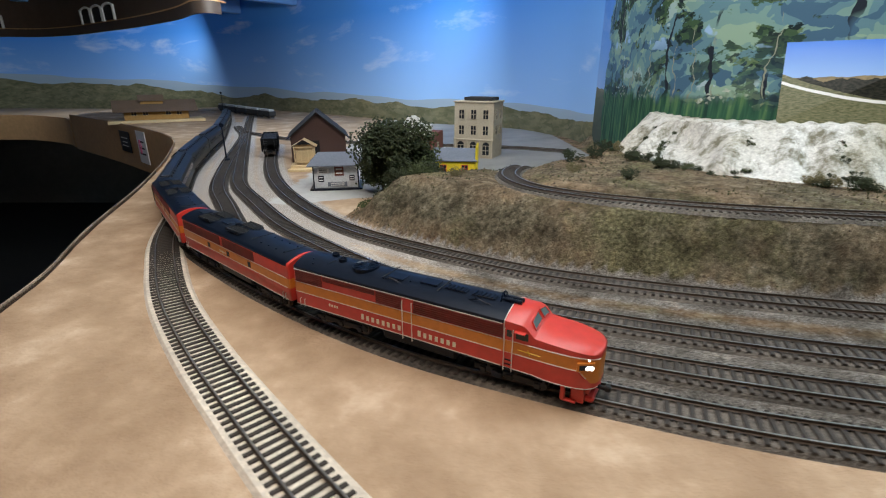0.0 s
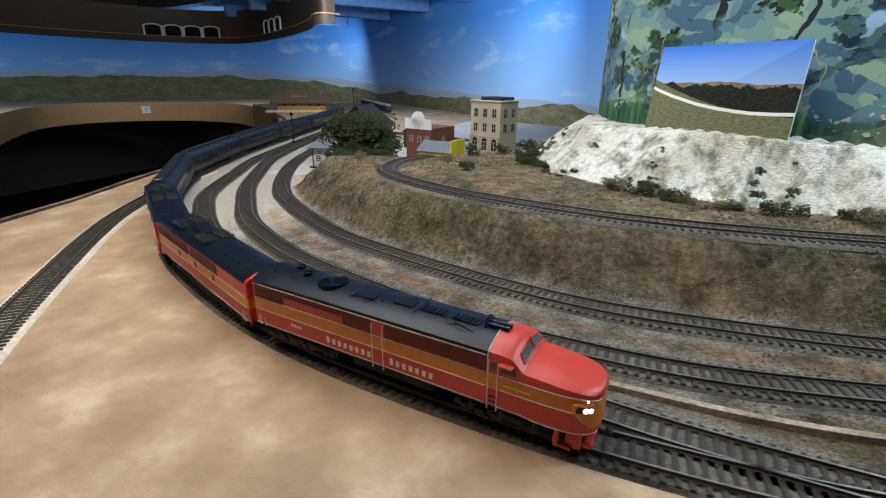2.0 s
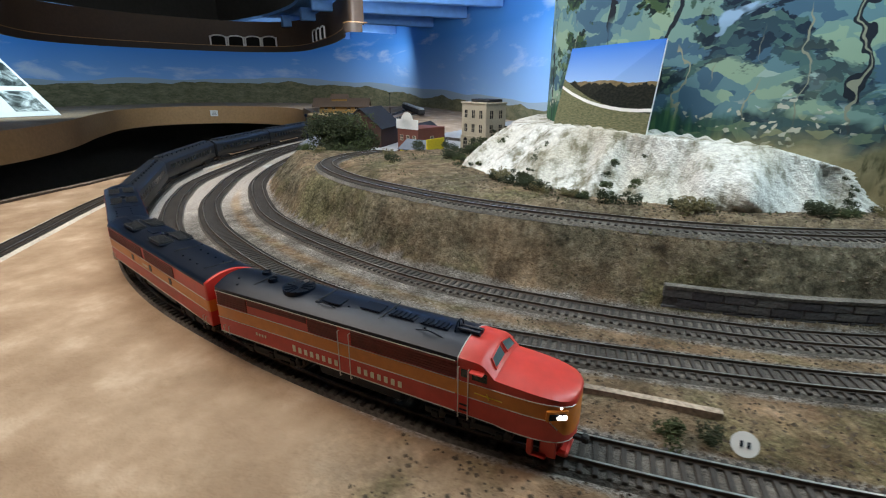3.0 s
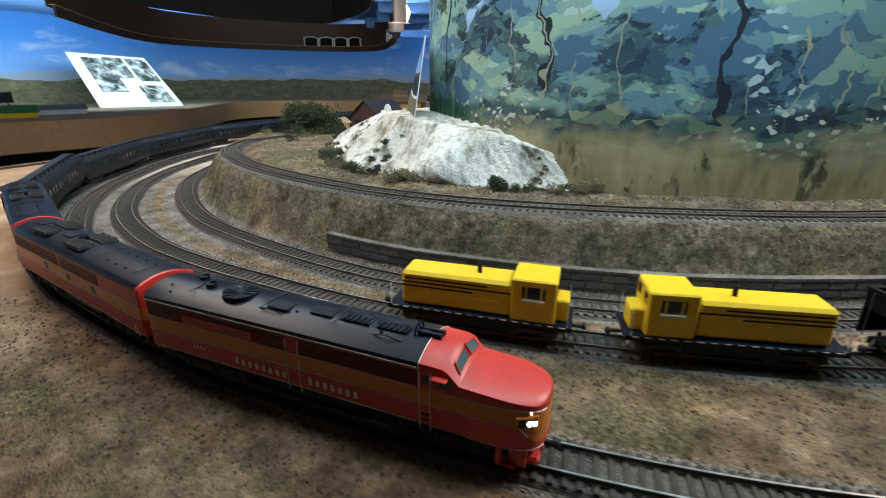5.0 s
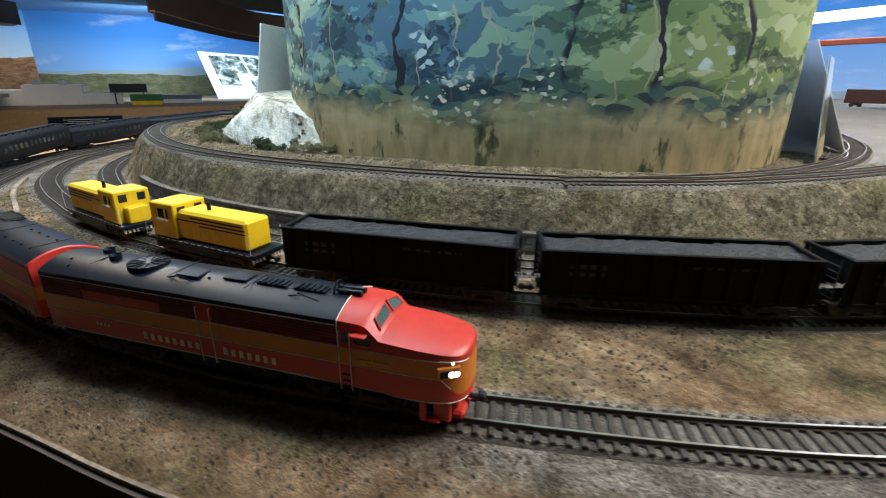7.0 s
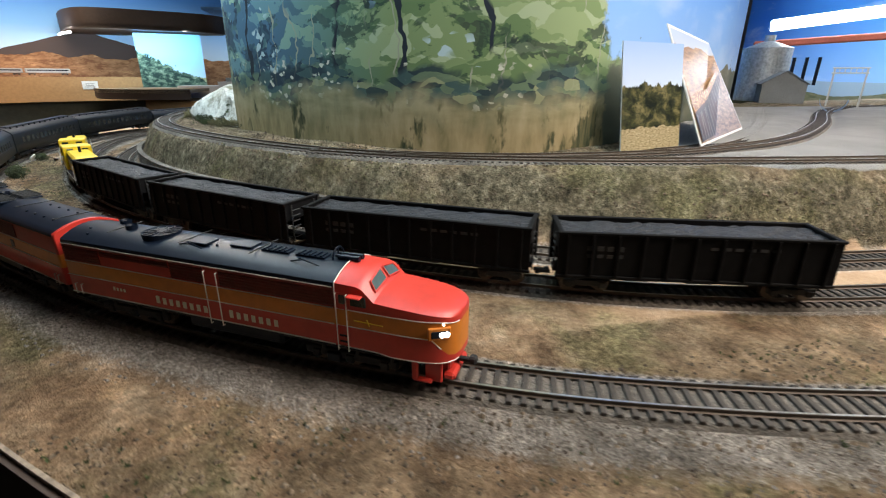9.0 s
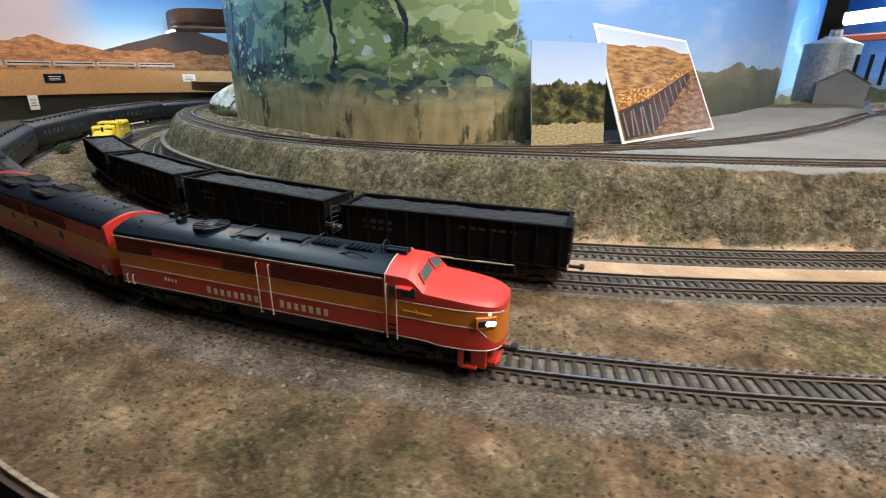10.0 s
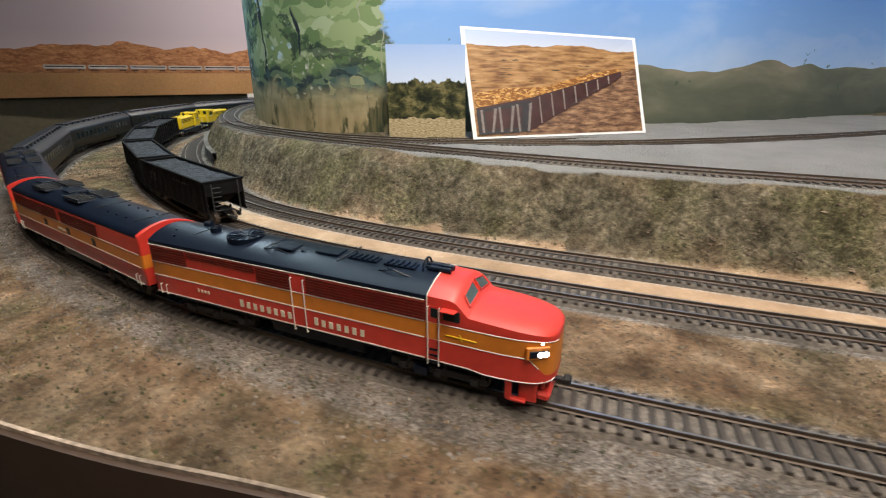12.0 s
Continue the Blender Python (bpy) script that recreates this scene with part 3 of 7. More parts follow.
def coupler(parent, x, way):
    bm = fresh()
    box(bm, x + way * 0.003, 0, 0.0085, 0.008, 0.0022, 0.0022, 0.0004)
    box(bm, x + way * 0.0075, 0.0008, 0.0085, 0.0035, 0.0042, 0.0040, 0.0008)
    part("coupler", bm, CHARCOAL, parent)


def handrail(parent, x, side, z0, z1, w=0.0182, mat=None):
    bm = fresh()
    y = side * (w + 0.0009)
    rod(bm, (x, y, z0), (x, y, z1), 0.00028, 6)
    for z in (z0, z1):
        rod(bm, (x, side * (w - 0.0003), z), (x, y + side * 0.0002, z), 0.00026, 5)
    part("handrail", bm, mat or SILVER, parent)


def letters(parent, x0, x1, z, h, word, side, w=0.0181):
    """Lettering as plain bars, one for each character."""
    n = len(word)
    pitch = (x1 - x0) / n
    bm = fresh()
    for k in range(n):
        hk = h if k == 0 else h * 0.86
        box(bm, x0 + pitch * (k + 0.5), side * w, z + hk / 2, pitch * 0.50, 0.0002, hk * 0.92)
    part("lettering", bm, CREAM_INK, parent, "cream lettering shown as plain bars")


W, Z0, B1, B2, SIDE, TOP = 0.0178, 0.0148, 0.0256, 0.0338, 0.0460, 0.0510


def skirt_lines(t, x0, x1, w=W, top=False):
    for z, h in ((Z0 + 0.0003, 0.0005), (B1, 0.0004), (B2, 0.0004)) + (((SIDE - 0.0021, 0.0004),) if top else ()):
        for side in (-1, 1):
            bm = fresh()
            box(bm, (x0 + x1) / 2, side * (w + 0.0001), z, x1 - x0, 0.0004, h)
            part("stripe", bm, SILVER, t)


def louvres(t, spans, z0, z1, n=6, w=W, mat=None):
    for side in (-1, 1):
        for x0, x1 in spans:
            # backing and slats take the darkened red in place of real shading
            bm = fresh()
            box(bm, (x0 + x1) / 2, side * w, (z0 + z1) / 2, x1 - x0, 0.0004, z1 - z0)
            part("screen", bm, MAROON, t)
            bm = fresh()
            for k in range(n):
                z = z0 + (z1 - z0) * (k + 0.5) / n
                box(bm, (x0 + x1) / 2, side * (w + 0.0002), z, x1 - x0, 0.0008, (z1 - z0) / n * 0.45, m=Matrix())
            part("louvre", bm, mat or MAROON, t)


def roof_kit(t, items):
    """Vents, fans and hatches on a roof: kind, x, y."""
    for kind, x, y in items:
        z = SIDE + (TOP - SIDE) * (1 - (y / W) ** 2)
        bm = fresh()
        if kind == "fan":
            rod(bm, (x, y, z - 0.002), (x, y, z + 0.0012), 0.0098, 28)
            bmesh.ops.inset_region(bm, faces=[f for f in bm.faces if f.normal.z > 0.9], thickness=0.0012, depth=-0.0008)
            for k in range(6):
                box(bm, x, y, z + 0.0008, 0.018, 0.0006, 0.0005, m=Matrix.Translation((x, y, 0)) @ Matrix.Rotation(k * math.pi / 6, 4, "Z") @ Matrix.Translation((-x, -y, 0)))
            part("radiator_fan", bm, BLACK, t)
        elif kind == "stack":
            rod(bm, (x, y, z - 0.001), (x, y, z + 0.0022), 0.0030, 14)
            bmesh.ops.inset_region(bm, faces=[f for f in bm.faces if f.normal.z > 0.9], thickness=0.0007, depth=-0.0012)
            part("exhaust_stack", bm, BLACK, t)
        elif kind == "hatch":
            box(bm, x, y, z + 0.0003, 0.013, 0.009, 0.0010, 0.0003)
            part("roof_hatch", bm, BLACK, t)
        elif kind == "vent":
            box(bm, x, y, z + 0.0002, 0.016, 0.006, 0.0010, 0.0002)
            for k in range(5):
                box(bm, x + (k - 2) * 0.003, y, z + 0.001, 0.0010, 0.0055, 0.0008)
            part("roof_vent", bm, BLACK, t)
        elif kind == "grille":
            box(bm, x, y, z + 0.0004, 0.026, 0.0115, 0.0012, 0.0003)
            part("grille_curb", bm, BLACK, t)
            bm = fresh()
            for k in range(9):
                box(bm, x + (k - 4) * 0.0028, y, z + 0.0014, 0.0009, 0.0100, 0.0012)
            for dy in (-0.0052, 0.0052):
                box(bm, x, y + dy, z + 0.0022, 0.025, 0.0006, 0.0006)
            part("grille", bm, CHARCOAL, t)
        elif kind == "seam":
            box(bm, x, y, z + 0.0001, 0.0005, 0.022, 0.0004)
            part("roof_seam", bm, CHARCOAL, t)
        elif kind == "rivet":
            rod(bm, (x, y, z - 0.0005), (x, y, z + 0.0008), 0.0007, 8)
            part("lift_ring", bm, BLACK, t)


def vs_of(side):
    """Corners of one windscreen pane on the cab's sloping front."""
    out = []
    for q, y in ((0.14, 0.0013), (0.20, 0.0116), (0.76, 0.0130), (0.76, 0.0013)):
        x = 0.1878 + (0.1932 - 0.1878) * q
        low, high = 0.0446 + (0.0392 - 0.0446) * q, 0.0496 + (0.0422 - 0.0496) * q
        out.append((x + 0.0004, side * y, low + (high - low) * (1 - (y / 0.0176) ** 2) + 0.0004))
    return out


SCREEN = material("windscreen_glass", (0.10, 0.16, 0.17), 0.12, vary=0.1, gloss=0.6)


def cab_unit():
    """Streamlined lead diesel; x runs from its rear to its nose, origin under its middle."""
    t = thing("diesel_locomotive", "red and orange streamlined diesel locomotive with black roof and lit headlights", "locomotive", "passenger train")
    L = 0.230
    st = []
    for x in (0.0, 0.0012, 0.02, 0.06, 0.10, 0.14, 0.1742):
        w = W if x > 0 else W - 0.0008
        st.append((x, section(w, Z0, B1, B2, SIDE, TOP)))
    st.append((0.1745, section(W, Z0, B1, B2, SIDE, TOP)))
    st.append((0.1850, section(W, Z0, B1, B2, SIDE - 0.0004, TOP - 0.0004)))
    st.append((0.1878, section(W, Z0, B1, B2, SIDE - 0.0014, TOP - 0.0014)))
    # x, half width, shoulder height, crown above it, roundness of the shoulder
    nose = [(0.1932, 0.0178, 0.0392, 0.0030, 0.0), (0.1936, 0.0178, 0.0391, 0.0029, 0.05), (0.201, 0.0178, 0.0386, 0.0028, 0.2), (0.208, 0.0176, 0.0381, 0.0027, 0.3), (0.2145, 0.0171, 0.0375, 0.0026, 0.35),
            (0.2195, 0.0161, 0.0369, 0.0025, 0.4), (0.2235, 0.0147, 0.0363, 0.0024, 0.45), (0.2262, 0.0128, 0.0358, 0.0022, 0.5), (0.2283, 0.0102, 0.0353, 0.0019, 0.6), (0.2294, 0.0074, 0.0350, 0.0016, 0.7), (0.2298, 0.0046, 0.0348, 0.0013, 0.8)]

    def borders(x, side):
        """The orange band narrows under the nose's shoulder and sweeps down at the front."""
        q = min(1.0, max(0.0, (x - 0.2185) / 0.0095))
        return Z0 - 0.001 * (x > 0.2), B1 - 0.0088 * q * q * (3 - 2 * q), min(B2, side - 0.0026)

    for x, w, side, crown, soft in nose:
        st.append((x, section(w, *borders(x, side), side, side + crown, soft)))
    n_roof = 6

    def paint(i, k):
        ring = len(st[0][1]) - 1
        k = min(k, ring - 1 - k)
        if k == 1:
            return 1
        if k == 0 or k == 2:
            return 0
        return 2 if i < n_roof else 0

    bm = fresh()
    hull(bm, st, paint)
    body = part("body", bm, [RED, ORANGE, BLACK], t)
    body.data.set_sharp_from_angle(angle=math.radians(38))
    # windscreen, two panes on the sloping front
    for side in (-1, 1):
        bm = fresh()
        vs = [bm.verts.new(v) for v in vs_of(side)]
        f = bm.faces.new(vs)
        bmesh.ops.solidify(bm, geom=[f], thickness=0.0006)
        part("windscreen", bm, SCREEN, t, "blue-grey sloping windscreen pane")
        bm = fresh()
        for a, b_ in zip(vs_of(side), vs_of(side)[1:] + vs_of(side)[:1]):
            rod(bm, a, b_, 0.0004, 6)
        part("windscreen_frame", bm, RED, t)
        bm = fresh()
        box(bm, 0.1858, side * W, 0.0386, 0.0078, 0.0008, 0.0050, 0.0003)
        part("side_window", bm, GLASS, t)
        bm = fresh()
        box(bm, 0.1850, side * (W + 0.0016), 0.0416, 0.0070, 0.0036, 0.0007, 0.0003)
        part("sunshade", bm, RED, t)
        bm = fresh()
        box(bm, 0.1778, side * W, 0.0386, 0.0034, 0.0009, 0.0046, 0.0003)
        part("door_window", bm, GLASS, t)
        bm = fresh()
        for lo, hi, mi in ((Z0 + 0.001, B1, 0), (B1, B2, 1), (B2, 0.0418, 0)):
            old = set(bm.faces)
            box(bm, 0.1778, side * (W + 0.00005), (lo + hi) / 2, 0.0054, 0.0003, hi - lo)
            for f in bm.faces:
                if f not in old:
                    f.material_index = mi
        part("cab_door", bm, [RED, ORANGE], t)
        for x in (0.1752, 0.1805, 0.1015, 0.1090):
            handrail(t, x, side, Z0 - 0.0015, 0.0415)
        for x in (0.006, 0.0105):
            handrail(t, x, side, Z0, 0.0205)
        for k in range(3):
            bm = fresh()
            box(bm, 0.1778, side * W, 0.0145 + k * 0.003, 0.0042, 0.0010, 0.0009)
            part("step", bm, BLACK, t)
        bm = fresh()
        box(bm, 0.1700, side * 0.0150, 0.0062, 0.007, 0.003, 0.0045, 0.0004)
        part("step_box", bm, BLACK, t)
        if side < 0:
            letters(t, 0.064, 0.1003, 0.0178, 0.0046, "SOUTHERN", side)
            letters(t, 0.1120, 0.1430, 0.0178, 0.0046, "PACIFIC", side)
        else:
            letters(t, 0.1120, 0.1480, 0.0178, 0.0046, "SOUTHERN", side)
            letters(t, 0.066, 0.0985, 0.0178, 0.0046, "PACIFIC", side)
        letters(t, 0.034, 0.044, 0.0205, 0.0022, "0000", side)
        bm = fresh()
        rod(bm, (0.1835, side * (W + 0.0002), 0.0292), (0.1975, side * (W + 0.0001), 0.0288), 0.0003, 6)
        rod(bm, (0.1898, side * (W + 0.0002), 0.0306), (0.1910, side * (W + 0.0002), 0.0276), 0.0003, 6)
        part("nose_emblem", bm, YELLOW, t, "small yellow winged emblem")
        turn = Matrix.Translation((0.2228, side * 0.0150, 0.0284)) @ Matrix.Rotation(side * -0.56, 4, "Z")
        bm = fresh()
        box(bm, 0, 0, 0.0003, 0.0100, 0.0016, 0.0058, 0.0004, m=turn)
        part("headlight_trim", bm, ORANGE, t)
        bm = fresh()
        box(bm, 0.0004, side * 0.0003, 0, 0.0088, 0.0016, 0.0040, 0.0006, m=turn)
        part("headlight_housing", bm, BLACK, t)
        bm = fresh()
        for k in (-1, 1):
            rod(bm, turn @ Vector((0.0020 + 0.0011 * k, side * 0.0006, 0)), turn @ Vector((0.0022 + 0.0011 * k, side * 0.0014, 0)), 0.0013, 14)
        part("headlight", bm, LAMP, t, "glowing headlight")
        bm = fresh()
        rod(bm, (0.2240, side * 0.0138, 0.0327), (0.2247, side * 0.0141, 0.0327), 0.0006, 10)
        part("marker_light", bm, LAMP, t, "small glowing marker light")
        for k in range(3):
            bm = fresh()
            pts = [(0.1745, W, (Z0, B1, B2)[k])] + [(x, w, borders(x, h)[k]) for x, w, h, _, _ in nose[:(7 if k == 1 else 10)]]
            for (xa, wa, za), (xb, wb, zb) in zip(pts, pts[1:]):
                rod(bm, (xa, side * wa, za), (xb, side * wb, zb), 0.00026, 5)
            part("stripe", bm, SILVER, t)
    bm = fresh()
    arch = [(y * 1.006, z + 0.0002) for y, z in section(W, 0.033, 0.036, 0.040, SIDE, TOP)]
    for a, b_ in zip(arch, arch[1:]):
        rod(bm, (0.1743, *a), (0.1743, *b_), 0.0003, 5)
    part("cab_line", bm, SILVER, t)
    skirt_lines(t, 0.001, 0.1730, top=True)
    louvres(t, [(0.0025, 0.029), (0.079, 0.1005), (0.1100, 0.1738)], 0.0345, 0.0435)
    louvres(t, [(0.030, 0.078)], 0.0395, 0.0435, 3)
    roof_kit(t, [("stack", 0.023, 0.006), ("stack", 0.036, -0.001), ("fan", 0.058, -0.001), ("hatch", 0.089, -0.004), ("hatch", 0.114, -0.001), ("vent", 0.134, -0.002), ("vent", 0.154, -0.002),
                 ("rivet", 0.012, -0.007), ("rivet", 0.016, -0.012), ("rivet", 0.100, -0.006), ("rivet", 0.126, 0.003), ("rivet", 0.150, -0.007), ("seam", 0.030, 0.0), ("seam", 0.080, 0.0), ("seam", 0.124, 0.0)])
    for x in (0.078, 0.146):
        bm = fresh()
        for a, b_ in (((x, -0.009, 0.0495), (x + 0.008, -0.0105, 0.0518)), ((x + 0.008, -0.0105, 0.0518), (x + 0.016, -0.0095, 0.0492))):
            rod(bm, a, b_, 0.0004, 6)
        part("grab_iron", bm, BLACK, t)
    bm = fresh()
    for k in range(8):
        a, b_ = math.pi * k / 8, math.pi * (k + 1) / 8
        rod(bm, (0.166, 0.001 + 0.005 * math.cos(a), TOP - 0.001 + 0.0055 * math.sin(a)), (0.166, 0.001 + 0.005 * math.cos(b_), TOP - 0.001 + 0.0055 * math.sin(b_)), 0.0005, 6)
    rod(bm, (0.166, 0.001, TOP - 0.001), (0.166, 0.001, TOP + 0.0045), 0.0004, 6)
    part("bell_hoop", bm, BLACK, t)
    bm = fresh()
    for dy in (-0.0018, 0.0018):
        rod(bm, (0.1665, dy, TOP + 0.0012), (0.1790, dy, TOP + 0.0010), 0.0008, 8, 0.0014)
    box(bm, 0.170, 0, TOP + 0.0004, 0.004, 0.006, 0.002)
    part("air_horn", bm, BLACK, t)
    # pilot under the nose
    bm = fresh()
    box(bm, 0.2230, 0, 0.0100, 0.005, 0.018, 0.0070, 0.0008)
    pilot = part("pilot", bm, RED, t)
    bm = fresh()
    box(bm, 0.2255, 0, 0.0045, 0.006, 0.0215, 0.0040, 0.0012)
    part("plough", bm, RED, pilot)
    for side in (-1, 1):
        bm = fresh()
        box(bm, 0.2195, side * 0.0125, 0.0075, 0.008, 0.0022, 0.0100, 0.0006)
        part("side_plate", bm, RED, pilot)
        bm = fresh()
        box(bm, 0.2115, side * 0.0150, 0.0085, 0.0028, 0.003, 0.0100, 0.0005)
        part("strut", bm, RED, pilot)
        bm = fresh()
        box(bm, 0.2150, side * 0.0148, 0.0035, 0.009, 0.0028, 0.0016, 0.0005)
        part("footstep", bm, RED, pilot)
    for x in (0.042, 0.178):
        truck(t, x, 3, 0.036)
    bm = fresh()
    box(bm, 0.110, 0, 0.0085, 0.060, 0.028, 0.0080, 0.0018)
    box(bm, 0.112, 0, 0.0125, 0.205, 0.030, 0.0020)
    part("fuel_tank", bm, BLACK, t)
    coupler(t, 0.0, -1)
    coupler(t, 0.2265, 1)
    return t, L


def booster_unit():
    """Cabless red and orange unit with flat louvred ends."""
    t = thing("booster_locomotive", "red and orange cabless booster diesel with black vented roof", "locomotive", "passenger train")
    L = 0.205
    st = [(x, section(W if 0 < x < L else W - 0.0006, Z0, B1, B2, SIDE, TOP)) for x in (0.0, 0.001, 0.05, 0.10, 0.15, L - 0.003, L - 0.001, L)]
    ring = len(st[0][1]) - 1

    def paint(i, k):
        k = min(k, ring - 1 - k)
        return 1 if k == 1 else (0 if k < 3 or i >= 5 else 2)

    bm = fresh()
    hull(bm, st, paint)
    part("body", bm, [RED, ORANGE, BLACK], t)
    skirt_lines(t, 0.001, L - 0.004)
    louvres(t, [(0.004, 0.086), (0.092, 0.150)], 0.0345, 0.0435)
    for x in (0.002, L - 0.002):
        bm = fresh()
        for k in range(11):
            box(bm, x + (0.0024 if x > 0.1 else -0.0024), 0, 0.0155 + k * 0.0025, 0.0012, 0.022, 0.0012)
        part("end_louvre", bm, RED, t)
    roof_kit(t, [("grille", x, y) for x in (0.045, 0.103) for y in (-0.0072, 0.0072)] + [("hatch", 0.020, 0.0), ("hatch", 0.074, -0.001), ("seam", 0.138, 0.0), ("seam", 0.190, 0.0)]
             + [("rivet", 0.150 + 0.012 * k, y) for k in range(4) for y in (-0.009, 0.004)] + [("stack", 0.092, 0.0)])
    for side in (-1, 1):
        for k, x in enumerate((0.060, 0.100, 0.140)):
            bm = fresh()
            box(bm, x, side * W, 0.0292, 0.0050, 0.0005, 0.0050, 0.0002)
            part("porthole", bm, BLACK, t)
        for x in (0.006, 0.010, L - 0.010, L - 0.006):
            handrail(t, x, side, Z0, 0.0205)
        letters(t, 0.083, 0.096, 0.0280, 0.0022, "00000", side)
    for x in (0.040, L - 0.040):
        truck(t, x, 3, 0.036)
    bm = fresh()
    box(bm, L / 2, 0, 0.0085, 0.060, 0.028, 0.0080, 0.0018)
    box(bm, L / 2, 0, 0.0125, L - 0.01, 0.030, 0.0020)
    part("fuel_tank", bm, BLACK, t)
    coupler(t, 0.0, -1)
    coupler(t, L, 1)
    return t, L


def coach():
    """Heavyweight passenger car, dark green-grey."""
    t = thing("passenger_car", "dark grey-green passenger car with grey arched roof", "railcar", "passenger train")
    L = 0.275
    st = [(x, section(W * 0.97, 0.0115, 0.024, 0.033, 0.040, 0.0490)) for x in (0.0, 0.001, L / 2, L - 0.001, L)]
    ring = len(st[0][1]) - 1
    bm = fresh()
    hull(bm, st, lambda i, k: 0 if min(k, ring - 1 - k) < 4 else 1)
    part("body", bm, [COACH, COACH_ROOF], t)
    for side in (-1, 1):
        for k in range(14):
            bm = fresh()
            box(bm, 0.030 + k * 0.0165, side * W * 0.97, 0.0290, 0.0085, 0.0006, 0.0085, 0.0002)
            part("window", bm, GLASS, t)
        bm = fresh()
        box(bm, L / 2, side * W * 0.972, 0.0235, L - 0.004, 0.0006, 0.0007)
        part("belt_rail", bm, COACH, t)
    bm = fresh()
    box(bm, L / 2, 0, 0.0495, L * 0.9, 0.012, 0.0022, 0.0008)
    for k in range(12):
        rod(bm, (0.02 + k * 0.0213, 0.008, 0.047), (0.02 + k * 0.0213, 0.008, 0.0500), 0.0013, 8)
    part("roof_clerestory", bm, COACH_ROOF, t)
    for x in (0.035, L - 0.035):
        truck(t, x, 3, 0.034)
    bm = fresh()
    box(bm, L / 2, 0, 0.0095, 0.12, 0.024, 0.0050, 0.001)
    part("underframe", bm, BLACK, t)
    return t, L


COACH = material("dark_green_paint", (0.007, 0.009, 0.010), 0.45, vary=0.10)
COACH_ROOF = material("grey_roof_paint", (0.013, 0.016, 0.022), 0.40, vary=0.12)
SPEED, NOSE_AT_START = 0.1718, 3.0687 + 0.0495


def rolling(ob, length, gap_behind_nose, line=LINE_MAIN):
    """Rows of a car whose front stands that far behind the train's nose; it rides on its two trucks."""
    rows = []
    for i in range(49):
        t = i * 0.25
        front = NOSE_AT_START + SPEED * t - gap_behind_nose
        a, b = line.at(front - length * 0.82), line.at(front - length * 0.18)
        d = (b - a) / np.linalg.norm(b - a)
        o = (a + b) / 2 - d * length / 2
        z = float(dip((a[0] + b[0]) / 2))
        rows.append((t, pose(o[0], o[1], z, 0, 0, math.degrees(math.atan2(d[1], d[0])))))
    return rows


TRAIN = []
loco, loco_length = cab_unit()
TRAIN.append((loco, loco_length, 0.0))
behind = loco_length + 0.006
booster, booster_length = booster_unit()
TRAIN.append((booster, booster_length, behind))
behind += booster_length + 0.006
TRAIN.append((copy_thing(booster, Matrix()), booster_length, behind))
behind += booster_length + 0.006
car, car_length = coach()
for k in range(6):
    TRAIN.append((car if k == 0 else copy_thing(car, Matrix()), car_length, behind))
    behind += car_length + 0.006


def motions():
    for ob, length, gap in TRAIN:
        walk(ob, rolling(ob, length, gap))
    for ob, length, back, flip in FREIGHT:
        walk(ob, [(0.5 * i, park(ob, length, LINE_SECOND, back + BACKING * (0.5 * i - 7.0), flip)) for i in range(25)])


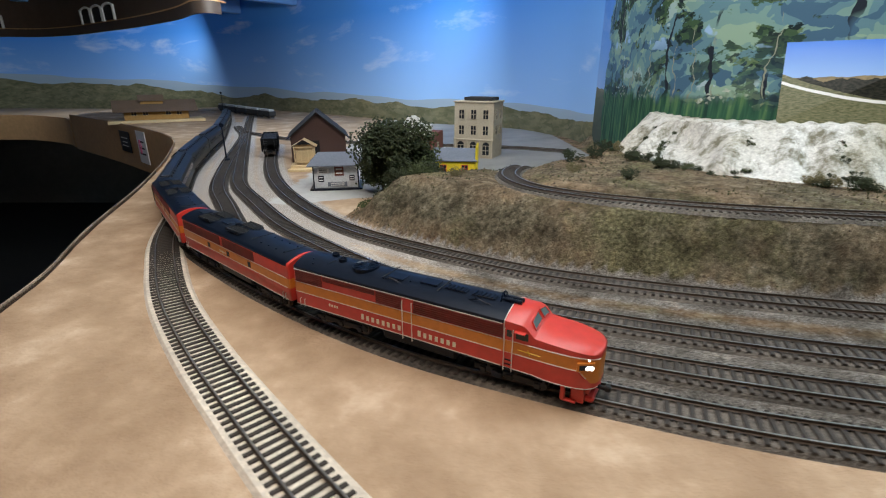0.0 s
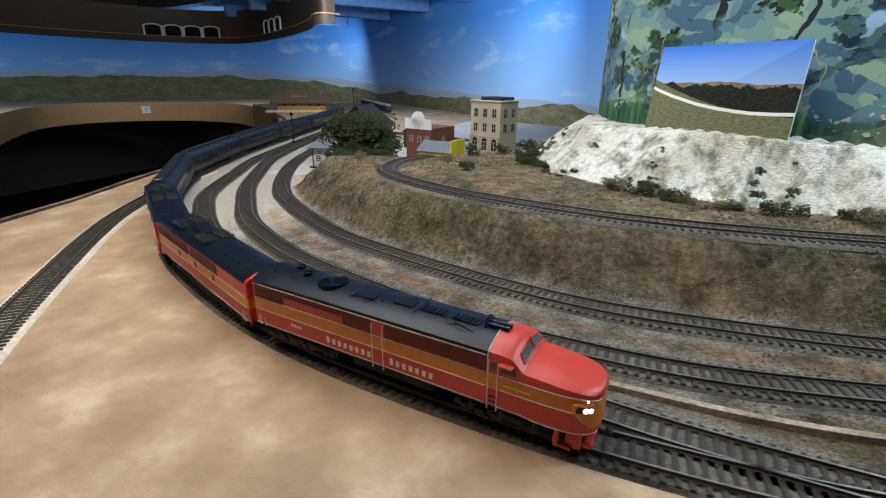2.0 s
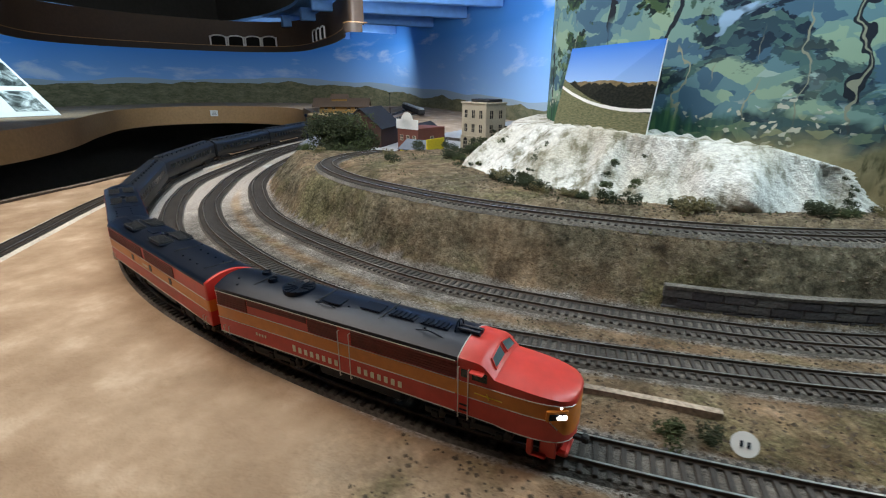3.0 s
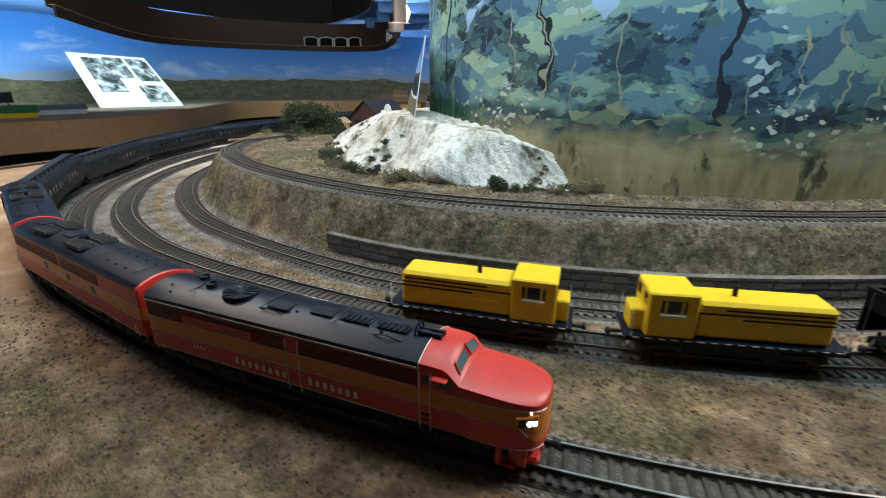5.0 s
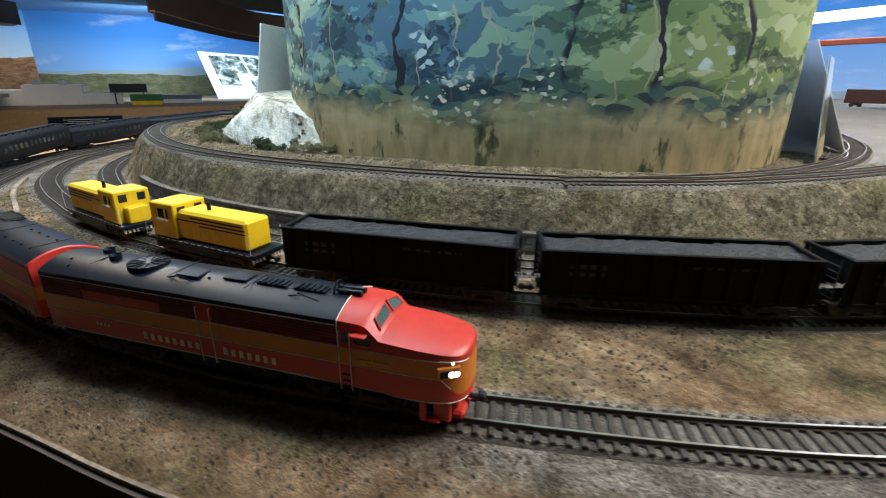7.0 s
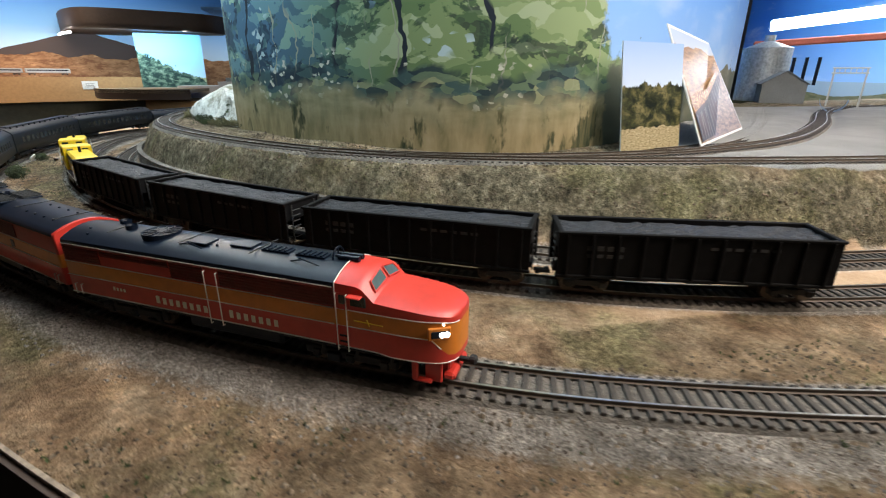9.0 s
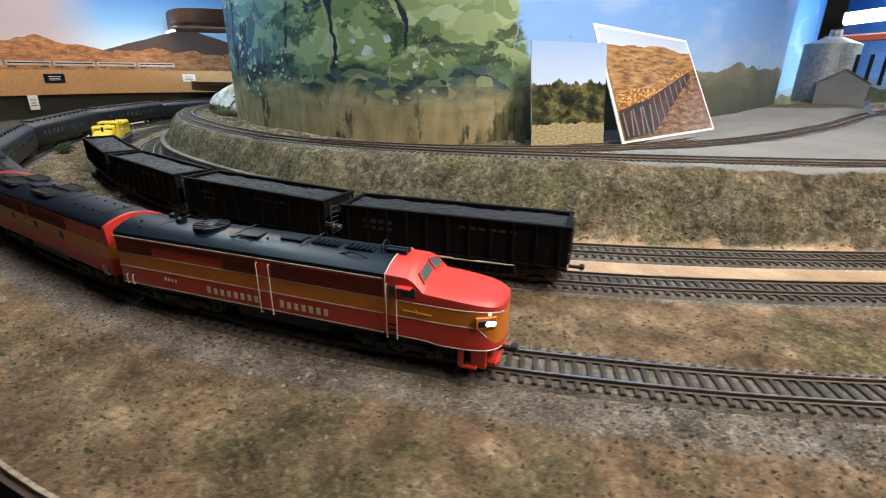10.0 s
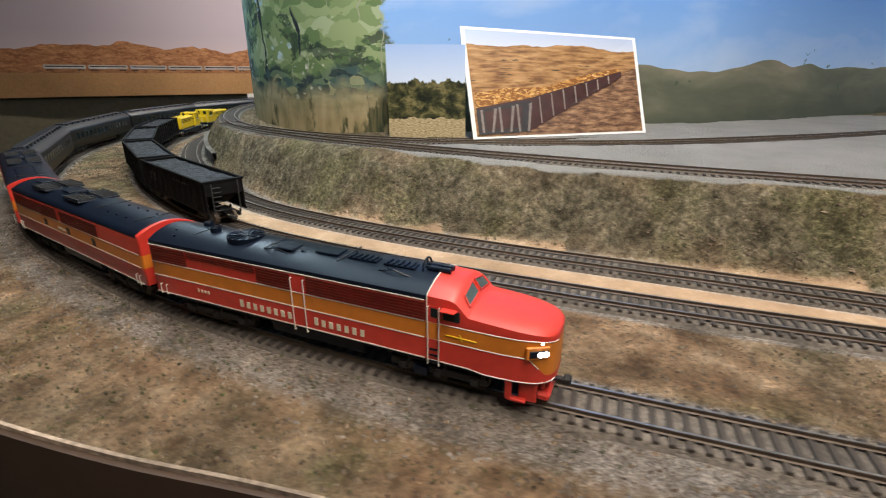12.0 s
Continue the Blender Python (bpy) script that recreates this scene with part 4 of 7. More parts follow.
# ---- painted surfaces ----
class Paint:
    """Small helper for painted pictures: u runs along the surface, v is the height, both in metres."""

    def __init__(self, name, rough=0.8):
        self.m = bpy.data.materials.new(name)
        self.m.use_nodes = True
        self.nt = self.m.node_tree
        self.b = self.nt.nodes["Principled BSDF"]
        self.b.inputs["Roughness"].default_value = rough
        self.b.inputs["Specular IOR Level"].default_value = 0.25
        uv = self.node("ShaderNodeUVMap")
        self.uv = uv.outputs["UV"]
        s = self.node("ShaderNodeSeparateXYZ")
        self.nt.links.new(self.uv, s.inputs[0])
        self.u, self.v = s.outputs[0], s.outputs[1]

    def node(self, kind):
        return self.nt.nodes.new(kind)

    def math(self, op, a, b=0.0, c=0.0):
        n = self.node("ShaderNodeMath")
        n.operation = op
        for k, x in enumerate((a, b, c)):
            if isinstance(x, (int, float)):
                n.inputs[k].default_value = x
            else:
                self.nt.links.new(x, n.inputs[k])
        return n.outputs[0]

    def noise(self, scale, su=1.0, sv=1.0, detail=5, rough=0.55, warp=0.0, shift=0.0):
        mp = self.node("ShaderNodeMapping")
        mp.inputs["Scale"].default_value = (su, sv, 1)
        mp.inputs["Location"].default_value = (shift, shift * 0.7, 0)
        self.nt.links.new(self.uv, mp.inputs[0])
        n = self.node("ShaderNodeTexNoise")
        n.inputs["Scale"].default_value, n.inputs["Detail"].default_value = scale, detail
        n.inputs["Roughness"].default_value, n.inputs["Distortion"].default_value = rough, warp
        self.nt.links.new(mp.outputs[0], n.inputs["Vector"])
        return n.outputs["Fac"]

    def dabs(self, scale, su=1.0, sv=1.0, bend=0.02):
        """Brush dabs: a random value for each cell."""
        nz = self.node("ShaderNodeTexNoise")
        nz.inputs["Scale"].default_value, nz.inputs["Detail"].default_value = 30, 3
        self.nt.links.new(self.uv, nz.inputs["Vector"])
        mx = self.node("ShaderNodeMix")
        mx.data_type, mx.blend_type = "RGBA", "LINEAR_LIGHT"
        mx.inputs[0].default_value = bend
        self.nt.links.new(self.uv, mx.inputs[6])
        self.nt.links.new(nz.outputs["Color"], mx.inputs[7])
        mp = self.node("ShaderNodeMapping")
        mp.inputs["Scale"].default_value = (su, sv, 1)
        self.nt.links.new(mx.outputs[2], mp.inputs[0])
        vo = self.node("ShaderNodeTexVoronoi")
        vo.inputs["Scale"].default_value = scale
        self.nt.links.new(mp.outputs[0], vo.inputs["Vector"])
        s = self.node("ShaderNodeSeparateColor")
        self.nt.links.new(vo.outputs["Color"], s.inputs[0])
        return s.outputs[0]

    def ramp(self, fac, stops, hard=False):
        r = self.node("ShaderNodeValToRGB")
        if hard:
            r.color_ramp.interpolation = "CONSTANT"
        while len(r.color_ramp.elements) < len(stops):
            r.color_ramp.elements.new(0.5)
        for e, (p, c) in zip(r.color_ramp.elements, stops):
            e.position, e.color = p, (*c, 1)
        self.nt.links.new(fac, r.inputs["Fac"])
        return r.outputs["Color"]

    def step(self, x, lo, hi):
        r = self.node("ShaderNodeMapRange")
        r.inputs["From Min"].default_value, r.inputs["From Max"].default_value = lo, hi
        self.nt.links.new(x, r.inputs["Value"])
        return r.outputs["Result"]

    def mix(self, fac, a, b):
        n = self.node("ShaderNodeMix")
        n.data_type = "RGBA"
        if isinstance(fac, (int, float)):
            n.inputs[0].default_value = fac
        else:
            self.nt.links.new(fac, n.inputs[0])
        for k, x in ((6, a), (7, b)):
            if isinstance(x, tuple):
                n.inputs[k].default_value = (*x, 1)
            else:
                self.nt.links.new(x, n.inputs[k])
        return n.outputs[2]

    def done(self, colour):
        self.nt.links.new(colour, self.b.inputs["Base Color"])
        return self.m


def woods_paint():
    p = Paint("painted_woods")
    h = p.math("SUBTRACT", p.v, 0.06)
    # pale open wood behind, in broad flat strokes
    late = p.step(p.u, WOOD_END - 0.42, WOOD_END - 0.24)
    early = p.step(p.u, 0.86, 0.78)
    wash = p.math("ADD", p.math("MULTIPLY", p.noise(6, 1.0, 1.5, 3, 0.5, 0.5), 0.75), p.math("MULTIPLY", p.dabs(30, 0.6, 2.2, 0.025), 0.24))
    far_teal = p.ramp(wash, [(0.30, (0.060, 0.130, 0.200)), (0.42, (0.115, 0.225, 0.265)), (0.50, (0.185, 0.310, 0.280)), (0.58, (0.265, 0.385, 0.285)), (0.66, (0.33, 0.45, 0.42))], True)
    far_green = p.ramp(wash, [(0.30, (0.060, 0.100, 0.050)), (0.42, (0.105, 0.165, 0.070)), (0.50, (0.170, 0.235, 0.105)), (0.58, (0.235, 0.300, 0.150)), (0.66, (0.30, 0.36, 0.22))], True)
    col = p.mix(late, far_teal, far_green)
    # crowns with ragged rims, lit above and navy below
    for scale, shift, level, soft in ((8.5, 3.0, 0.545, 0.012), (12.0, 8.0, 0.570, 0.012)):
        n = p.noise(scale, 1.0, 1.45, 6, 0.62, 0.35, shift)
        mass = p.step(n, level, level + soft)
        body = p.math("ADD", p.math("MULTIPLY_ADD", p.math("SUBTRACT", n, level), -1.6, 0.62), p.math("MULTIPLY", p.math("SUBTRACT", p.dabs(80, 0.8, 1.8, 0.018), 0.5), 0.55))
        blue = p.ramp(body, [(0.30, (0.010, 0.022, 0.042)), (0.46, (0.028, 0.062, 0.085)), (0.62, (0.060, 0.125, 0.125)), (0.80, (0.135, 0.215, 0.190))], True)
        leaf = p.ramp(body, [(0.30, (0.007, 0.018, 0.020)), (0.46, (0.020, 0.045, 0.030)), (0.62, (0.045, 0.090, 0.040)), (0.80, (0.115, 0.170, 0.075))], True)
        col = p.mix(p.math("MULTIPLY", mass, p.math("SUBTRACT", 1.0, p.math("MULTIPLY", p.step(h, 0.17, 0.11), 0.25))), col, p.mix(p.math("MAXIMUM", late, early), blue, leaf))
    glint = p.math("MULTIPLY", p.math("GREATER_THAN", p.dabs(150, 0.8, 1.2, 0.008), 0.90), p.step(p.noise(9, 1, 1.2, 3, 0.5, 0, 13.0), 0.60, 0.64))
    col = p.mix(glint, col, (0.36, 0.47, 0.50))
    # gaps of sky high up
    gap = p.math("MULTIPLY", p.step(p.noise(17, 1, 1.3, 3, 0.5, 0.5, 7.0), 0.65, 0.67), p.step(h, 0.13, 0.17))
    col = p.mix(gap, col, (0.30, 0.46, 0.66))
    # trunks and limbs
    wob = p.math("MULTIPLY", p.noise(22, 1, 0.7, 3), 0.055)
    uu = p.math("ADD", p.u, wob)
    thick = p.math("MULTIPLY", p.noise(30, 1, 1, 3, 0.6, 0, 2.5), 0.16)
    for period, width, tone, seed in ((0.083, 0.030, (0.012, 0.018, 0.028), 1.0), (0.037, 0.000, (0.27, 0.28, 0.21), 5.0)):
        f = p.math("FRACT", p.math("DIVIDE", p.math("ADD", uu, seed), period))
        line = p.math("LESS_THAN", f, p.math("ADD", thick, width - 0.03))
        where = p.math("MULTIPLY", p.step(h, 0.045, 0.06), p.step(p.noise(9, 1, 0.8, 2, 0.5, 0.0, seed), 0.50, 0.53))
        col = p.mix(p.math("MULTIPLY", line, where), col, tone)
    # dark undergrowth with pale blossoms
    band = p.math("ADD", h, p.math("MULTIPLY", p.noise(12, 1, 1, 4, 0.6, 0.3, 2.0), 0.085))
    col = p.mix(p.math("MULTIPLY", p.step(band, 0.122, 0.114), 0.88), col, p.ramp(p.dabs(75, 0.7, 1.9, 0.010), [(0.0, (0.014, 0.028, 0.042)), (0.35, (0.045, 0.085, 0.085)), (0.65, (0.11, 0.155, 0.10)), (0.88, (0.24, 0.26, 0.15))], True))
    flower = p.math("MULTIPLY", p.math("GREATER_THAN", p.dabs(230, 0.9, 1.2, 0.006), 0.90), p.math("MULTIPLY", p.step(band, 0.136, 0.128), p.step(p.noise(11, 1, 1, 3, 0.5, 0, 9.0), 0.50, 0.54)))
    col = p.mix(flower, col, (0.50, 0.50, 0.42))
    # dry meadow at the foot
    mead = p.ramp(p.noise(60, 1.0, 0.30, 5), [(0.3, (0.17, 0.14, 0.068)), (0.5, (0.29, 0.225, 0.115)), (0.72, (0.40, 0.31, 0.18))])
    mead = p.mix(p.math("MULTIPLY", p.step(h, 0.012, 0.045), 0.55), mead, p.ramp(p.noise(26, 0.7, 1.8, 5), [(0.38, (0.12, 0.14, 0.075)), (0.62, (0.36, 0.34, 0.22))]))
    tuft = p.math("MULTIPLY", p.step(p.noise(14, 1.6, 0.6, 5, 0.65, 0.2, 4.0), 0.555, 0.60), p.step(h, 0.055, 0.035))
    mead = p.mix(tuft, mead, p.ramp(p.noise(160, 1.6, 0.16, 2), [(0.35, (0.030, 0.040, 0.020)), (0.65, (0.12, 0.105, 0.050))]))
    col = p.mix(p.math("MULTIPLY", p.step(band, 0.104, 0.086), p.step(p.u, 0.76, 0.86)), col, mead)
    # tall dark grass over the chalk
    blades = p.ramp(p.noise(90, 1.0, 0.10, 2), [(0.35, (0.012, 0.045, 0.032)), (0.5, (0.030, 0.10, 0.055)), (0.66, (0.10, 0.19, 0.075))])
    col = p.mix(p.math("MULTIPLY", p.step(p.math("ADD", h, p.math("MULTIPLY", p.noise(45, 1, 0.2, 3), 0.06)), 0.115, 0.10), p.step(p.u, 0.90, 0.82)), col, blades)
    # open sky with far hills beyond the wood
    sky = p.ramp(p.step(h, 0.0, 0.30), [(0.0, (0.44, 0.55, 0.70)), (0.35, (0.24, 0.41, 0.72)), (0.7, (0.12, 0.30, 0.70)), (1.0, (0.08, 0.24, 0.66))])
    sky = p.mix(p.math("MULTIPLY", p.step(p.noise(5, 0.8, 2.0, 5, 0.55, 0.4), 0.5, 0.75), 0.35), sky, (0.66, 0.72, 0.78))
    ridge = p.math("ADD", 0.052, p.math("MULTIPLY", p.noise(5, 1, 0.02, 2), 0.070))
    hill = p.math("LESS_THAN", h, ridge)
    hills = p.ramp(p.math("ADD", p.math("MULTIPLY", p.noise(9, 0.7, 2.2, 5, 0.55, 0.4), 0.8), p.math("MULTIPLY", p.math("SUBTRACT", h, ridge), 3.6)), [(0.06, (0.070, 0.084, 0.062)), (0.26, (0.105, 0.115, 0.082)), (0.40, (0.16, 0.16, 0.115)), (0.54, (0.27, 0.245, 0.18))])
    open_air = p.mix(hill, sky, hills)
    bush = p.math("MULTIPLY", p.step(p.noise(20, 1.0, 1.1, 5, 0.65, 0.2, 8.0), 0.64, 0.66), p.math("LESS_THAN", h, p.math("ADD", ridge, 0.030)))
    open_air = p.mix(p.math("MULTIPLY", bush, p.math("GREATER_THAN", h, 0.045)), open_air, (0.060, 0.095, 0.060))
    end = p.math("ADD", p.u, p.math("MULTIPLY", p.noise(16, 1, 1, 5, 0.65), 0.16))
    col = p.mix(p.step(end, WOOD_END + 0.078, WOOD_END + 0.088), col, open_air)
    start = p.math("ADD", p.u, p.math("MULTIPLY", p.noise(16, 1, 1, 5, 0.65, 0, 1.3), 0.14))
    col = p.mix(p.step(start, 0.19, 0.18), col, open_air)
    return p.done(col)


def sky_paint(name, low, high, hill_low, hill_high, ridge_base, ridge_size, desert=False, trees=True):
    p = Paint(name)
    sky = p.ramp(p.step(p.v, 0.0, 0.6), [(0.0, low), (0.35, tuple((a + b) / 2 for a, b in zip(low, high))), (0.75, high)])
    if desert:
        # blue sky and a dark peak at the near end, dusk beyond
        north = p.step(p.u, 2.25, 1.85)
        blue = p.ramp(p.step(p.v, 0.25, 0.75), [(0.0, (0.62, 0.78, 0.92)), (0.5, (0.22, 0.48, 0.86)), (1.0, (0.06, 0.24, 0.70))])
        sky = p.mix(north, sky, blue)
        peak = p.math("ADD", p.math("MULTIPLY_ADD", p.math("ABSOLUTE", p.math("SUBTRACT", p.u, 1.22)), -0.30, 0.455), p.math("MULTIPLY", p.noise(5, 1, 0.02, 3), 0.03))
        sky = p.mix(p.math("MULTIPLY", p.math("LESS_THAN", p.v, peak), north), sky, (0.085, 0.062, 0.058))
        ridge_base = p.math("SUBTRACT", ridge_base, p.math("MULTIPLY", north, 0.06))
    else:
        ridge_base = p.math("MULTIPLY_ADD", p.step(p.u, 2.6, 4.4), 0.085, ridge_base - 0.022)
    cl = p.math("MULTIPLY", p.step(p.noise(2.6, 0.7, 2.4, 6, 0.6, 0.3), 0.56, 0.72), 0.55)
    if not desert:
        sky = p.mix(cl, sky, (0.80, 0.84, 0.88))
    far = p.math("LESS_THAN", p.v, p.math("ADD", p.math("ADD", ridge_base, -0.20 if desert else 0.045), p.math("MULTIPLY", p.noise(1.3, 1, 0.02, 2, 0.4, 0, 4.0), ridge_size * 0.9)))
    col = p.mix(far, sky, tuple(0.5 * a + 0.5 * b for a, b in zip(hill_high, low)))
    ridge = p.math("ADD", ridge_base, p.math("MULTIPLY", p.noise(2.4, 1, 0.02, 4, 0.45), ridge_size))
    hill = p.math("LESS_THAN", p.v, ridge)
    tone = p.ramp(p.math("ADD", p.math("MULTIPLY", p.noise(9, 1.0, 2.6, 5, 0.6), 0.75), p.math("MULTIPLY", p.dabs(60, 0.5, 1.8, 0.02), 0.2)), [(0.35, hill_low), (0.58, tuple((a + b) / 2 for a, b in zip(hill_low, hill_high))), (0.75, hill_high)])
    col = p.mix(hill, col, tone)
    if trees:
        crown = p.math("ADD", ridge, p.math("MULTIPLY", p.step(p.noise(1.6, 1, 0.02, 2, 0.5, 0, 11.0), 0.56, 0.74), p.math("ADD", 0.030, p.math("MULTIPLY", p.noise(11, 1, 0.02, 4, 0.6, 0, 2.0), 0.085))))
        wood = p.math("MULTIPLY", p.math("LESS_THAN", p.v, crown), p.step(p.v, 0.03, 0.06))
        wood = p.math("MULTIPLY", wood, p.math("GREATER_THAN", p.math("SUBTRACT", crown, ridge), 0.045))
        leaf = p.ramp(p.dabs(75, 1, 1.4, 0.04), [(0.0, (0.020, 0.040, 0.022)), (0.4, (0.045, 0.075, 0.035)), (0.75, (0.090, 0.125, 0.055)), (0.94, (0.16, 0.19, 0.10))], True)
        col = p.mix(wood, col, leaf)
    return p.done(col)


def wall_uv(ob, line):
    """Lay u along the line and v up the board."""
    me = ob.data
    uv = me.uv_layers.new(name="paint")
    P2 = line.p
    cache = {}
    for loop in me.loops:
        v = me.vertices[loop.vertex_index].co
        k = (round(v.x, 4), round(v.y, 4))
        if k not in cache:
            cache[k] = line.near(v.x, v.y)
        uv.data[loop.index].uv = (cache[k], v.z)


WOOD_END = BACKDROP.near(1.10, 1.00)
bd = [tuple(q) for q in BACKDROP.p[::4]]
woods = ribbon("backdrop_woods", bd, [float(ground_at(x, y)) - 0.02 for x, y in bd], 0.62, woods_paint(), 0.003, "curved backdrop painted with woods and dry grass", "backdrop")
wall_uv(woods, BACKDROP)
SKY = sky_paint("painted_sky", (0.38, 0.58, 0.84), (0.07, 0.28, 0.72), (0.115, 0.115, 0.060), (0.30, 0.26, 0.150), 0.010, 0.14)
sw = [tuple(q) for q in SKYWALL.p[::6]]
sky_wall = ribbon("backdrop_sky", sw, -0.09, 0.60, SKY, -0.004, "blue sky backdrop painted with hills and clouds", "backdrop")
wall_uv(sky_wall, SKYWALL)
YARDWALL = Line([(2.2, 3.3), (1.0, 3.35), (0.0, 3.3), (-0.7, 3.15), (-1.2, 3.25)])
yard_wall = ribbon("backdrop_yard", [tuple(q) for q in YARDWALL.p[::8]], -0.1, 0.60, SKY, 0.004, "pale blue sky backdrop behind the yard", "backdrop")
wall_uv(yard_wall, YARDWALL)
DESERTWALL = Line([(-3.75, -0.2), (-3.5, -0.96), (-3.3, -1.4), (-3.0, -1.95), (-2.5, -2.5), (-1.7, -3.2), (-1.1, -3.6), (-0.2, -3.9), (0.8, -4.0)])
DESERT = sky_paint("painted_desert", (0.62, 0.56, 0.58), (0.42, 0.39, 0.47), (0.22, 0.10, 0.05), (0.62, 0.34, 0.17), 0.18, 0.30, True, False)
desert_wall = ribbon("backdrop_desert", [tuple(q) for q in DESERTWALL.p[::8]], -0.1, 1.0, DESERT, 0.004, "desert backdrop painted with red hills and grey sky", "backdrop")
wall_uv(desert_wall, DESERTWALL)

# ---- room shell ----
PLAIN = material("dim_wall_paint", (0.20, 0.19, 0.17), 0.9, vary=0.06, scale=8)
for name, c, s in (("wall_north", (-1.0, 4.65, 0.3), (9.0, 0.1, 2.8)), ("wall_south", (-1.0, -4.45, 0.3), (9.0, 0.1, 2.8)), ("wall_east", (3.45, 0.1, 0.3), (0.1, 9.0, 2.8)), ("wall_west", (-5.45, 0.1, 0.3), (0.1, 9.0, 2.8))):
    bm = fresh()
    box(bm, *c, *s)
    tagged(part(name, bm, PLAIN), "dim painted room wall", "wall", kind="structure")
bm = fresh()
box(bm, -1, 0.1, 1.75, 9.0, 9.2, 0.1)
tagged(part("ceiling", bm, PLAIN), "dim room ceiling", "ceiling", kind="structure")

# blue soffit above the scenery with its joists
SOFFIT = material("blue_soffit_paint", (0.16, 0.36, 0.72), 0.75, vary=0.06, scale=8)
bm = fresh()
ring = []
for s in np.arange(0.35, SKYWALL.length, 0.15):
    q, w = SKYWALL.at(s), SKYWALL.way(s)
    a, b = q, (q[0] - w[1] * 0.95, q[1] + w[0] * 0.95)
    ring.append([bm.verts.new((x, y, z)) for (x, y), z in ((a, 0.60), (b, 0.60), (b, 0.62), (a, 0.62))])
for r, q in zip(ring, ring[1:]):
    for k in range(4):
        bm.faces.new((r[k], q[k], q[(k + 1) % 4], r[(k + 1) % 4]))
bmesh.ops.recalc_face_normals(bm, faces=bm.faces)
tagged(part("ceiling_soffit", bm, SOFFIT), "blue painted soffit over the scenery", "ceiling", kind="structure")
for s in (0.95, 1.45, 1.95, 2.5, 3.1, 3.8, 4.5, 5.2, 5.9, 6.6):
    if s > SKYWALL.length - 0.1:
        continue
    q, w = SKYWALL.at(s), SKYWALL.way(s)
    bm = fresh()
    m = Matrix.Translation((q[0] - w[1] * 0.46, q[1] + w[0] * 0.46, 0.560)) @ Matrix.Rotation(math.atan2(w[0], -w[1]), 4, "Z")
    box(bm, 0, 0, 0, 0.90, 0.05, 0.075, 0.004, m)
    tagged(part("trim_joist", bm, SOFFIT), "blue painted joist under the soffit", "beam", kind="structure")

# ---- benches across the aisle ----
BENCH_TOP = material("tan_scenery_base", (0.40, 0.27, 0.16), 0.95, vary=0.12, scale=40, bump=0.3)


def bench(name, line, depth_pts, top, drop, board, label, deck=None):
    """A shelf: flat top inside the line and the points behind it, with a fascia on its front."""
    pts = [tuple(q) for q in line.p[::10]]
    bm = fresh()
    vs = [bm.verts.new((x, y, top)) for x, y in pts + depth_pts]
    f = bm.faces.new(vs)
    r = bmesh.ops.triangulate(bm, faces=[f])
    ex = bmesh.ops.extrude_face_region(bm, geom=bm.faces[:])
    bmesh.ops.translate(bm, vec=(0, 0, -0.02), verts=[v for v in ex["geom"] if isinstance(v, bmesh.types.BMVert)])
    bmesh.ops.recalc_face_normals(bm, faces=bm.faces)
    tagged(part(name, bm, deck or BENCH_TOP), label, "bench", kind="structure")
    ribbon("fascia", pts, top - drop, top + 0.004, board, 0.006, "curved painted fascia board of the bench", "fascia")


EDGE_WEST = Line([(-1.96, 2.57), (-2.12, 2.72), (-2.5, 2.9), (-3.0, 2.85), (-3.35, 2.5), (-3.3, 2.05), (-2.9, 1.65), (-2.4, 1.25), (-2.08, 0.85), (-2.02, 0.4), (-2.04, -0.1), (-2.2, -0.6)])
bench("bench_west", EDGE_WEST, [(-4.2, -0.6), (-4.2, 2.2), (-3.9, 3.2), (-3.2, 3.6), (-2.2, 3.55)], -0.045, 0.14, FASCIA_TAN, "tan bench top across the aisle")
EDGE_DESERT = Line([(-2.95, -0.65), (-2.9, -0.8), (-2.65, -1.33), (-2.32, -1.75), (-1.9, -2.05), (-1.22, -2.56), (-0.66, -2.93), (0.3, -3.3)])
bench("bench_desert", EDGE_DESERT, [(0.3, -3.9), (-1.1, -3.55), (-2.5, -2.45), (-3.3, -1.35), (-3.5, -0.65)], 0.10, 0.17, FASCIA_TAN, "orange-tan desert bench top", material("red_sand", (0.45, 0.24, 0.13), 0.95, vary=0.15, scale=30, bump=0.3))
OLIVE = material("olive_skirting", (0.24, 0.22, 0.15), 0.9, vary=0.08, scale=12)
ribbon("trim_skirt", [(x * 1.01 - 0.05, y * 1.01 - 0.05) for x, y in [tuple(q) for q in EDGE_DESERT.p[::10]]], -1.0, -0.065, OLIVE, 0.006, "olive cloth skirt under the bench", "skirt")
SANDSHELF = Line([(-2.5, -1.0), (-2.2, -0.85), (-2.05, -0.65), (-2.0, -0.45), (-2.02, -0.22)])
bench("bench_shelf", SANDSHELF, [(-2.5, -0.22), (-2.8, -0.6)], 0.03, 0.06, FASCIA, "narrow sandy shelf", material("pale_sand", (0.50, 0.40, 0.26), 0.95, vary=0.1, scale=40))
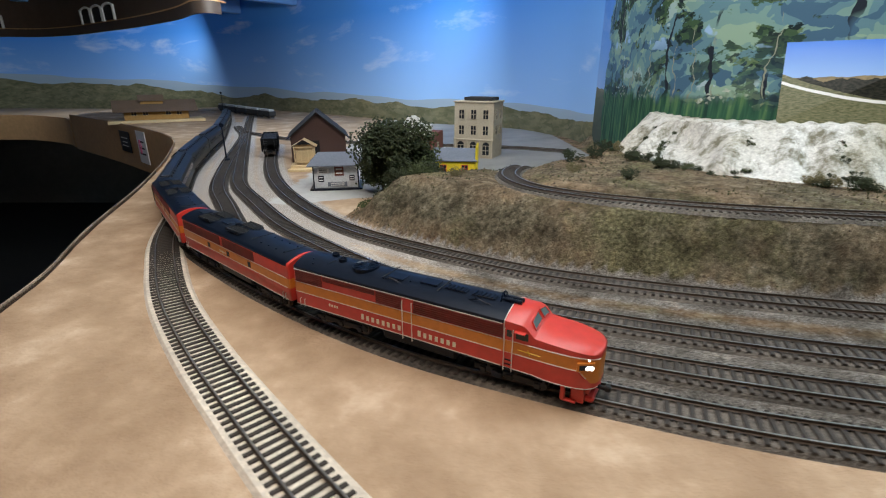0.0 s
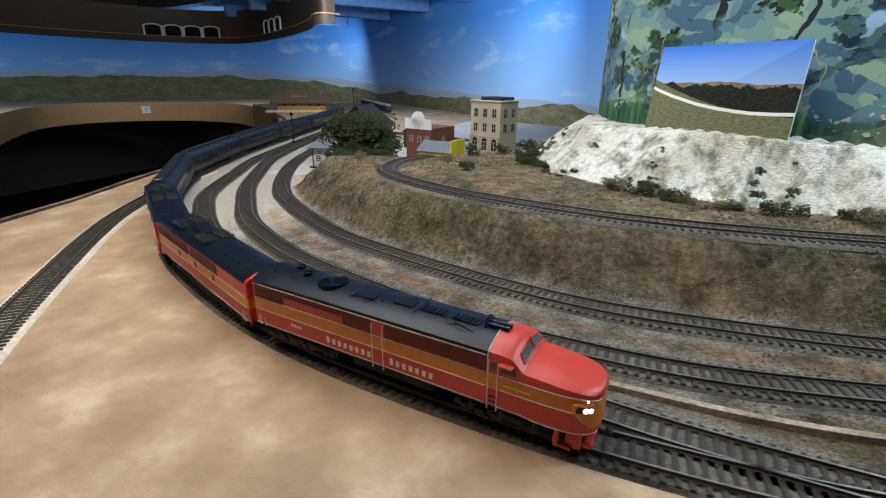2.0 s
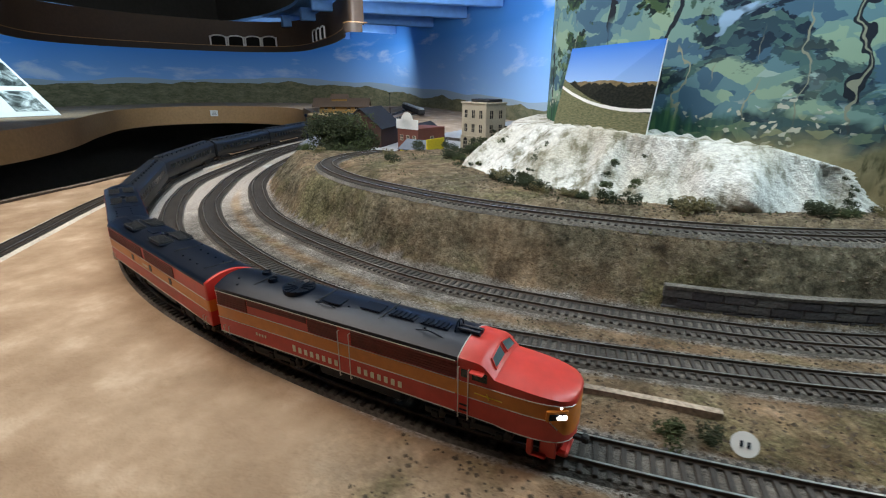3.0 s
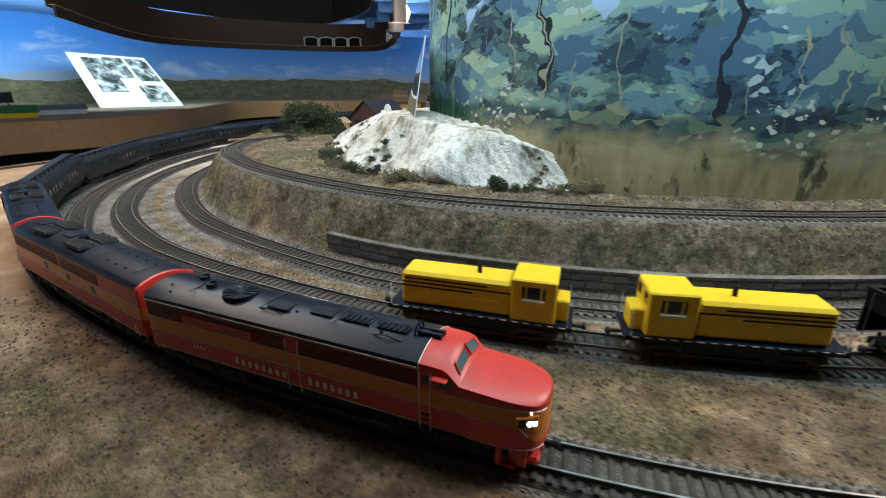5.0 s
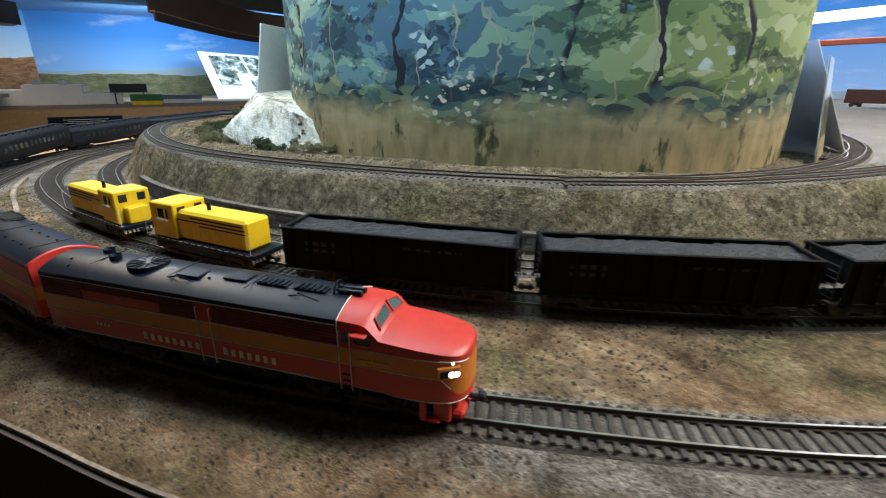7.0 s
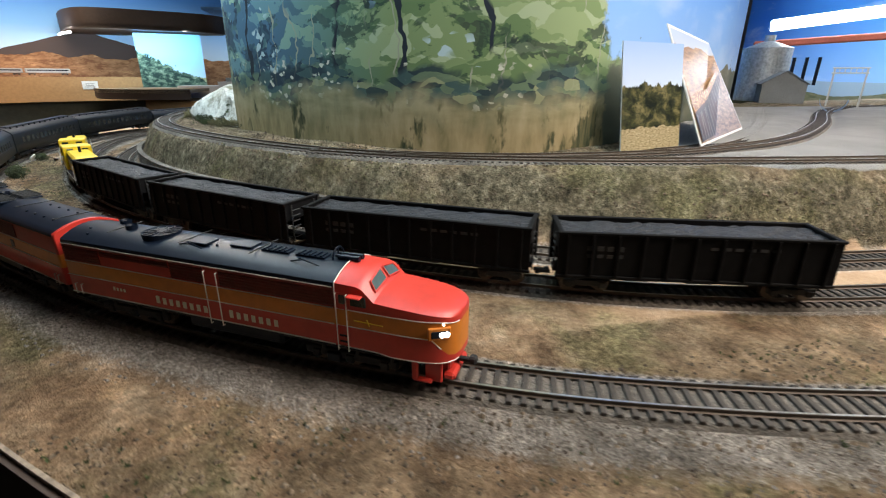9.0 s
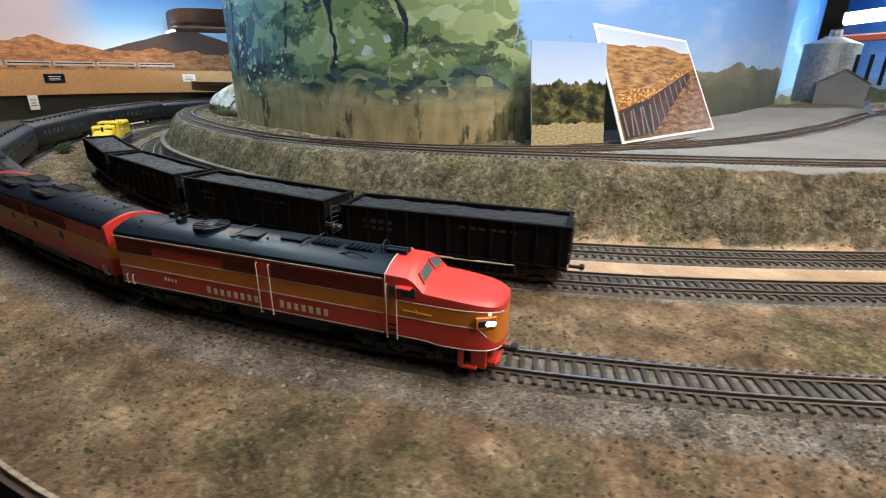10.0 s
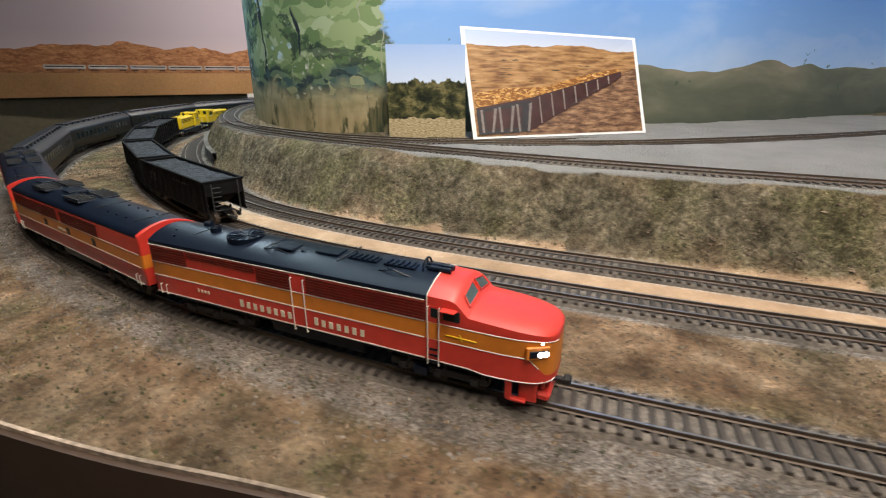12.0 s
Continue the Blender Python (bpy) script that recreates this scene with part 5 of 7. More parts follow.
def grove_paint():
    p = Paint("painted_grove")
    col = p.ramp(p.step(p.v, 0.0, 0.43), [(0.0, (0.62, 0.76, 0.88)), (0.5, (0.30, 0.58, 0.86)), (1.0, (0.16, 0.44, 0.84))])
    field = p.math("LESS_THAN", p.v, p.math("MULTIPLY_ADD", p.noise(5, 1, 0.02, 3), 0.05, 0.08))
    col = p.mix(field, col, p.ramp(p.noise(12, 1, 2), [(0.4, (0.26, 0.32, 0.16)), (0.6, (0.42, 0.44, 0.26))]))
    crown = p.math("ADD", p.math("MULTIPLY_ADD", p.u, -0.50, 0.20), p.math("MULTIPLY", p.noise(16, 1, 0.5, 5, 0.65), 0.20))
    leaf = p.ramp(p.noise(22, 1, 1.4, 5, 0.65, 0.4), [(0.36, (0.020, 0.045, 0.040)), (0.46, (0.06, 0.11, 0.085)), (0.54, (0.15, 0.22, 0.16)), (0.64, (0.36, 0.46, 0.36))], True)
    return p.done(p.mix(p.math("LESS_THAN", p.v, crown), col, leaf))


TREEWALL = Line([(-2.88, -0.80), (-2.91, -0.65), (-2.95, -0.50), (-2.98, -0.34)])
treewall = ribbon("backdrop_grove", [tuple(q) for q in TREEWALL.p[::4]], -0.02, 0.43, grove_paint(), 0.003, "blue backdrop painted with an oak grove", "backdrop")
wall_uv(treewall, TREEWALL)


# upper decks with arched openings and a lit edge
def upper_deck(line, low, high, name, back):
    pts = [tuple(q) for q in line.p[::6]]
    ribbon(name, pts, low, high, FASCIA, 0.006, "dark brown curved fascia of an upper deck", "fascia")
    bm = fresh()
    vs = [bm.verts.new((x, y, low + 0.012)) for x, y in pts + back]
    bmesh.ops.triangulate(bm, faces=[bm.faces.new(vs)])
    ex = bmesh.ops.extrude_face_region(bm, geom=bm.faces[:])
    bmesh.ops.translate(bm, vec=(0, 0, 0.02), verts=[v for v in ex["geom"] if isinstance(v, bmesh.types.BMVert)])
    bmesh.ops.recalc_face_normals(bm, faces=bm.faces)
    tagged(part("upper_deck", bm, FASCIA), "brown underside of an upper deck", "deck", kind="structure")


DECK_EDGE = Line([(-1.23, 0.53), (-1.75, 0.78), (-2.25, 1.06), (-2.53, 1.33), (-2.62, 1.70), (-2.54, 2.15), (-2.38, 2.48), (-2.12, 2.62), (-1.84, 2.53), (-1.50, 2.30), (-1.22, 2.09), (-0.95, 1.85), (-0.79, 1.67), (-0.73, 1.66), (-0.71, 1.72)])
DECK_BROWN = material("brown_valance_board", (0.075, 0.045, 0.028), 0.6, vary=0.08, scale=20)
deck_pts = [tuple(q) for q in DECK_EDGE.p[::6]]
ribbon("fascia_upper", deck_pts, 0.36, 0.397, FASCIA, 0.008, "dark lower band of the curved valance over the aisle", "fascia")
ribbon("fascia_valance", [tuple(q) for q in DECK_EDGE.offset(0.022, 0.025)], 0.392, 0.56, DECK_BROWN, 0.006, "brown curved valance board over the aisle", "fascia")
ribbon("trim_valance", [tuple(q) for q in DECK_EDGE.offset(-0.001, 0.025)], 0.396, 0.400, FASCIA_TAN, 0.020, "pale ledge along the valance", "trim")
DECK_SOUTH = Line([(-3.35, -1.5), (-2.95, -1.32), (-2.62, -1.12), (-2.48, -0.92), (-2.56, -0.6), (-2.72, -0.25), (-2.9, -0.12)])
upper_deck(DECK_SOUTH, 0.43, 0.56, "fascia_south", [(-3.2, -0.2), (-3.3, -0.8), (-3.5, -1.2)])
TUBE = glow("lit_tube", (0.93, 0.97, 1.0), 14.0)
for line, z, s0, s1, side in ((DECK_SOUTH, 0.405, 0.55, 0.95, -0.02), (DECK_EDGE, 0.480, DECK_EDGE.length - 0.80, DECK_EDGE.length - 0.12, 0.07)):
    bm = fresh()
    prev = None
    for s in np.arange(s0, s1, 0.05):
        q, w = line.at(s), line.way(s)
        v = (q[0] - w[1] * side, q[1] + w[0] * side, z)
        if prev:
            rod(bm, prev, v, 0.008, 8)
        prev = v
    tagged(part("light_tube", bm, TUBE), "glowing white light tube along the deck edge", "lamp")


def arches(line, s0, n, pitch, z):
    """White arched openings set into the deck's fascia."""
    t = thing("arched_trestle", "white arched frames with dark openings in the fascia", "trestle")
    for k in range(n):
        q, w = line.at(s0 + k * pitch), line.way(s0 + k * pitch)
        m = Matrix.Translation((q[0] + w[1] * 0.004, q[1] - w[0] * 0.004, z)) @ Matrix.Rotation(math.atan2(w[1], w[0]), 4, "Z")
        # near-black panel in place of the shade inside the arch
        bm = fresh()
        box(bm, 0, 0, 0.03, pitch * 0.86, 0.004, 0.055, 0.0, m)
        part("opening", bm, VOID, t)
        bm = fresh()
        for x in (-0.44, 0.44):
            box(bm, x * pitch, -0.004, 0.028, pitch * 0.09, 0.008, 0.060, 0.001, m)
        for j in range(6):
            a, b = math.pi * j / 6, math.pi * (j + 1) / 6
            rod(bm, m @ Vector((-0.42 * pitch * math.cos(a), -0.004, 0.050 + 0.014 * math.sin(a))), m @ Vector((-0.42 * pitch * math.cos(b), -0.004, 0.050 + 0.014 * math.sin(b))), 0.0045, 6)
        part("arch", bm, WHITE, t)
    return t


arches(DECK_EDGE, DECK_EDGE.near(-2.47, 2.33), 4, 0.115, 0.400)
arches(DECK_EDGE, DECK_EDGE.near(-1.62, 2.38), 3, 0.12, 0.400)


def plate(pts_line, s, z, w, h, mat, label, out=-0.004):
    q, d = pts_line.at(s), pts_line.way(s)
    bm = fresh()
    m = Matrix.Translation((q[0] - d[1] * out, q[1] + d[0] * out, z)) @ Matrix.Rotation(math.atan2(d[1], d[0]), 4, "Z")
    t = thing("sign_plate", label, "sign")
    box(bm, 0, 0, 0, w, 0.003, h, 0.0005, m)
    part("panel", bm, mat, t)
    for k, ww in ((0.18, 0.6), (-0.02, 0.5), (-0.2, 0.62)):
        bm = fresh()
        side = -0.0022 if out < 0 else 0.0022
        box(bm, 0, side, h * k, w * ww, 0.0008, h * 0.05, 0, m)
        part("writing_bar", bm, WHITE if mat is not WHITE else FASCIA, t)
    return t


plate(EDGE, EDGE.near(-1.33, 2.03), -0.085, 0.13, 0.085, BLACK, "black label plate screwed to the tan fascia", -0.010)
rb = plate(EDGE, EDGE.near(-1.17, 1.88), -0.090, 0.11, 0.125, WHITE, "white card with a pink ribbon loop on the fascia", -0.010)
plate(EDGE_WEST, EDGE_WEST.near(-2.03, 0.15), -0.105, 0.34, 0.05, BLACK, "long black label plate on the fascia", 0.010)
plate(EDGE_WEST, EDGE_WEST.near(-3.2, 2.75), -0.10, 0.06, 0.05, WHITE, "small white card on the fascia", 0.010)
plate(EDGE_DESERT, EDGE_DESERT.near(-2.2, -1.86), 0.045, 0.13, 0.06, BLACK, "black name plate on the orange fascia", 0.010)
plate(EDGE_DESERT, EDGE_DESERT.near(-2.75, -1.12), 0.045, 0.10, 0.06, WHITE, "white card on the orange fascia", 0.010)
plate(EDGE_DESERT, EDGE_DESERT.near(-2.05, -1.94), -0.12, 0.06, 0.10, WHITE, "white switch plate below the desert bench", 0.012)
PINK = material("pink_ribbon", (0.65, 0.16, 0.28), 0.7, vary=0.05)
q, d = EDGE.at(EDGE.near(-1.17, 1.88)), EDGE.way(EDGE.near(-1.17, 1.88))
bm = fresh()
m = Matrix.Translation((q[0] + d[1] * 0.013, q[1] - d[0] * 0.013, -0.088)) @ Matrix.Rotation(math.atan2(d[1], d[0]), 4, "Z")
for k in range(14):
    a, b = 2 * math.pi * k / 14, 2 * math.pi * (k + 1) / 14
    rod(bm, m @ Vector((-0.016 + 0.011 * math.cos(a), 0, 0.026 * math.sin(a))), m @ Vector((-0.016 + 0.011 * math.cos(b), 0, 0.026 * math.sin(b))), 0.0022, 6)
part("ribbon_loop", bm, PINK, rb)

# ---- chalk cliff ----
def chalk_material():
    """Chalk with brown wash running down its face."""
    m = material("white_chalk", (0.66, 0.64, 0.60), 0.95, vary=0.14, scale=90, bump=0.9, second=(0.48, 0.44, 0.36), bump_scale=420)
    nt = m.node_tree
    b = nt.nodes["Principled BSDF"]
    old = b.inputs["Base Color"].links[0].from_socket
    co = nt.nodes.new("ShaderNodeTexCoord")
    mp = nt.nodes.new("ShaderNodeMapping")
    mp.inputs["Scale"].default_value = (1, 1, 0.16)
    nt.links.new(co.outputs["Object"], mp.inputs[0])
    no = nt.nodes.new("ShaderNodeTexNoise")
    no.inputs["Scale"].default_value, no.inputs["Detail"].default_value, no.inputs["Roughness"].default_value = 46, 9, 0.7
    nt.links.new(mp.outputs[0], no.inputs["Vector"])
    r = nt.nodes.new("ShaderNodeMapRange")
    r.inputs["From Min"].default_value, r.inputs["From Max"].default_value, r.inputs["To Max"].default_value = 0.47, 0.62, 0.90
    nt.links.new(no.outputs["Fac"], r.inputs["Value"])
    mx = nt.nodes.new("ShaderNodeMix")
    mx.data_type = "RGBA"
    nt.links.new(r.outputs["Result"], mx.inputs[0])
    nt.links.new(old, mx.inputs[6])
    mx.inputs[7].default_value = (0.125, 0.112, 0.062, 1)
    nt.links.new(mx.outputs[2], b.inputs["Base Color"])
    return m


CHALK = chalk_material()
FOOT = Line([(0.285, 0.80), (0.275, 0.70), (0.300, 0.61), (0.355, 0.545), (0.44, 0.492), (0.54, 0.462), (0.645, 0.468), (0.735, 0.505), (0.800, 0.555), (0.83, 0.60)])
CREST = Line([(0.35, 0.83), (0.345, 0.75), (0.362, 0.675), (0.41, 0.615), (0.48, 0.563), (0.57, 0.527), (0.655, 0.520), (0.72, 0.535), (0.765, 0.562), (0.80, 0.61)])


def cliff():
    nu, nv = 220, 26
    verts, faces = [], []
    rng = np.random.RandomState(5)
    gully = np.zeros(nu)
    for f in (17, 29, 43, 71, 97, 140):
        gully += np.sin(np.linspace(0, 1, nu) * f + rng.uniform(0, 6.28)) / f ** 0.75
    for i in range(nu):
        u = i / (nu - 1)
        a, b = FOOT.at(u * FOOT.length), CREST.at(u * CREST.length)
        top = 0.114 - 0.004 * math.sin(u * 9) - 0.042 * max(0.0, (u - 0.78) / 0.22) ** 1.2
        out = (a - b) / np.linalg.norm(a - b)
        base = ground_at(*a) - 0.006
        for j in range(nv):
            v = j / (nv - 1)
            z = base + (top - base) * v ** 1.22
            bulge = math.sin(v * math.pi) * 0.013 * gully[i] * 8 + 0.002 * math.sin(i * 1.7 + j * 2.3) * math.sin(j * 1.1 + i * 0.31)
            p = a + (b - a) * v + out * bulge
            verts.append((p[0], p[1], z))
        c = b - out * 0.13
        for k in (0.35, 1.0):
            p = b + (c - b) * k
            verts.append((p[0], p[1], top + 0.002 * math.sin(i * 0.9 + k * 5)))
    n = nv + 2
    for i in range(nu - 1):
        for j in range(n - 1):
            faces.append((i * n + j, (i + 1) * n + j, (i + 1) * n + j + 1, i * n + j + 1))
    me = bpy.data.meshes.new("chalk_cliff")
    me.from_pydata(verts, [], faces)
    for f in me.polygons:
        f.use_smooth = True
    me.materials.append(CHALK)
    return tagged(new("chalk_cliff", me), "white chalk cliff with gullies and brown stains", "cliff", kind="structure")


cliff()

# ---- plants ----
LEAF_DARK = material("dark_foliage", (0.050, 0.065, 0.022), 0.9, vary=0.3, scale=200, second=(0.016, 0.022, 0.010))
LEAF_GREEN = material("green_foliage", (0.085, 0.105, 0.032), 0.9, vary=0.3, scale=200, second=(0.030, 0.042, 0.014))
LEAF_DRY = material("dry_turf", (0.24, 0.20, 0.095), 0.95, vary=0.3, scale=200, second=(0.11, 0.095, 0.045))
BARK = material("bark", (0.075, 0.052, 0.036), 0.9, vary=0.25, scale=200, bump=0.6)


def clump_mesh(name, seed, lumps, leaves, leaf, mat, squash=0.7):
    """Crown of many small leaf clumps round several centres; about one unit across."""
    rng = random.Random(seed)
    cs = [(rng.uniform(-0.36, 0.36), rng.uniform(-0.36, 0.36), rng.uniform(0.12, 0.62) * squash, rng.uniform(0.15, 0.27)) for _ in range(lumps)]
    verts, faces = [], []
    for k in range(leaves):
        cx, cy, cz, r = cs[k % lumps]
        d = Vector((rng.gauss(0, 1), rng.gauss(0, 1), rng.gauss(0, 1))).normalized()
        p = Vector((cx, cy, cz)) + d * r * rng.uniform(0.55, 1.12)
        if p.z < 0:
            p.z = rng.uniform(0, 0.04)
        a = Vector((rng.gauss(0, 1), rng.gauss(0, 1), rng.gauss(0, 1))).normalized()
        b = a.cross(d).normalized() if a.cross(d).length > 0.01 else Vector((1, 0, 0))
        c = d.cross(b)
        s = leaf * rng.uniform(0.6, 1.4)
        n = len(verts)
        verts += [tuple(p + b * s), tuple(p - b * s * 0.5 + c * s * 0.85), tuple(p - b * s * 0.5 - c * s * 0.85), tuple(p + d * s * 0.9)]
        faces += [(n, n + 1, n + 3), (n + 1, n + 2, n + 3), (n + 2, n, n + 3)]
    me = bpy.data.meshes.new(name)
    me.from_pydata(verts, [], faces)
    me.materials.append(mat)
    return me


SHRUBS = [clump_mesh("shrub", k, 7, 420, 0.045, mat, 0.75) for k, mat in ((1, LEAF_DARK), (2, LEAF_GREEN), (3, LEAF_DARK), (4, LEAF_DRY))]
SHRUB_LABEL = ("dark green clump shrub of model foliage", "green clump shrub of model foliage", "dark green clump shrub of model foliage", "dry straw-coloured tuft of model turf")


def shrub(x, y, size, kind=0, z=None, tall=1.0):
    ob = new("shrub" if kind != 3 else "turf_tuft", SHRUBS[kind])
    ob.matrix_world = Matrix.Translation((x, y, (ground_at(x, y) if z is None else z) - 0.001)) @ Matrix.Rotation(x * 91 + y * 57, 4, "Z") @ Matrix.Diagonal((size, size, size * tall, 1))
    return tagged(ob, SHRUB_LABEL[kind], "shrub", "shrubs of the scenery")


rng = random.Random(12)
# along the foot of the chalk and in its gullies, thinning upwards
for k in range(60):
    u = rng.random()
    a = FOOT.at(u * FOOT.length)
    if math.sin(u * 31) + math.sin(u * 13 + 1) > -0.9:
        shrub(a[0] + rng.uniform(-0.010, 0.010), a[1] + rng.uniform(-0.014, 0.006), rng.uniform(0.010, 0.026), rng.choice((0, 1, 2, 0, 3)))
for u in (0.12, 0.17, 0.30, 0.33, 0.44, 0.47, 0.58, 0.61, 0.73, 0.76, 0.88):
    a, b = FOOT.at(u * FOOT.length), CREST.at(u * CREST.length)
    drift = rng.uniform(-0.02, 0.02)
    for k in range(rng.choice((9, 13, 17))):
        v = rng.random() ** 1.6 * 0.85
        uu = u + drift * v + rng.uniform(-0.018, 0.018) * (1 - v)
        a, b = FOOT.at(uu * FOOT.length), CREST.at(uu * CREST.length)
        p = a + (b - a) * (v - 0.13)
        base = ground_at(*a) - 0.006
        top = 0.112 - 0.042 * max(0.0, (uu - 0.78) / 0.22) ** 1.2
        shrub(p[0], p[1], rng.uniform(0.005, 0.013) * (1.3 - v * 0.7), rng.choice((0, 2, 1)), base + (top - base) * v ** 1.22 - 0.003)
# round the town and on the hill's end
for x, y, s, k in ((0.02, 0.86, 0.035, 0), (0.055, 0.855, 0.03, 1), (0.10, 0.87, 0.04, 0), (0.135, 0.86, 0.045, 2), (0.165, 0.845, 0.04, 0), (0.20, 0.83, 0.05, 2), (0.24, 0.80, 0.035, 1), (0.26, 0.77, 0.03, 0), (0.23, 0.72, 0.026, 2),
                   (-0.075, 0.70, 0.05, 1), (-0.045, 0.685, 0.045, 0), (-0.10, 0.72, 0.035, 2), (-0.02, 0.69, 0.04, 1), (-0.06, 0.66, 0.03, 0), (-0.115, 0.69, 0.03, 1), (-0.005, 0.72, 0.03, 2), (0.03, 0.70, 0.022, 0), (-0.085, 0.745, 0.05, 0),
                   (-0.03, 0.64, 0.025, 1), (0.02, 0.62, 0.02, 3), (0.17, 0.62, 0.02, 3), (0.22, 0.56, 0.022, 0), (0.19, 0.69, 0.03, 0), (0.80, 0.258, 0.032, 1), (0.815, 0.270, 0.026, 0), (0.64, 0.207, 0.020, 1), (0.655, 0.216, 0.016, 0)):
    shrub(x, y, s, k)


def tree(x, y, height, spread, seed):
    t = thing("tree", "dark green broad-leaved model tree with a rounded uneven crown", "tree")
    z0 = ground_at(x, y)
    bm = fresh()
    rod(bm, (0, 0, -0.004), (0.002, 0.001, height * 0.45), height * 0.035, 8, height * 0.02)
    r = random.Random(seed)
    for k in range(7):
        a = k * 0.9
        z = height * r.uniform(0.22, 0.45)
        rod(bm, (0.001, 0, z), (math.cos(a) * spread * 0.33, math.sin(a) * spread * 0.33, z + height * r.uniform(0.15, 0.33)), height * 0.014, 6, height * 0.005)
    part("trunk", bm, BARK, t)
    for k, (mat, n) in enumerate(((LEAF_DARK, 2400), (LEAF_GREEN, 500))):
        o = new("crown", clump_mesh("crown", seed + k, 18, n * 3, 0.024, mat, 1.25))
        o.parent = t
        o.matrix_basis = Matrix.Translation((0, 0, height * 0.14)) @ Matrix.Rotation(k * 0.4, 4, "Z") @ Matrix.Diagonal((spread, spread, height * 0.86, 1))
    t.matrix_world = Matrix.Translation((x, y, z0))
    return t


tree(-0.075, 0.80, 0.128, 0.125, 21)
tree(-0.045, 0.775, 0.080, 0.085, 31)
tree(-0.105, 0.815, 0.100, 0.070, 41)

# ---- retaining wall ----
wall_line = Line([p for p in LINE_THIRD.offset(0.0235, 0.02) if 0.60 < p[0] < 1.13 and p[1] < 0.75])
STONES = [material("wall_stone", c, 0.9, vary=0.22, scale=160, bump=0.8) for c in ((0.17, 0.16, 0.165), (0.22, 0.205, 0.20), (0.13, 0.12, 0.13))]
bm = fresh()
sweep(bm, wall_line, lambda x, y: -0.006, [(0.0, 0.0), (0.0, 0.0215), (0.005, 0.0215), (0.005, 0.0)], 0, 0.01)
wall = tagged(part("wall_retaining", bm, STONE), "low grey stone retaining wall beside the track", "wall", kind="structure")
bm = fresh()
sweep(bm, wall_line, lambda x, y: 0.0157, [(-0.0012, 0.0), (-0.0012, 0.0025), (0.006, 0.0025), (0.006, 0.0)], 0, 0.01)
part("coping", bm, BALLAST, wall, "pale coping along the wall top")
for row in range(3):
    for k, s in enumerate(np.arange(0.01 + (row % 2) * 0.011, wall_line.length - 0.01, 0.022)):
        q, w = wall_line.at(s), wall_line.way(s)
        if row == 0 and k < 3:
            meb = fresh()
            box(meb, 0, 0, 0, 0.0212, 0.002, 0.0066, 0.0006)
            me = bpy.data.meshes.new("stone")
            meb.to_mesh(me)
            meb.free()
            me.materials.append(STONES[k])
            if k == 0:
                stone_meshes = []
            stone_meshes.append(me)
        o = new("stone", stone_meshes[(k * 7 + row * 5) % 3] if len(stone_meshes) == 3 else stone_meshes[0])
        o.parent = wall
        o.matrix_basis = pose(q[0], q[1], -0.002 + row * 0.0070, 0, 0, math.degrees(math.atan2(w[1], w[0])))


# ---- cards and photographs ----
def card(name, corners, label, border=None, thick=0.0012, mat=None, back=None):
    """A stiff flat print: corners bottom-left, bottom-right, top-right, top-left."""
    bl, br, tr, tl = [Vector(c) for c in corners]
    t = thing(name, label, "photograph")
    nrm = (br - bl).cross(tl - bl).normalized()
    bm = fresh()
    f = bm.faces.new([bm.verts.new(v) for v in (bl, br, tr, tl)])
    ex = bmesh.ops.extrude_face_region(bm, geom=[f])
    bmesh.ops.translate(bm, vec=-nrm * thick, verts=[v for v in ex["geom"] if isinstance(v, bmesh.types.BMVert)])
    bmesh.ops.recalc_face_normals(bm, faces=bm.faces)
    part("mount", bm, mat or WHITE, t)

    def at(u, v, lift):
        return bl * (1 - u) * (1 - v) + br * u * (1 - v) + tr * u * v + tl * (1 - u) * v + nrm * lift

    def patch(pname, pts, m, lift, uv=False):
        bm2 = fresh()
        lay = bm2.loops.layers.uv.new("paint")
        vs = [bm2.verts.new(at(u, v, lift)) for u, v in pts]
        f2 = bm2.faces.new(vs)
        for lp, (u, v) in zip(f2.loops, pts):
            lp[lay].uv = (u, v)
        f2.normal_update()
        if f2.normal.dot(nrm) < 0:
            f2.normal_flip()
        return part(pname, bm2, m, t)

    return t, patch


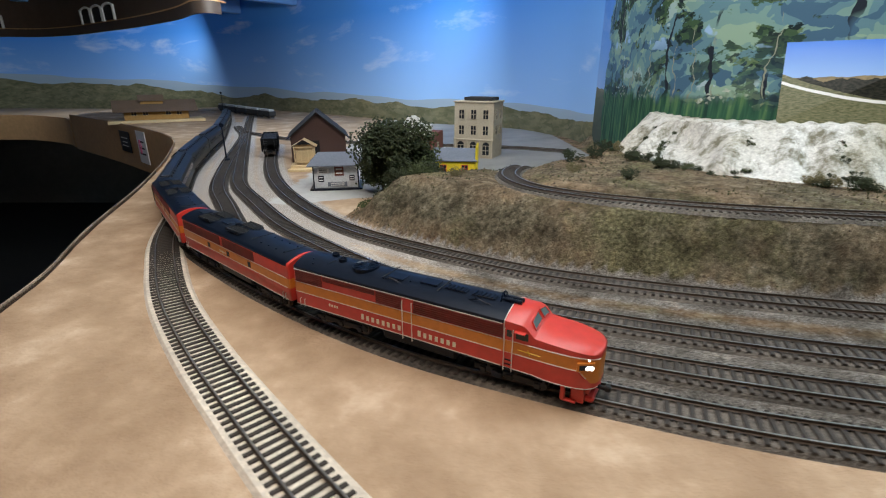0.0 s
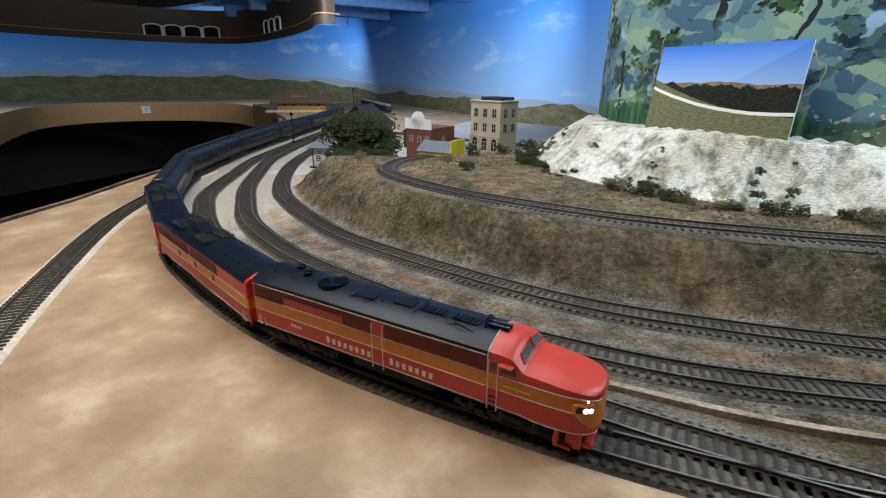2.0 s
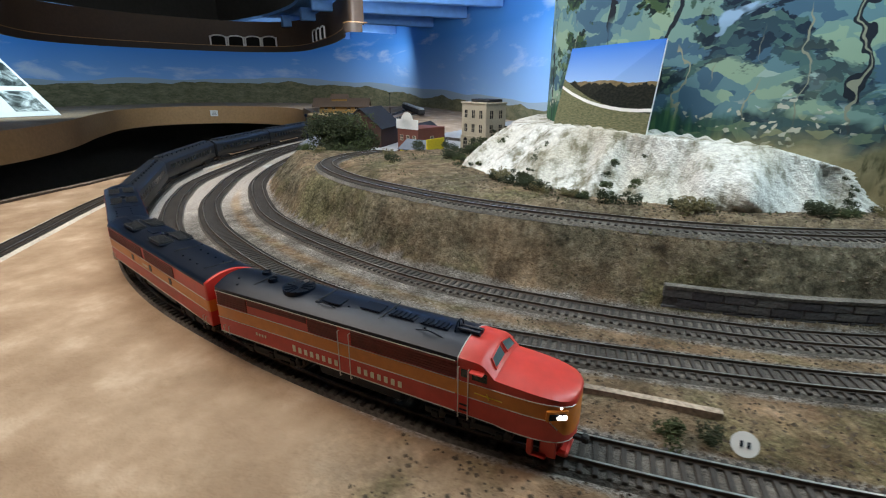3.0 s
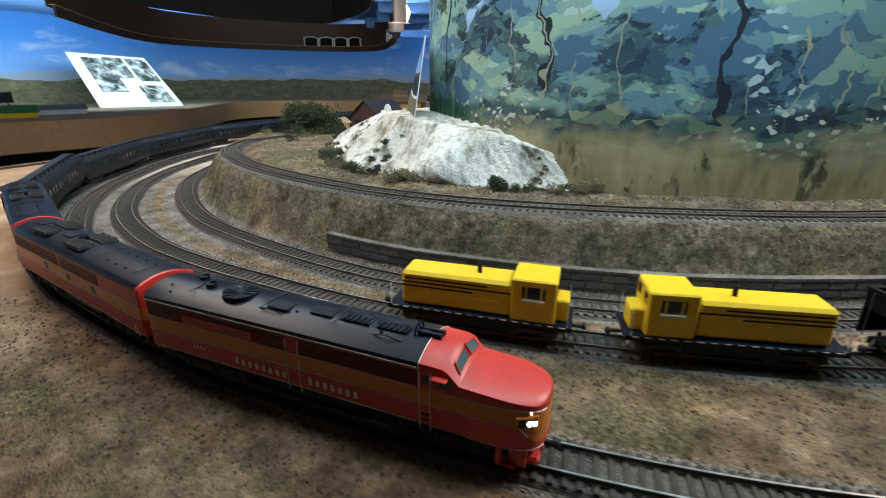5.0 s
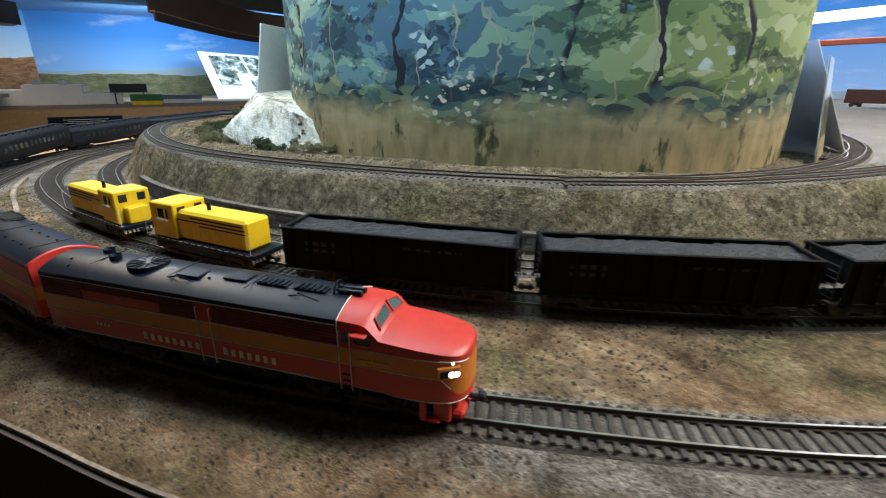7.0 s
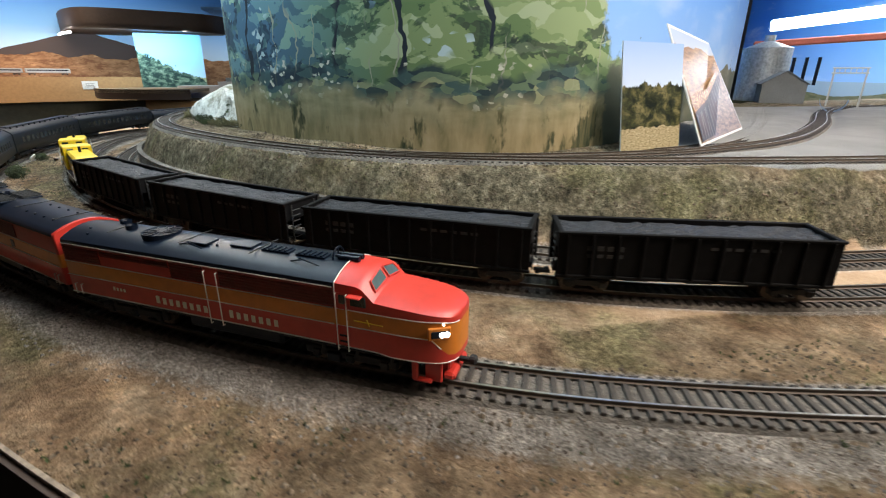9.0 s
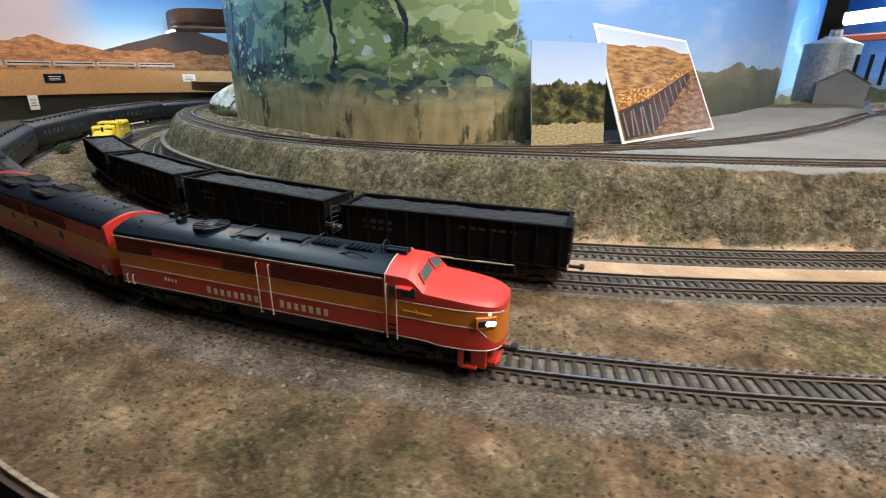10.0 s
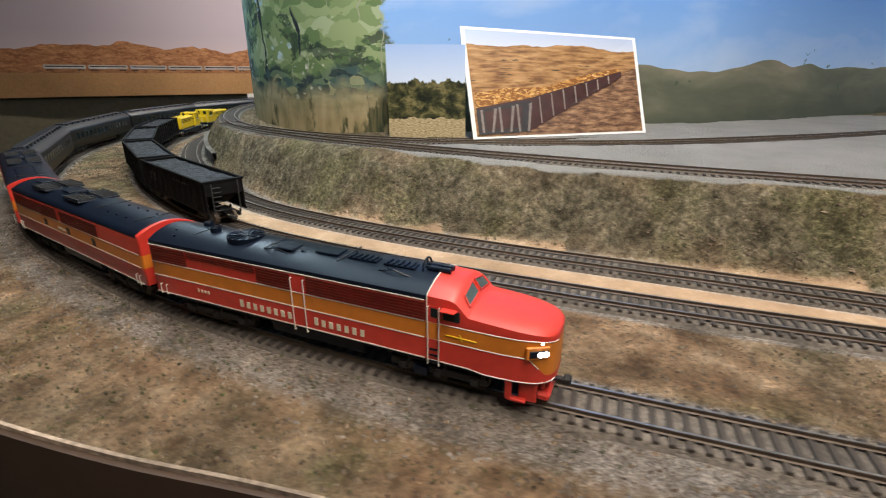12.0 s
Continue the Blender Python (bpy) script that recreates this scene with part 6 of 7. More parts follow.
def photo_paint(name, kind):
    p = Paint(name, 0.35)
    if kind == "meadow":
        col = p.ramp(p.v, [(0.45, (0.34, 0.52, 0.80)), (1.0, (0.035, 0.18, 0.66))])
        ridge = p.math("ADD", 0.50, p.math("MULTIPLY", p.noise(3, 1, 0.05, 4), 0.16))
        col = p.mix(p.math("LESS_THAN", p.v, ridge), col, p.ramp(p.noise(20), [(0.35, (0.16, 0.12, 0.06)), (0.65, (0.28, 0.21, 0.11))]))
        wood = p.math("ADD", 0.42, p.math("MULTIPLY", p.noise(9, 1, 0.1, 5, 0.6, 0, 3), 0.24))
        col = p.mix(p.math("LESS_THAN", p.v, wood), col, p.ramp(p.noise(40, 1, 1, 5), [(0.40, (0.006, 0.008, 0.006)), (0.65, (0.035, 0.034, 0.024))]))
        road = p.math("ADD", p.math("MULTIPLY", p.math("POWER", p.math("SUBTRACT", p.u, 0.80), 2.0), 0.36), p.math("ADD", 0.265, p.math("MULTIPLY", p.noise(6, 1, 0.1), 0.02)))
        col = p.mix(p.math("LESS_THAN", p.v, p.math("ADD", road, p.math("MULTIPLY", p.math("SUBTRACT", 0.75, p.u), 0.14))), col, p.ramp(p.noise(30, 1, 2.5, 5), [(0.35, (0.085, 0.095, 0.045)), (0.65, (0.22, 0.21, 0.12))]))
        col = p.mix(p.math("LESS_THAN", p.math("ABSOLUTE", p.math("SUBTRACT", p.v, road)), 0.018), col, (0.80, 0.80, 0.78))
    elif kind == "scrub":
        col = p.ramp(p.v, [(0.5, (0.55, 0.62, 0.74)), (1.0, (0.30, 0.42, 0.68))])
        wood = p.math("ADD", 0.42, p.math("MULTIPLY", p.noise(4.5, 1, 0.1, 6, 0.7), 0.40))
        col = p.mix(p.math("LESS_THAN", p.v, wood), col, p.ramp(p.noise(5, 1, 1.6, 7, 0.72, 0.4), [(0.40, (0.010, 0.013, 0.009)), (0.5, (0.045, 0.047, 0.020)), (0.62, (0.17, 0.145, 0.065))]))
        col = p.mix(p.math("LESS_THAN", p.v, p.math("ADD", 0.14, p.math("MULTIPLY", p.noise(5, 1, 0.3), 0.16))), col, p.ramp(p.noise(26, 1, 3, 5), [(0.3, (0.17, 0.13, 0.06)), (0.6, (0.42, 0.34, 0.20)), (0.75, (0.62, 0.55, 0.42))]))
    elif kind == "valley":
        col = p.ramp(p.v, [(0.82, (0.46, 0.50, 0.58)), (1.0, (0.34, 0.42, 0.60))])
        ridge = p.math("ADD", 0.74, p.math("MULTIPLY", p.noise(2.6, 1, 0.05, 4), 0.24))
        col = p.mix(p.math("LESS_THAN", p.v, ridge), col, p.ramp(p.noise(9, 1, 3, 5), [(0.35, (0.13, 0.062, 0.028)), (0.52, (0.30, 0.165, 0.070)), (0.70, (0.44, 0.27, 0.125))]))
        col = p.mix(p.math("MULTIPLY", p.step(p.noise(7, 1, 5, 4, 0.6, 0, 5), 0.62, 0.66), p.math("LESS_THAN", p.v, 0.78)), col, (0.035, 0.030, 0.020))
        col = p.mix(p.math("LESS_THAN", p.v, p.math("SUBTRACT", p.math("MULTIPLY", p.u, 0.80), 0.10)), col, p.ramp(p.noise(13, 1, 2.2, 6, 0.7), [(0.38, (0.060, 0.032, 0.022)), (0.5, (0.16, 0.088, 0.050)), (0.66, (0.34, 0.21, 0.12))]))
    elif kind == "load":
        col = p.ramp(p.dabs(60, 1, 1.3), [(0.0, (0.20, 0.085, 0.025)), (0.5, (0.42, 0.22, 0.065)), (0.85, (0.56, 0.34, 0.13))], True)
    elif kind == "grey":
        col = p.ramp(p.noise(7, 1, 1, 6, 0.65, 0.6), [(0.40, (0.03, 0.035, 0.03)), (0.52, (0.20, 0.22, 0.20)), (0.62, (0.62, 0.64, 0.60))])
    return p.done(col)


FULL = ((0, 0), (1, 0), (1, 1), (0, 1))
t1, patch = card("photograph", [(0.437, 0.640, 0.113), (0.570, 0.530, 0.113), (0.576, 0.545, 0.212), (0.447, 0.668, 0.212)], "print of blue sky over a meadow, standing on the cliff")
patch("print", FULL, photo_paint("meadow_print", "meadow"), 0.0004)
t2, patch = card("photograph", [(1.122, 1.000, 0.056), (1.094, 1.092, 0.056), (1.082, 1.086, 0.166), (1.112, 0.993, 0.166)], "small print of dark scrub, leaning on the painted woods")
patch("print", FULL, photo_paint("scrub_print", "scrub"), 0.0004)
t3, patch = card("photograph", [(1.112, 1.108, 0.058), (0.955, 1.310, 0.058), (0.885, 1.280, 0.182), (1.066, 1.073, 0.188)], "white-bordered print of a loaded train in a dry valley")
patch("print", ((0.02, 0.02), (0.98, 0.02), (0.98, 0.975), (0.02, 0.975)), photo_paint("valley_print", "valley"), 0.0004)
patch("print_load", ((0.03, 0.26), (0.33, 0.33), (0.88, 0.62), (0.86, 0.66), (0.60, 0.56), (0.42, 0.46), (0.20, 0.45), (0.03, 0.40)), photo_paint("load_print", "load"), 0.0008)
PRINT_BAR = material("printed_strut", (0.24, 0.20, 0.18), 0.4)
RUST = material("printed_wagon", (0.055, 0.020, 0.017), 0.4, vary=0.2, scale=300)
patch("print_wagon", ((0.03, 0.03), (0.30, 0.05), (0.88, 0.57), (0.88, 0.63), (0.33, 0.36), (0.03, 0.27)), RUST, 0.0011)
patch("print_wagon", ((0.03, 0.03), (0.30, 0.05), (0.33, 0.34), (0.03, 0.25)), material("printed_shadow", (0.030, 0.028, 0.030), 0.4), 0.0013)
for k in range(6):
    u = 0.05 + k * 0.048
    patch("print_strut", ((u, 0.05), (u + 0.012, 0.05), (u + (0.04 if k % 2 else 0.012), 0.25 + k * 0.012), (u + (0.025 if k % 2 else 0.0), 0.25 + k * 0.012)), PRINT_BAR, 0.0016)
for k in range(7):
    u = 0.37 + k * 0.07
    patch("print_strut", ((u, 0.12 + k * 0.062), (u + 0.008, 0.125 + k * 0.062), (u + 0.008, 0.37 + k * 0.034), (u, 0.365 + k * 0.034)), PRINT_BAR, 0.0016)
t4, patch = card("display_board", [(-3.12, 1.00, -0.043), (-3.02, 1.52, -0.043), (-3.34, 1.40, 0.30), (-3.44, 0.93, 0.33)], "white display board with four grey photographs, leaning on the backdrop", thick=0.01)
GREY_PRINT = photo_paint("grey_print", "grey")
for u0, v0, u1, v1 in ((0.14, 0.28, 0.46, 0.92), (0.42, 0.55, 0.66, 0.95), (0.70, 0.50, 0.97, 0.95), (0.62, 0.08, 0.93, 0.42)):
    patch("print", ((u0, v0), (u1, v0), (u1, v1), (u0, v1)), GREY_PRINT, 0.002)


# ---- loose stones and turf ----
def scatter(name, spots, make, mat, label, category):
    verts, faces = [], []
    for x, y, z, size, r in spots:
        make(verts, faces, Vector((x, y, z)), size, r)
    me = bpy.data.meshes.new(name)
    me.from_pydata(verts, [], faces)
    me.materials.append(mat)
    return tagged(new(name, me), label, category, kind="stuff")


def pebble(verts, faces, p, s, r):
    n = len(verts)
    for d in ((1, 0, 0), (-1, 0, 0), (0, 1, 0), (0, -1, 0), (0, 0, 0.8), (0, 0, -0.6)):
        verts.append(tuple(p + Vector(d) * s * r.uniform(0.6, 1.3)))
    faces += [(n + a, n + b, n + c) for a, b, c in ((0, 2, 4), (2, 1, 4), (1, 3, 4), (3, 0, 4), (2, 0, 5), (1, 2, 5), (3, 1, 5), (0, 3, 5))]


def blade(verts, faces, p, s, r):
    for _ in range(4):
        n = len(verts)
        a = r.uniform(0, 6.283)
        w = Vector((math.cos(a), math.sin(a), 0)) * s * 0.28
        lean = Vector((r.uniform(-1, 1), r.uniform(-1, 1), 0)) * s * 0.7
        verts += [tuple(p + w), tuple(p - w), tuple(p + lean + Vector((0, 0, s * r.uniform(0.5, 1.2))))]
        faces.append((n, n + 1, n + 2))


def spots(count, seed, where, size):
    r = random.Random(seed)
    nr = np.random.RandomState(seed)
    X, Y = nr.uniform(-0.6, 1.6, count * 8), nr.uniform(0.0, 1.9, count * 8)
    ok = where(X, Y) & inside(LAND, X, Y)
    X, Y = X[ok][:count], Y[ok][:count]
    Z = ground_z(X.reshape(1, -1), Y.reshape(1, -1))[0]
    return [(x, y, z, r.uniform(*size), r) for x, y, z in zip(X, Y, Z)]


def dirt_side(X, Y):
    return (near_tracks(X, Y) > 0.0165) & (X + 0.12 * sway(X, Y, 8) * 0.3 > 0.52) & ((rise(X, Y) < 0.05) | (Y < 0.9)) & ((rise(X, Y) > 0.002) | (X < 1.24) | (X > 1.40))


def on_slope(X, Y):
    h = rise(X, Y)
    return (near_tracks(X, Y) > 0.0165) & (h > 0.004) & (far_from([tuple(q) for q in BACKDROP.p[::10]], X, Y, False) > 0.012) & ((h < 0.058) | (Y < 0.95)) & (X > -0.2) & (Y < 1.9) & ~inside([tuple(q) for q in BACKDROP.p[::10]], X, Y)


def by_main(X, Y):
    d = far_from([tuple(q) for q in LINE_MAIN.p[::8]], X, Y, False)
    return (d > 0.0165) & (d < 0.055) & (X > 1.0) & ~inside([tuple(q) for q in LINE_MAIN.p[::8]] + [(1.0, 2.9)], X, Y)


STONE_PALE = material("pale_gravel", (0.27, 0.235, 0.205), 0.95, vary=0.3, scale=300)
STONE_BROWN = material("brown_gravel", (0.20, 0.145, 0.095), 0.95, vary=0.3, scale=300)
scatter("loose_gravel", spots(16000, 1, by_main, (0.0005, 0.0013)), pebble, STONE_PALE, "grey gravel strewn beside the main line", "gravel")
scatter("loose_dirt", spots(15000, 2, dirt_side, (0.0005, 0.0019)), pebble, STONE_BROWN, "brown grit strewn over the ground", "gravel")
scatter("slope_rubble", spots(6000, 3, lambda X, Y: on_slope(X, Y) & (sway(X * 0.5, Y * 0.5, 23) > -0.2), (0.0006, 0.0022)), pebble, STONE_BROWN, "brown rubble on the embankment", "gravel")
scatter("slope_turf", spots(4500, 4, lambda X, Y: on_slope(X, Y) & (sway(X * 0.5, Y * 0.5, 21) > 0.0), (0.0010, 0.0030)), blade, LEAF_DRY, "dry straw turf on the embankment", "grass")
scatter("slope_grass", spots(2600, 5, lambda X, Y: on_slope(X, Y) & (sway(X * 0.4, Y * 0.4, 22) > 0.9), (0.0010, 0.0032)), blade, LEAF_GREEN, "dull green turf on the embankment", "grass")
STONE_DARK = material("dark_cinder", (0.085, 0.056, 0.036), 0.95, vary=0.3, scale=300)
scatter("loose_cinder", spots(9000, 7, dirt_side, (0.0004, 0.0012)), pebble, STONE_DARK, "dark cinders strewn over the ground", "gravel")
scatter("ground_turf", spots(11000, 6, lambda X, Y: dirt_side(X, Y) & (sway(X * 0.35, Y * 0.35, 11) > 0.5), (0.0008, 0.0022)), blade, LEAF_GREEN, "dull green turf patches", "grass")


# ---- second train ----
def switcher():
    """Small yellow hood diesel, cab towards +x."""
    t = thing("yellow_switcher", "bright yellow diesel switcher with black stripes and black frame", "locomotive", "yellow switchers")
    L = 0.126
    bm = fresh()
    box(bm, L / 2, 0, 0.0125, L, 0.0325, 0.0036, 0.0004)
    box(bm, L / 2, 0, 0.0095, L * 0.5, 0.026, 0.006, 0.001)
    for side in (-1, 1):
        box(bm, L / 2, side * 0.0150, 0.0085, L * 0.42, 0.002, 0.0070, 0.0004)
    part("frame", bm, BLACK, t)
    for side in (-1, 1):
        for k in range(16):
            bm = fresh()
            box(bm, 0.006 + k * 0.0076, side * 0.0164, 0.0136, 0.0040, 0.0005, 0.0006)
            part("sill_mark", bm, SILVER, t)
    bm = fresh()
    box(bm, 0.0475, 0, 0.0265, 0.077, 0.0252, 0.0245, 0.0022)
    part("hood", bm, YELLOW, t)
    bm = fresh()
    box(bm, 0.1005, 0, 0.0300, 0.0290, 0.0310, 0.0315, 0.0010)
    for v in bm.verts:
        if v.co.z > 0.043 and abs(v.co.y) > 0.010:
            v.co.z -= 0.0022
    part("cab", bm, YELLOW, t)
    for side in (-1, 1):
        for z, x0, x1 in ((0.0340, 0.012, 0.070), (0.0312, 0.010, 0.086), (0.0284, 0.010, 0.060)):
            bm = fresh()
            box(bm, (x0 + x1) / 2, side * 0.01265, z, x1 - x0, 0.0004, 0.0011)
            part("stripe", bm, BLACK, t)
        for k in range(6):
            bm = fresh()
            box(bm, 0.020 + k * 0.011, side * 0.01265, 0.0205, 0.0075, 0.0006, 0.0085, 0.0002)
            part("hood_door", bm, YELLOW, t)
        bm = fresh()
        box(bm, 0.1005, side * 0.0155, 0.0350, 0.0150, 0.0006, 0.0080, 0.0002)
        win = part("cab_window", bm, GLASS, t)
        for dx in (-0.0048, 0.0048):
            bm = fresh()
            box(bm, 0.1005 + dx, side * 0.0160, 0.0350, 0.0012, 0.0006, 0.0078)
            part("mullion", bm, YELLOW, win)
        bm = fresh()
        box(bm, 0.1005, side * 0.0164, 0.0298, 0.0140, 0.0016, 0.0010)
        part("arm_rest", bm, SILVER, t)
        for x in (0.003, 0.123):
            bm = fresh()
            for k in range(4):
                box(bm, x, side * (0.004 + k * 0.0035), 0.0100, 0.0010, 0.0016, 0.0060, 0, Matrix())
            part("warning_stripe", bm, WHITE, t)
            handrail(t, x, side, 0.0145, 0.0300, 0.0155)
    for x in (0.0858, 0.1152):
        for y in (-0.008, 0.008):
            bm = fresh()
            box(bm, x, y, 0.0370, 0.0006, 0.0070, 0.0070, 0.0002)
            part("end_window", bm, GLASS, t)
    bm = fresh()
    box(bm, 0.118, 0, 0.0220, 0.010, 0.018, 0.0150, 0.001)
    part("battery_box", bm, YELLOW, t)
    bm = fresh()
    rod(bm, (0.062, 0, 0.0385), (0.062, 0, 0.0455), 0.0016, 10)
    part("exhaust_stack", bm, BLACK, t)
    for x in (0.026, 0.100):
        truck(t, x, 2, 0.024)
    coupler(t, 0, -1)
    coupler(t, L, 1)
    return t, L


def hopper():
    """Black open coal hopper with sloped ends."""
    t = thing("coal_hopper", "black open hopper car heaped level with coal", "railcar", "coal hoppers")
    L = 0.169
    bm = fresh()
    w, z0, z1 = 0.0172, 0.012, 0.0425
    box(bm, L / 2, 0, z0 + 0.001, L - 0.003, 0.008, 0.003, 0.0004)
    part("centre_sill", bm, HOPPER, t)
    for side in (-1, 1):
        bm = fresh()
        box(bm, L / 2, side * w, (z0 + z1) / 2, L - 0.004, 0.0014, z1 - z0, 0.0003)
        part("side_panel", bm, HOPPER, t)
        bm = fresh()
        box(bm, L / 2, side * (w + 0.0008), z1 - 0.0008, L - 0.003, 0.0026, 0.0018, 0.0004)
        part("top_chord", bm, HOPPER, t)
        bm = fresh()
        box(bm, L / 2, side * (w + 0.0006), z0 + 0.001, L - 0.003, 0.0022, 0.0022, 0.0004)
        part("side_sill", bm, HOPPER, t)
    for x in (0.0035, L - 0.0035):
        bm = fresh()
        box(bm, x, 0, z1 - 0.007, 0.0014, 2 * w, 0.014, 0.0003)
        part("end_panel", bm, HOPPER, t)
        bm = fresh()
        box(bm, x, 0, z1 - 0.0008, 0.003, 2 * w + 0.003, 0.0018, 0.0004)
        part("end_chord", bm, HOPPER, t)
    bm = fresh()
    g = bmesh.ops.create_grid(bm, x_segments=36, y_segments=9, size=0.5)
    r = random.Random(4)
    for v in bm.verts:
        v.co = Vector((L / 2 + v.co.x * (L - 0.008), v.co.y * (2 * w - 0.001), z1 - 0.0032 + r.uniform(-0.0007, 0.0011)))
    part("coal", bm, COAL, t, "dark crushed coal load")
    for x, d in ((0.006, 1), (L - 0.006, -1)):
        bm = fresh()
        vs = [bm.verts.new(p) for p in ((x, -w, z1 - 0.014), (x, w, z1 - 0.014), (x + d * 0.034, w, z0), (x + d * 0.034, -w, z0))]
        f = bm.faces.new(vs)
        bmesh.ops.solidify(bm, geom=[f], thickness=0.001)
        part("slope_sheet", bm, HOPPER, t)
    for side in (-1, 1):
        for k in range(11):
            bm = fresh()
            box(bm, 0.008 + k * (L - 0.016) / 10, side * (w + 0.0014), (z0 + z1) / 2, 0.0018, 0.0018, z1 - z0 - 0.003, 0.0003)
            part("side_post", bm, HOPPER, t)
        bm = fresh()
        for k in range(4):
            box(bm, 0.022 + k * 0.006, side * (w + 0.0009), 0.032, 0.0040, 0.0004, 0.0030)
            box(bm, 0.022 + k * 0.006, side * (w + 0.0009), 0.027, 0.0036, 0.0004, 0.0022)
        part("lettering", bm, GREYINK, t, "faint grey lettering shown as bars")
        bm = fresh()
        for k in range(6):
            box(bm, 0.095 + k * 0.007, side * (w + 0.0009), 0.0345, 0.0045, 0.0004, 0.0018)
        part("lettering", bm, GREYINK, t)
    for x, d in ((0.001, -1), (L - 0.001, 1)):
        bm = fresh()
        for y in (-0.012, 0.012):
            rod(bm, (x, y, z0), (x, y, z1 - 0.002), 0.0005, 5)
        for k in range(6):
            rod(bm, (x, -0.012, z0 + 0.003 + k * 0.0042), (x, -0.004, z0 + 0.003 + k * 0.0042), 0.0004, 5)
        part("end_ladder", bm, GREYINK, t)
    bm = fresh()
    for x in (0.055, 0.094):
        box(bm, x, 0, 0.0100, 0.020, 0.020, 0.0060, 0.002)
    box(bm, L / 2, 0, 0.0120, L - 0.004, 0.006, 0.004)
    part("hopper_doors", bm, HOPPER, t)
    for x in (0.022, L - 0.022):
        truck(t, x, 2, 0.021)
    coupler(t, 0, -1)
    coupler(t, L, 1)
    return t, L


HOPPER = material("black_hopper_paint", (0.006, 0.006, 0.007), 0.7, vary=0.2, gloss=0.12)
GREYINK = material("faded_grey_ink", (0.035, 0.035, 0.037), 0.7, vary=0.2)


def park(ob, length, line, back, flip=False):
    a, b = line.at(back + length * 0.2), line.at(back + length * 0.8)
    d = (b - a) / np.linalg.norm(b - a)
    o = (a + b) / 2 - d * length / 2
    yaw = math.degrees(math.atan2(d[1], d[0]))
    if flip:
        o, yaw = o + d * length, yaw + 180
    return pose(o[0], o[1], float(dip(o[0])), 0, 0, yaw)


# the freight train backs slowly along the second track: object, length, place at 7 s, turned round
BACKING = -0.0195
sw1, sl = switcher()
s = LINE_SECOND.near(0.762, 0.319) - 0.031
FREIGHT = [(sw1, sl, s, False), (copy_thing(sw1, Matrix()), sl, s + sl + 0.030, True)]
hp, hl = hopper()
end = LINE_SECOND.near(1.350, 0.976) + 0.0625
for k in range(4):
    FREIGHT.append((hp if k == 0 else copy_thing(hp, Matrix()), hl, end - hl - k * (hl + 0.009), False))
# a dark car by the engine house
copy_thing(hp, park(hp, hl, LINE_THIRD, 0.09))


# ---- town ----
def wallmat(name, c, **k):
    return material(name, c, 0.85, vary=0.10, scale=120, bump=0.2, **k)


TANWALL = wallmat("tan_stone_wall", (0.50, 0.43, 0.32))
BRICK = wallmat("red_brown_brick", (0.17, 0.055, 0.038))
BARNRED = wallmat("brown_barn_boards", (0.060, 0.027, 0.020))
ROOF_BLACK = wallmat("black_tar_roof", (0.018, 0.018, 0.020))
ROOF_GREY = wallmat("blue_grey_roof", (0.16, 0.18, 0.22))
HUTWALL = wallmat("white_hut_boards", (0.62, 0.64, 0.66))
YELLOWWALL = wallmat("yellow_house_boards", (0.75, 0.56, 0.02))
CREAMWALL = wallmat("cream_timber", (0.66, 0.50, 0.28))
WINDOW = material("dark_window", (0.020, 0.022, 0.026), 0.2, vary=0.05)
DEPOT_Y = wallmat("ochre_depot_boards", (0.36, 0.20, 0.055))
DEPOT_ROOF = wallmat("brown_shingle_roof", (0.13, 0.085, 0.055))


def window(t, x, y, z, w, h, frame_mat, rot=0.0, arch=False):
    """Window on a wall that faces -y before it is turned."""
    m = Matrix.Rotation(rot, 4, "Z") @ Matrix.Translation((x, y, z))
    bm = fresh()
    box(bm, 0, 0, 0, w, 0.0010, h, 0, m)
    if arch:
        rod(bm, m @ Vector((0, -0.0005, h / 2)), m @ Vector((0, 0.0005, h / 2)), w / 2, 16)
    pane = part("window", bm, WINDOW, t)
    bm = fresh()
    for dx in (-w / 2, 0, w / 2):
        box(bm, dx, -0.0006, 0, 0.0009, 0.0012, h, 0, m)
    for dz in (-h / 2, 0, h / 2):
        box(bm, 0, -0.0006, dz, w + 0.0009, 0.0012, 0.0009, 0, m)
    part("frame", bm, frame_mat, pane)


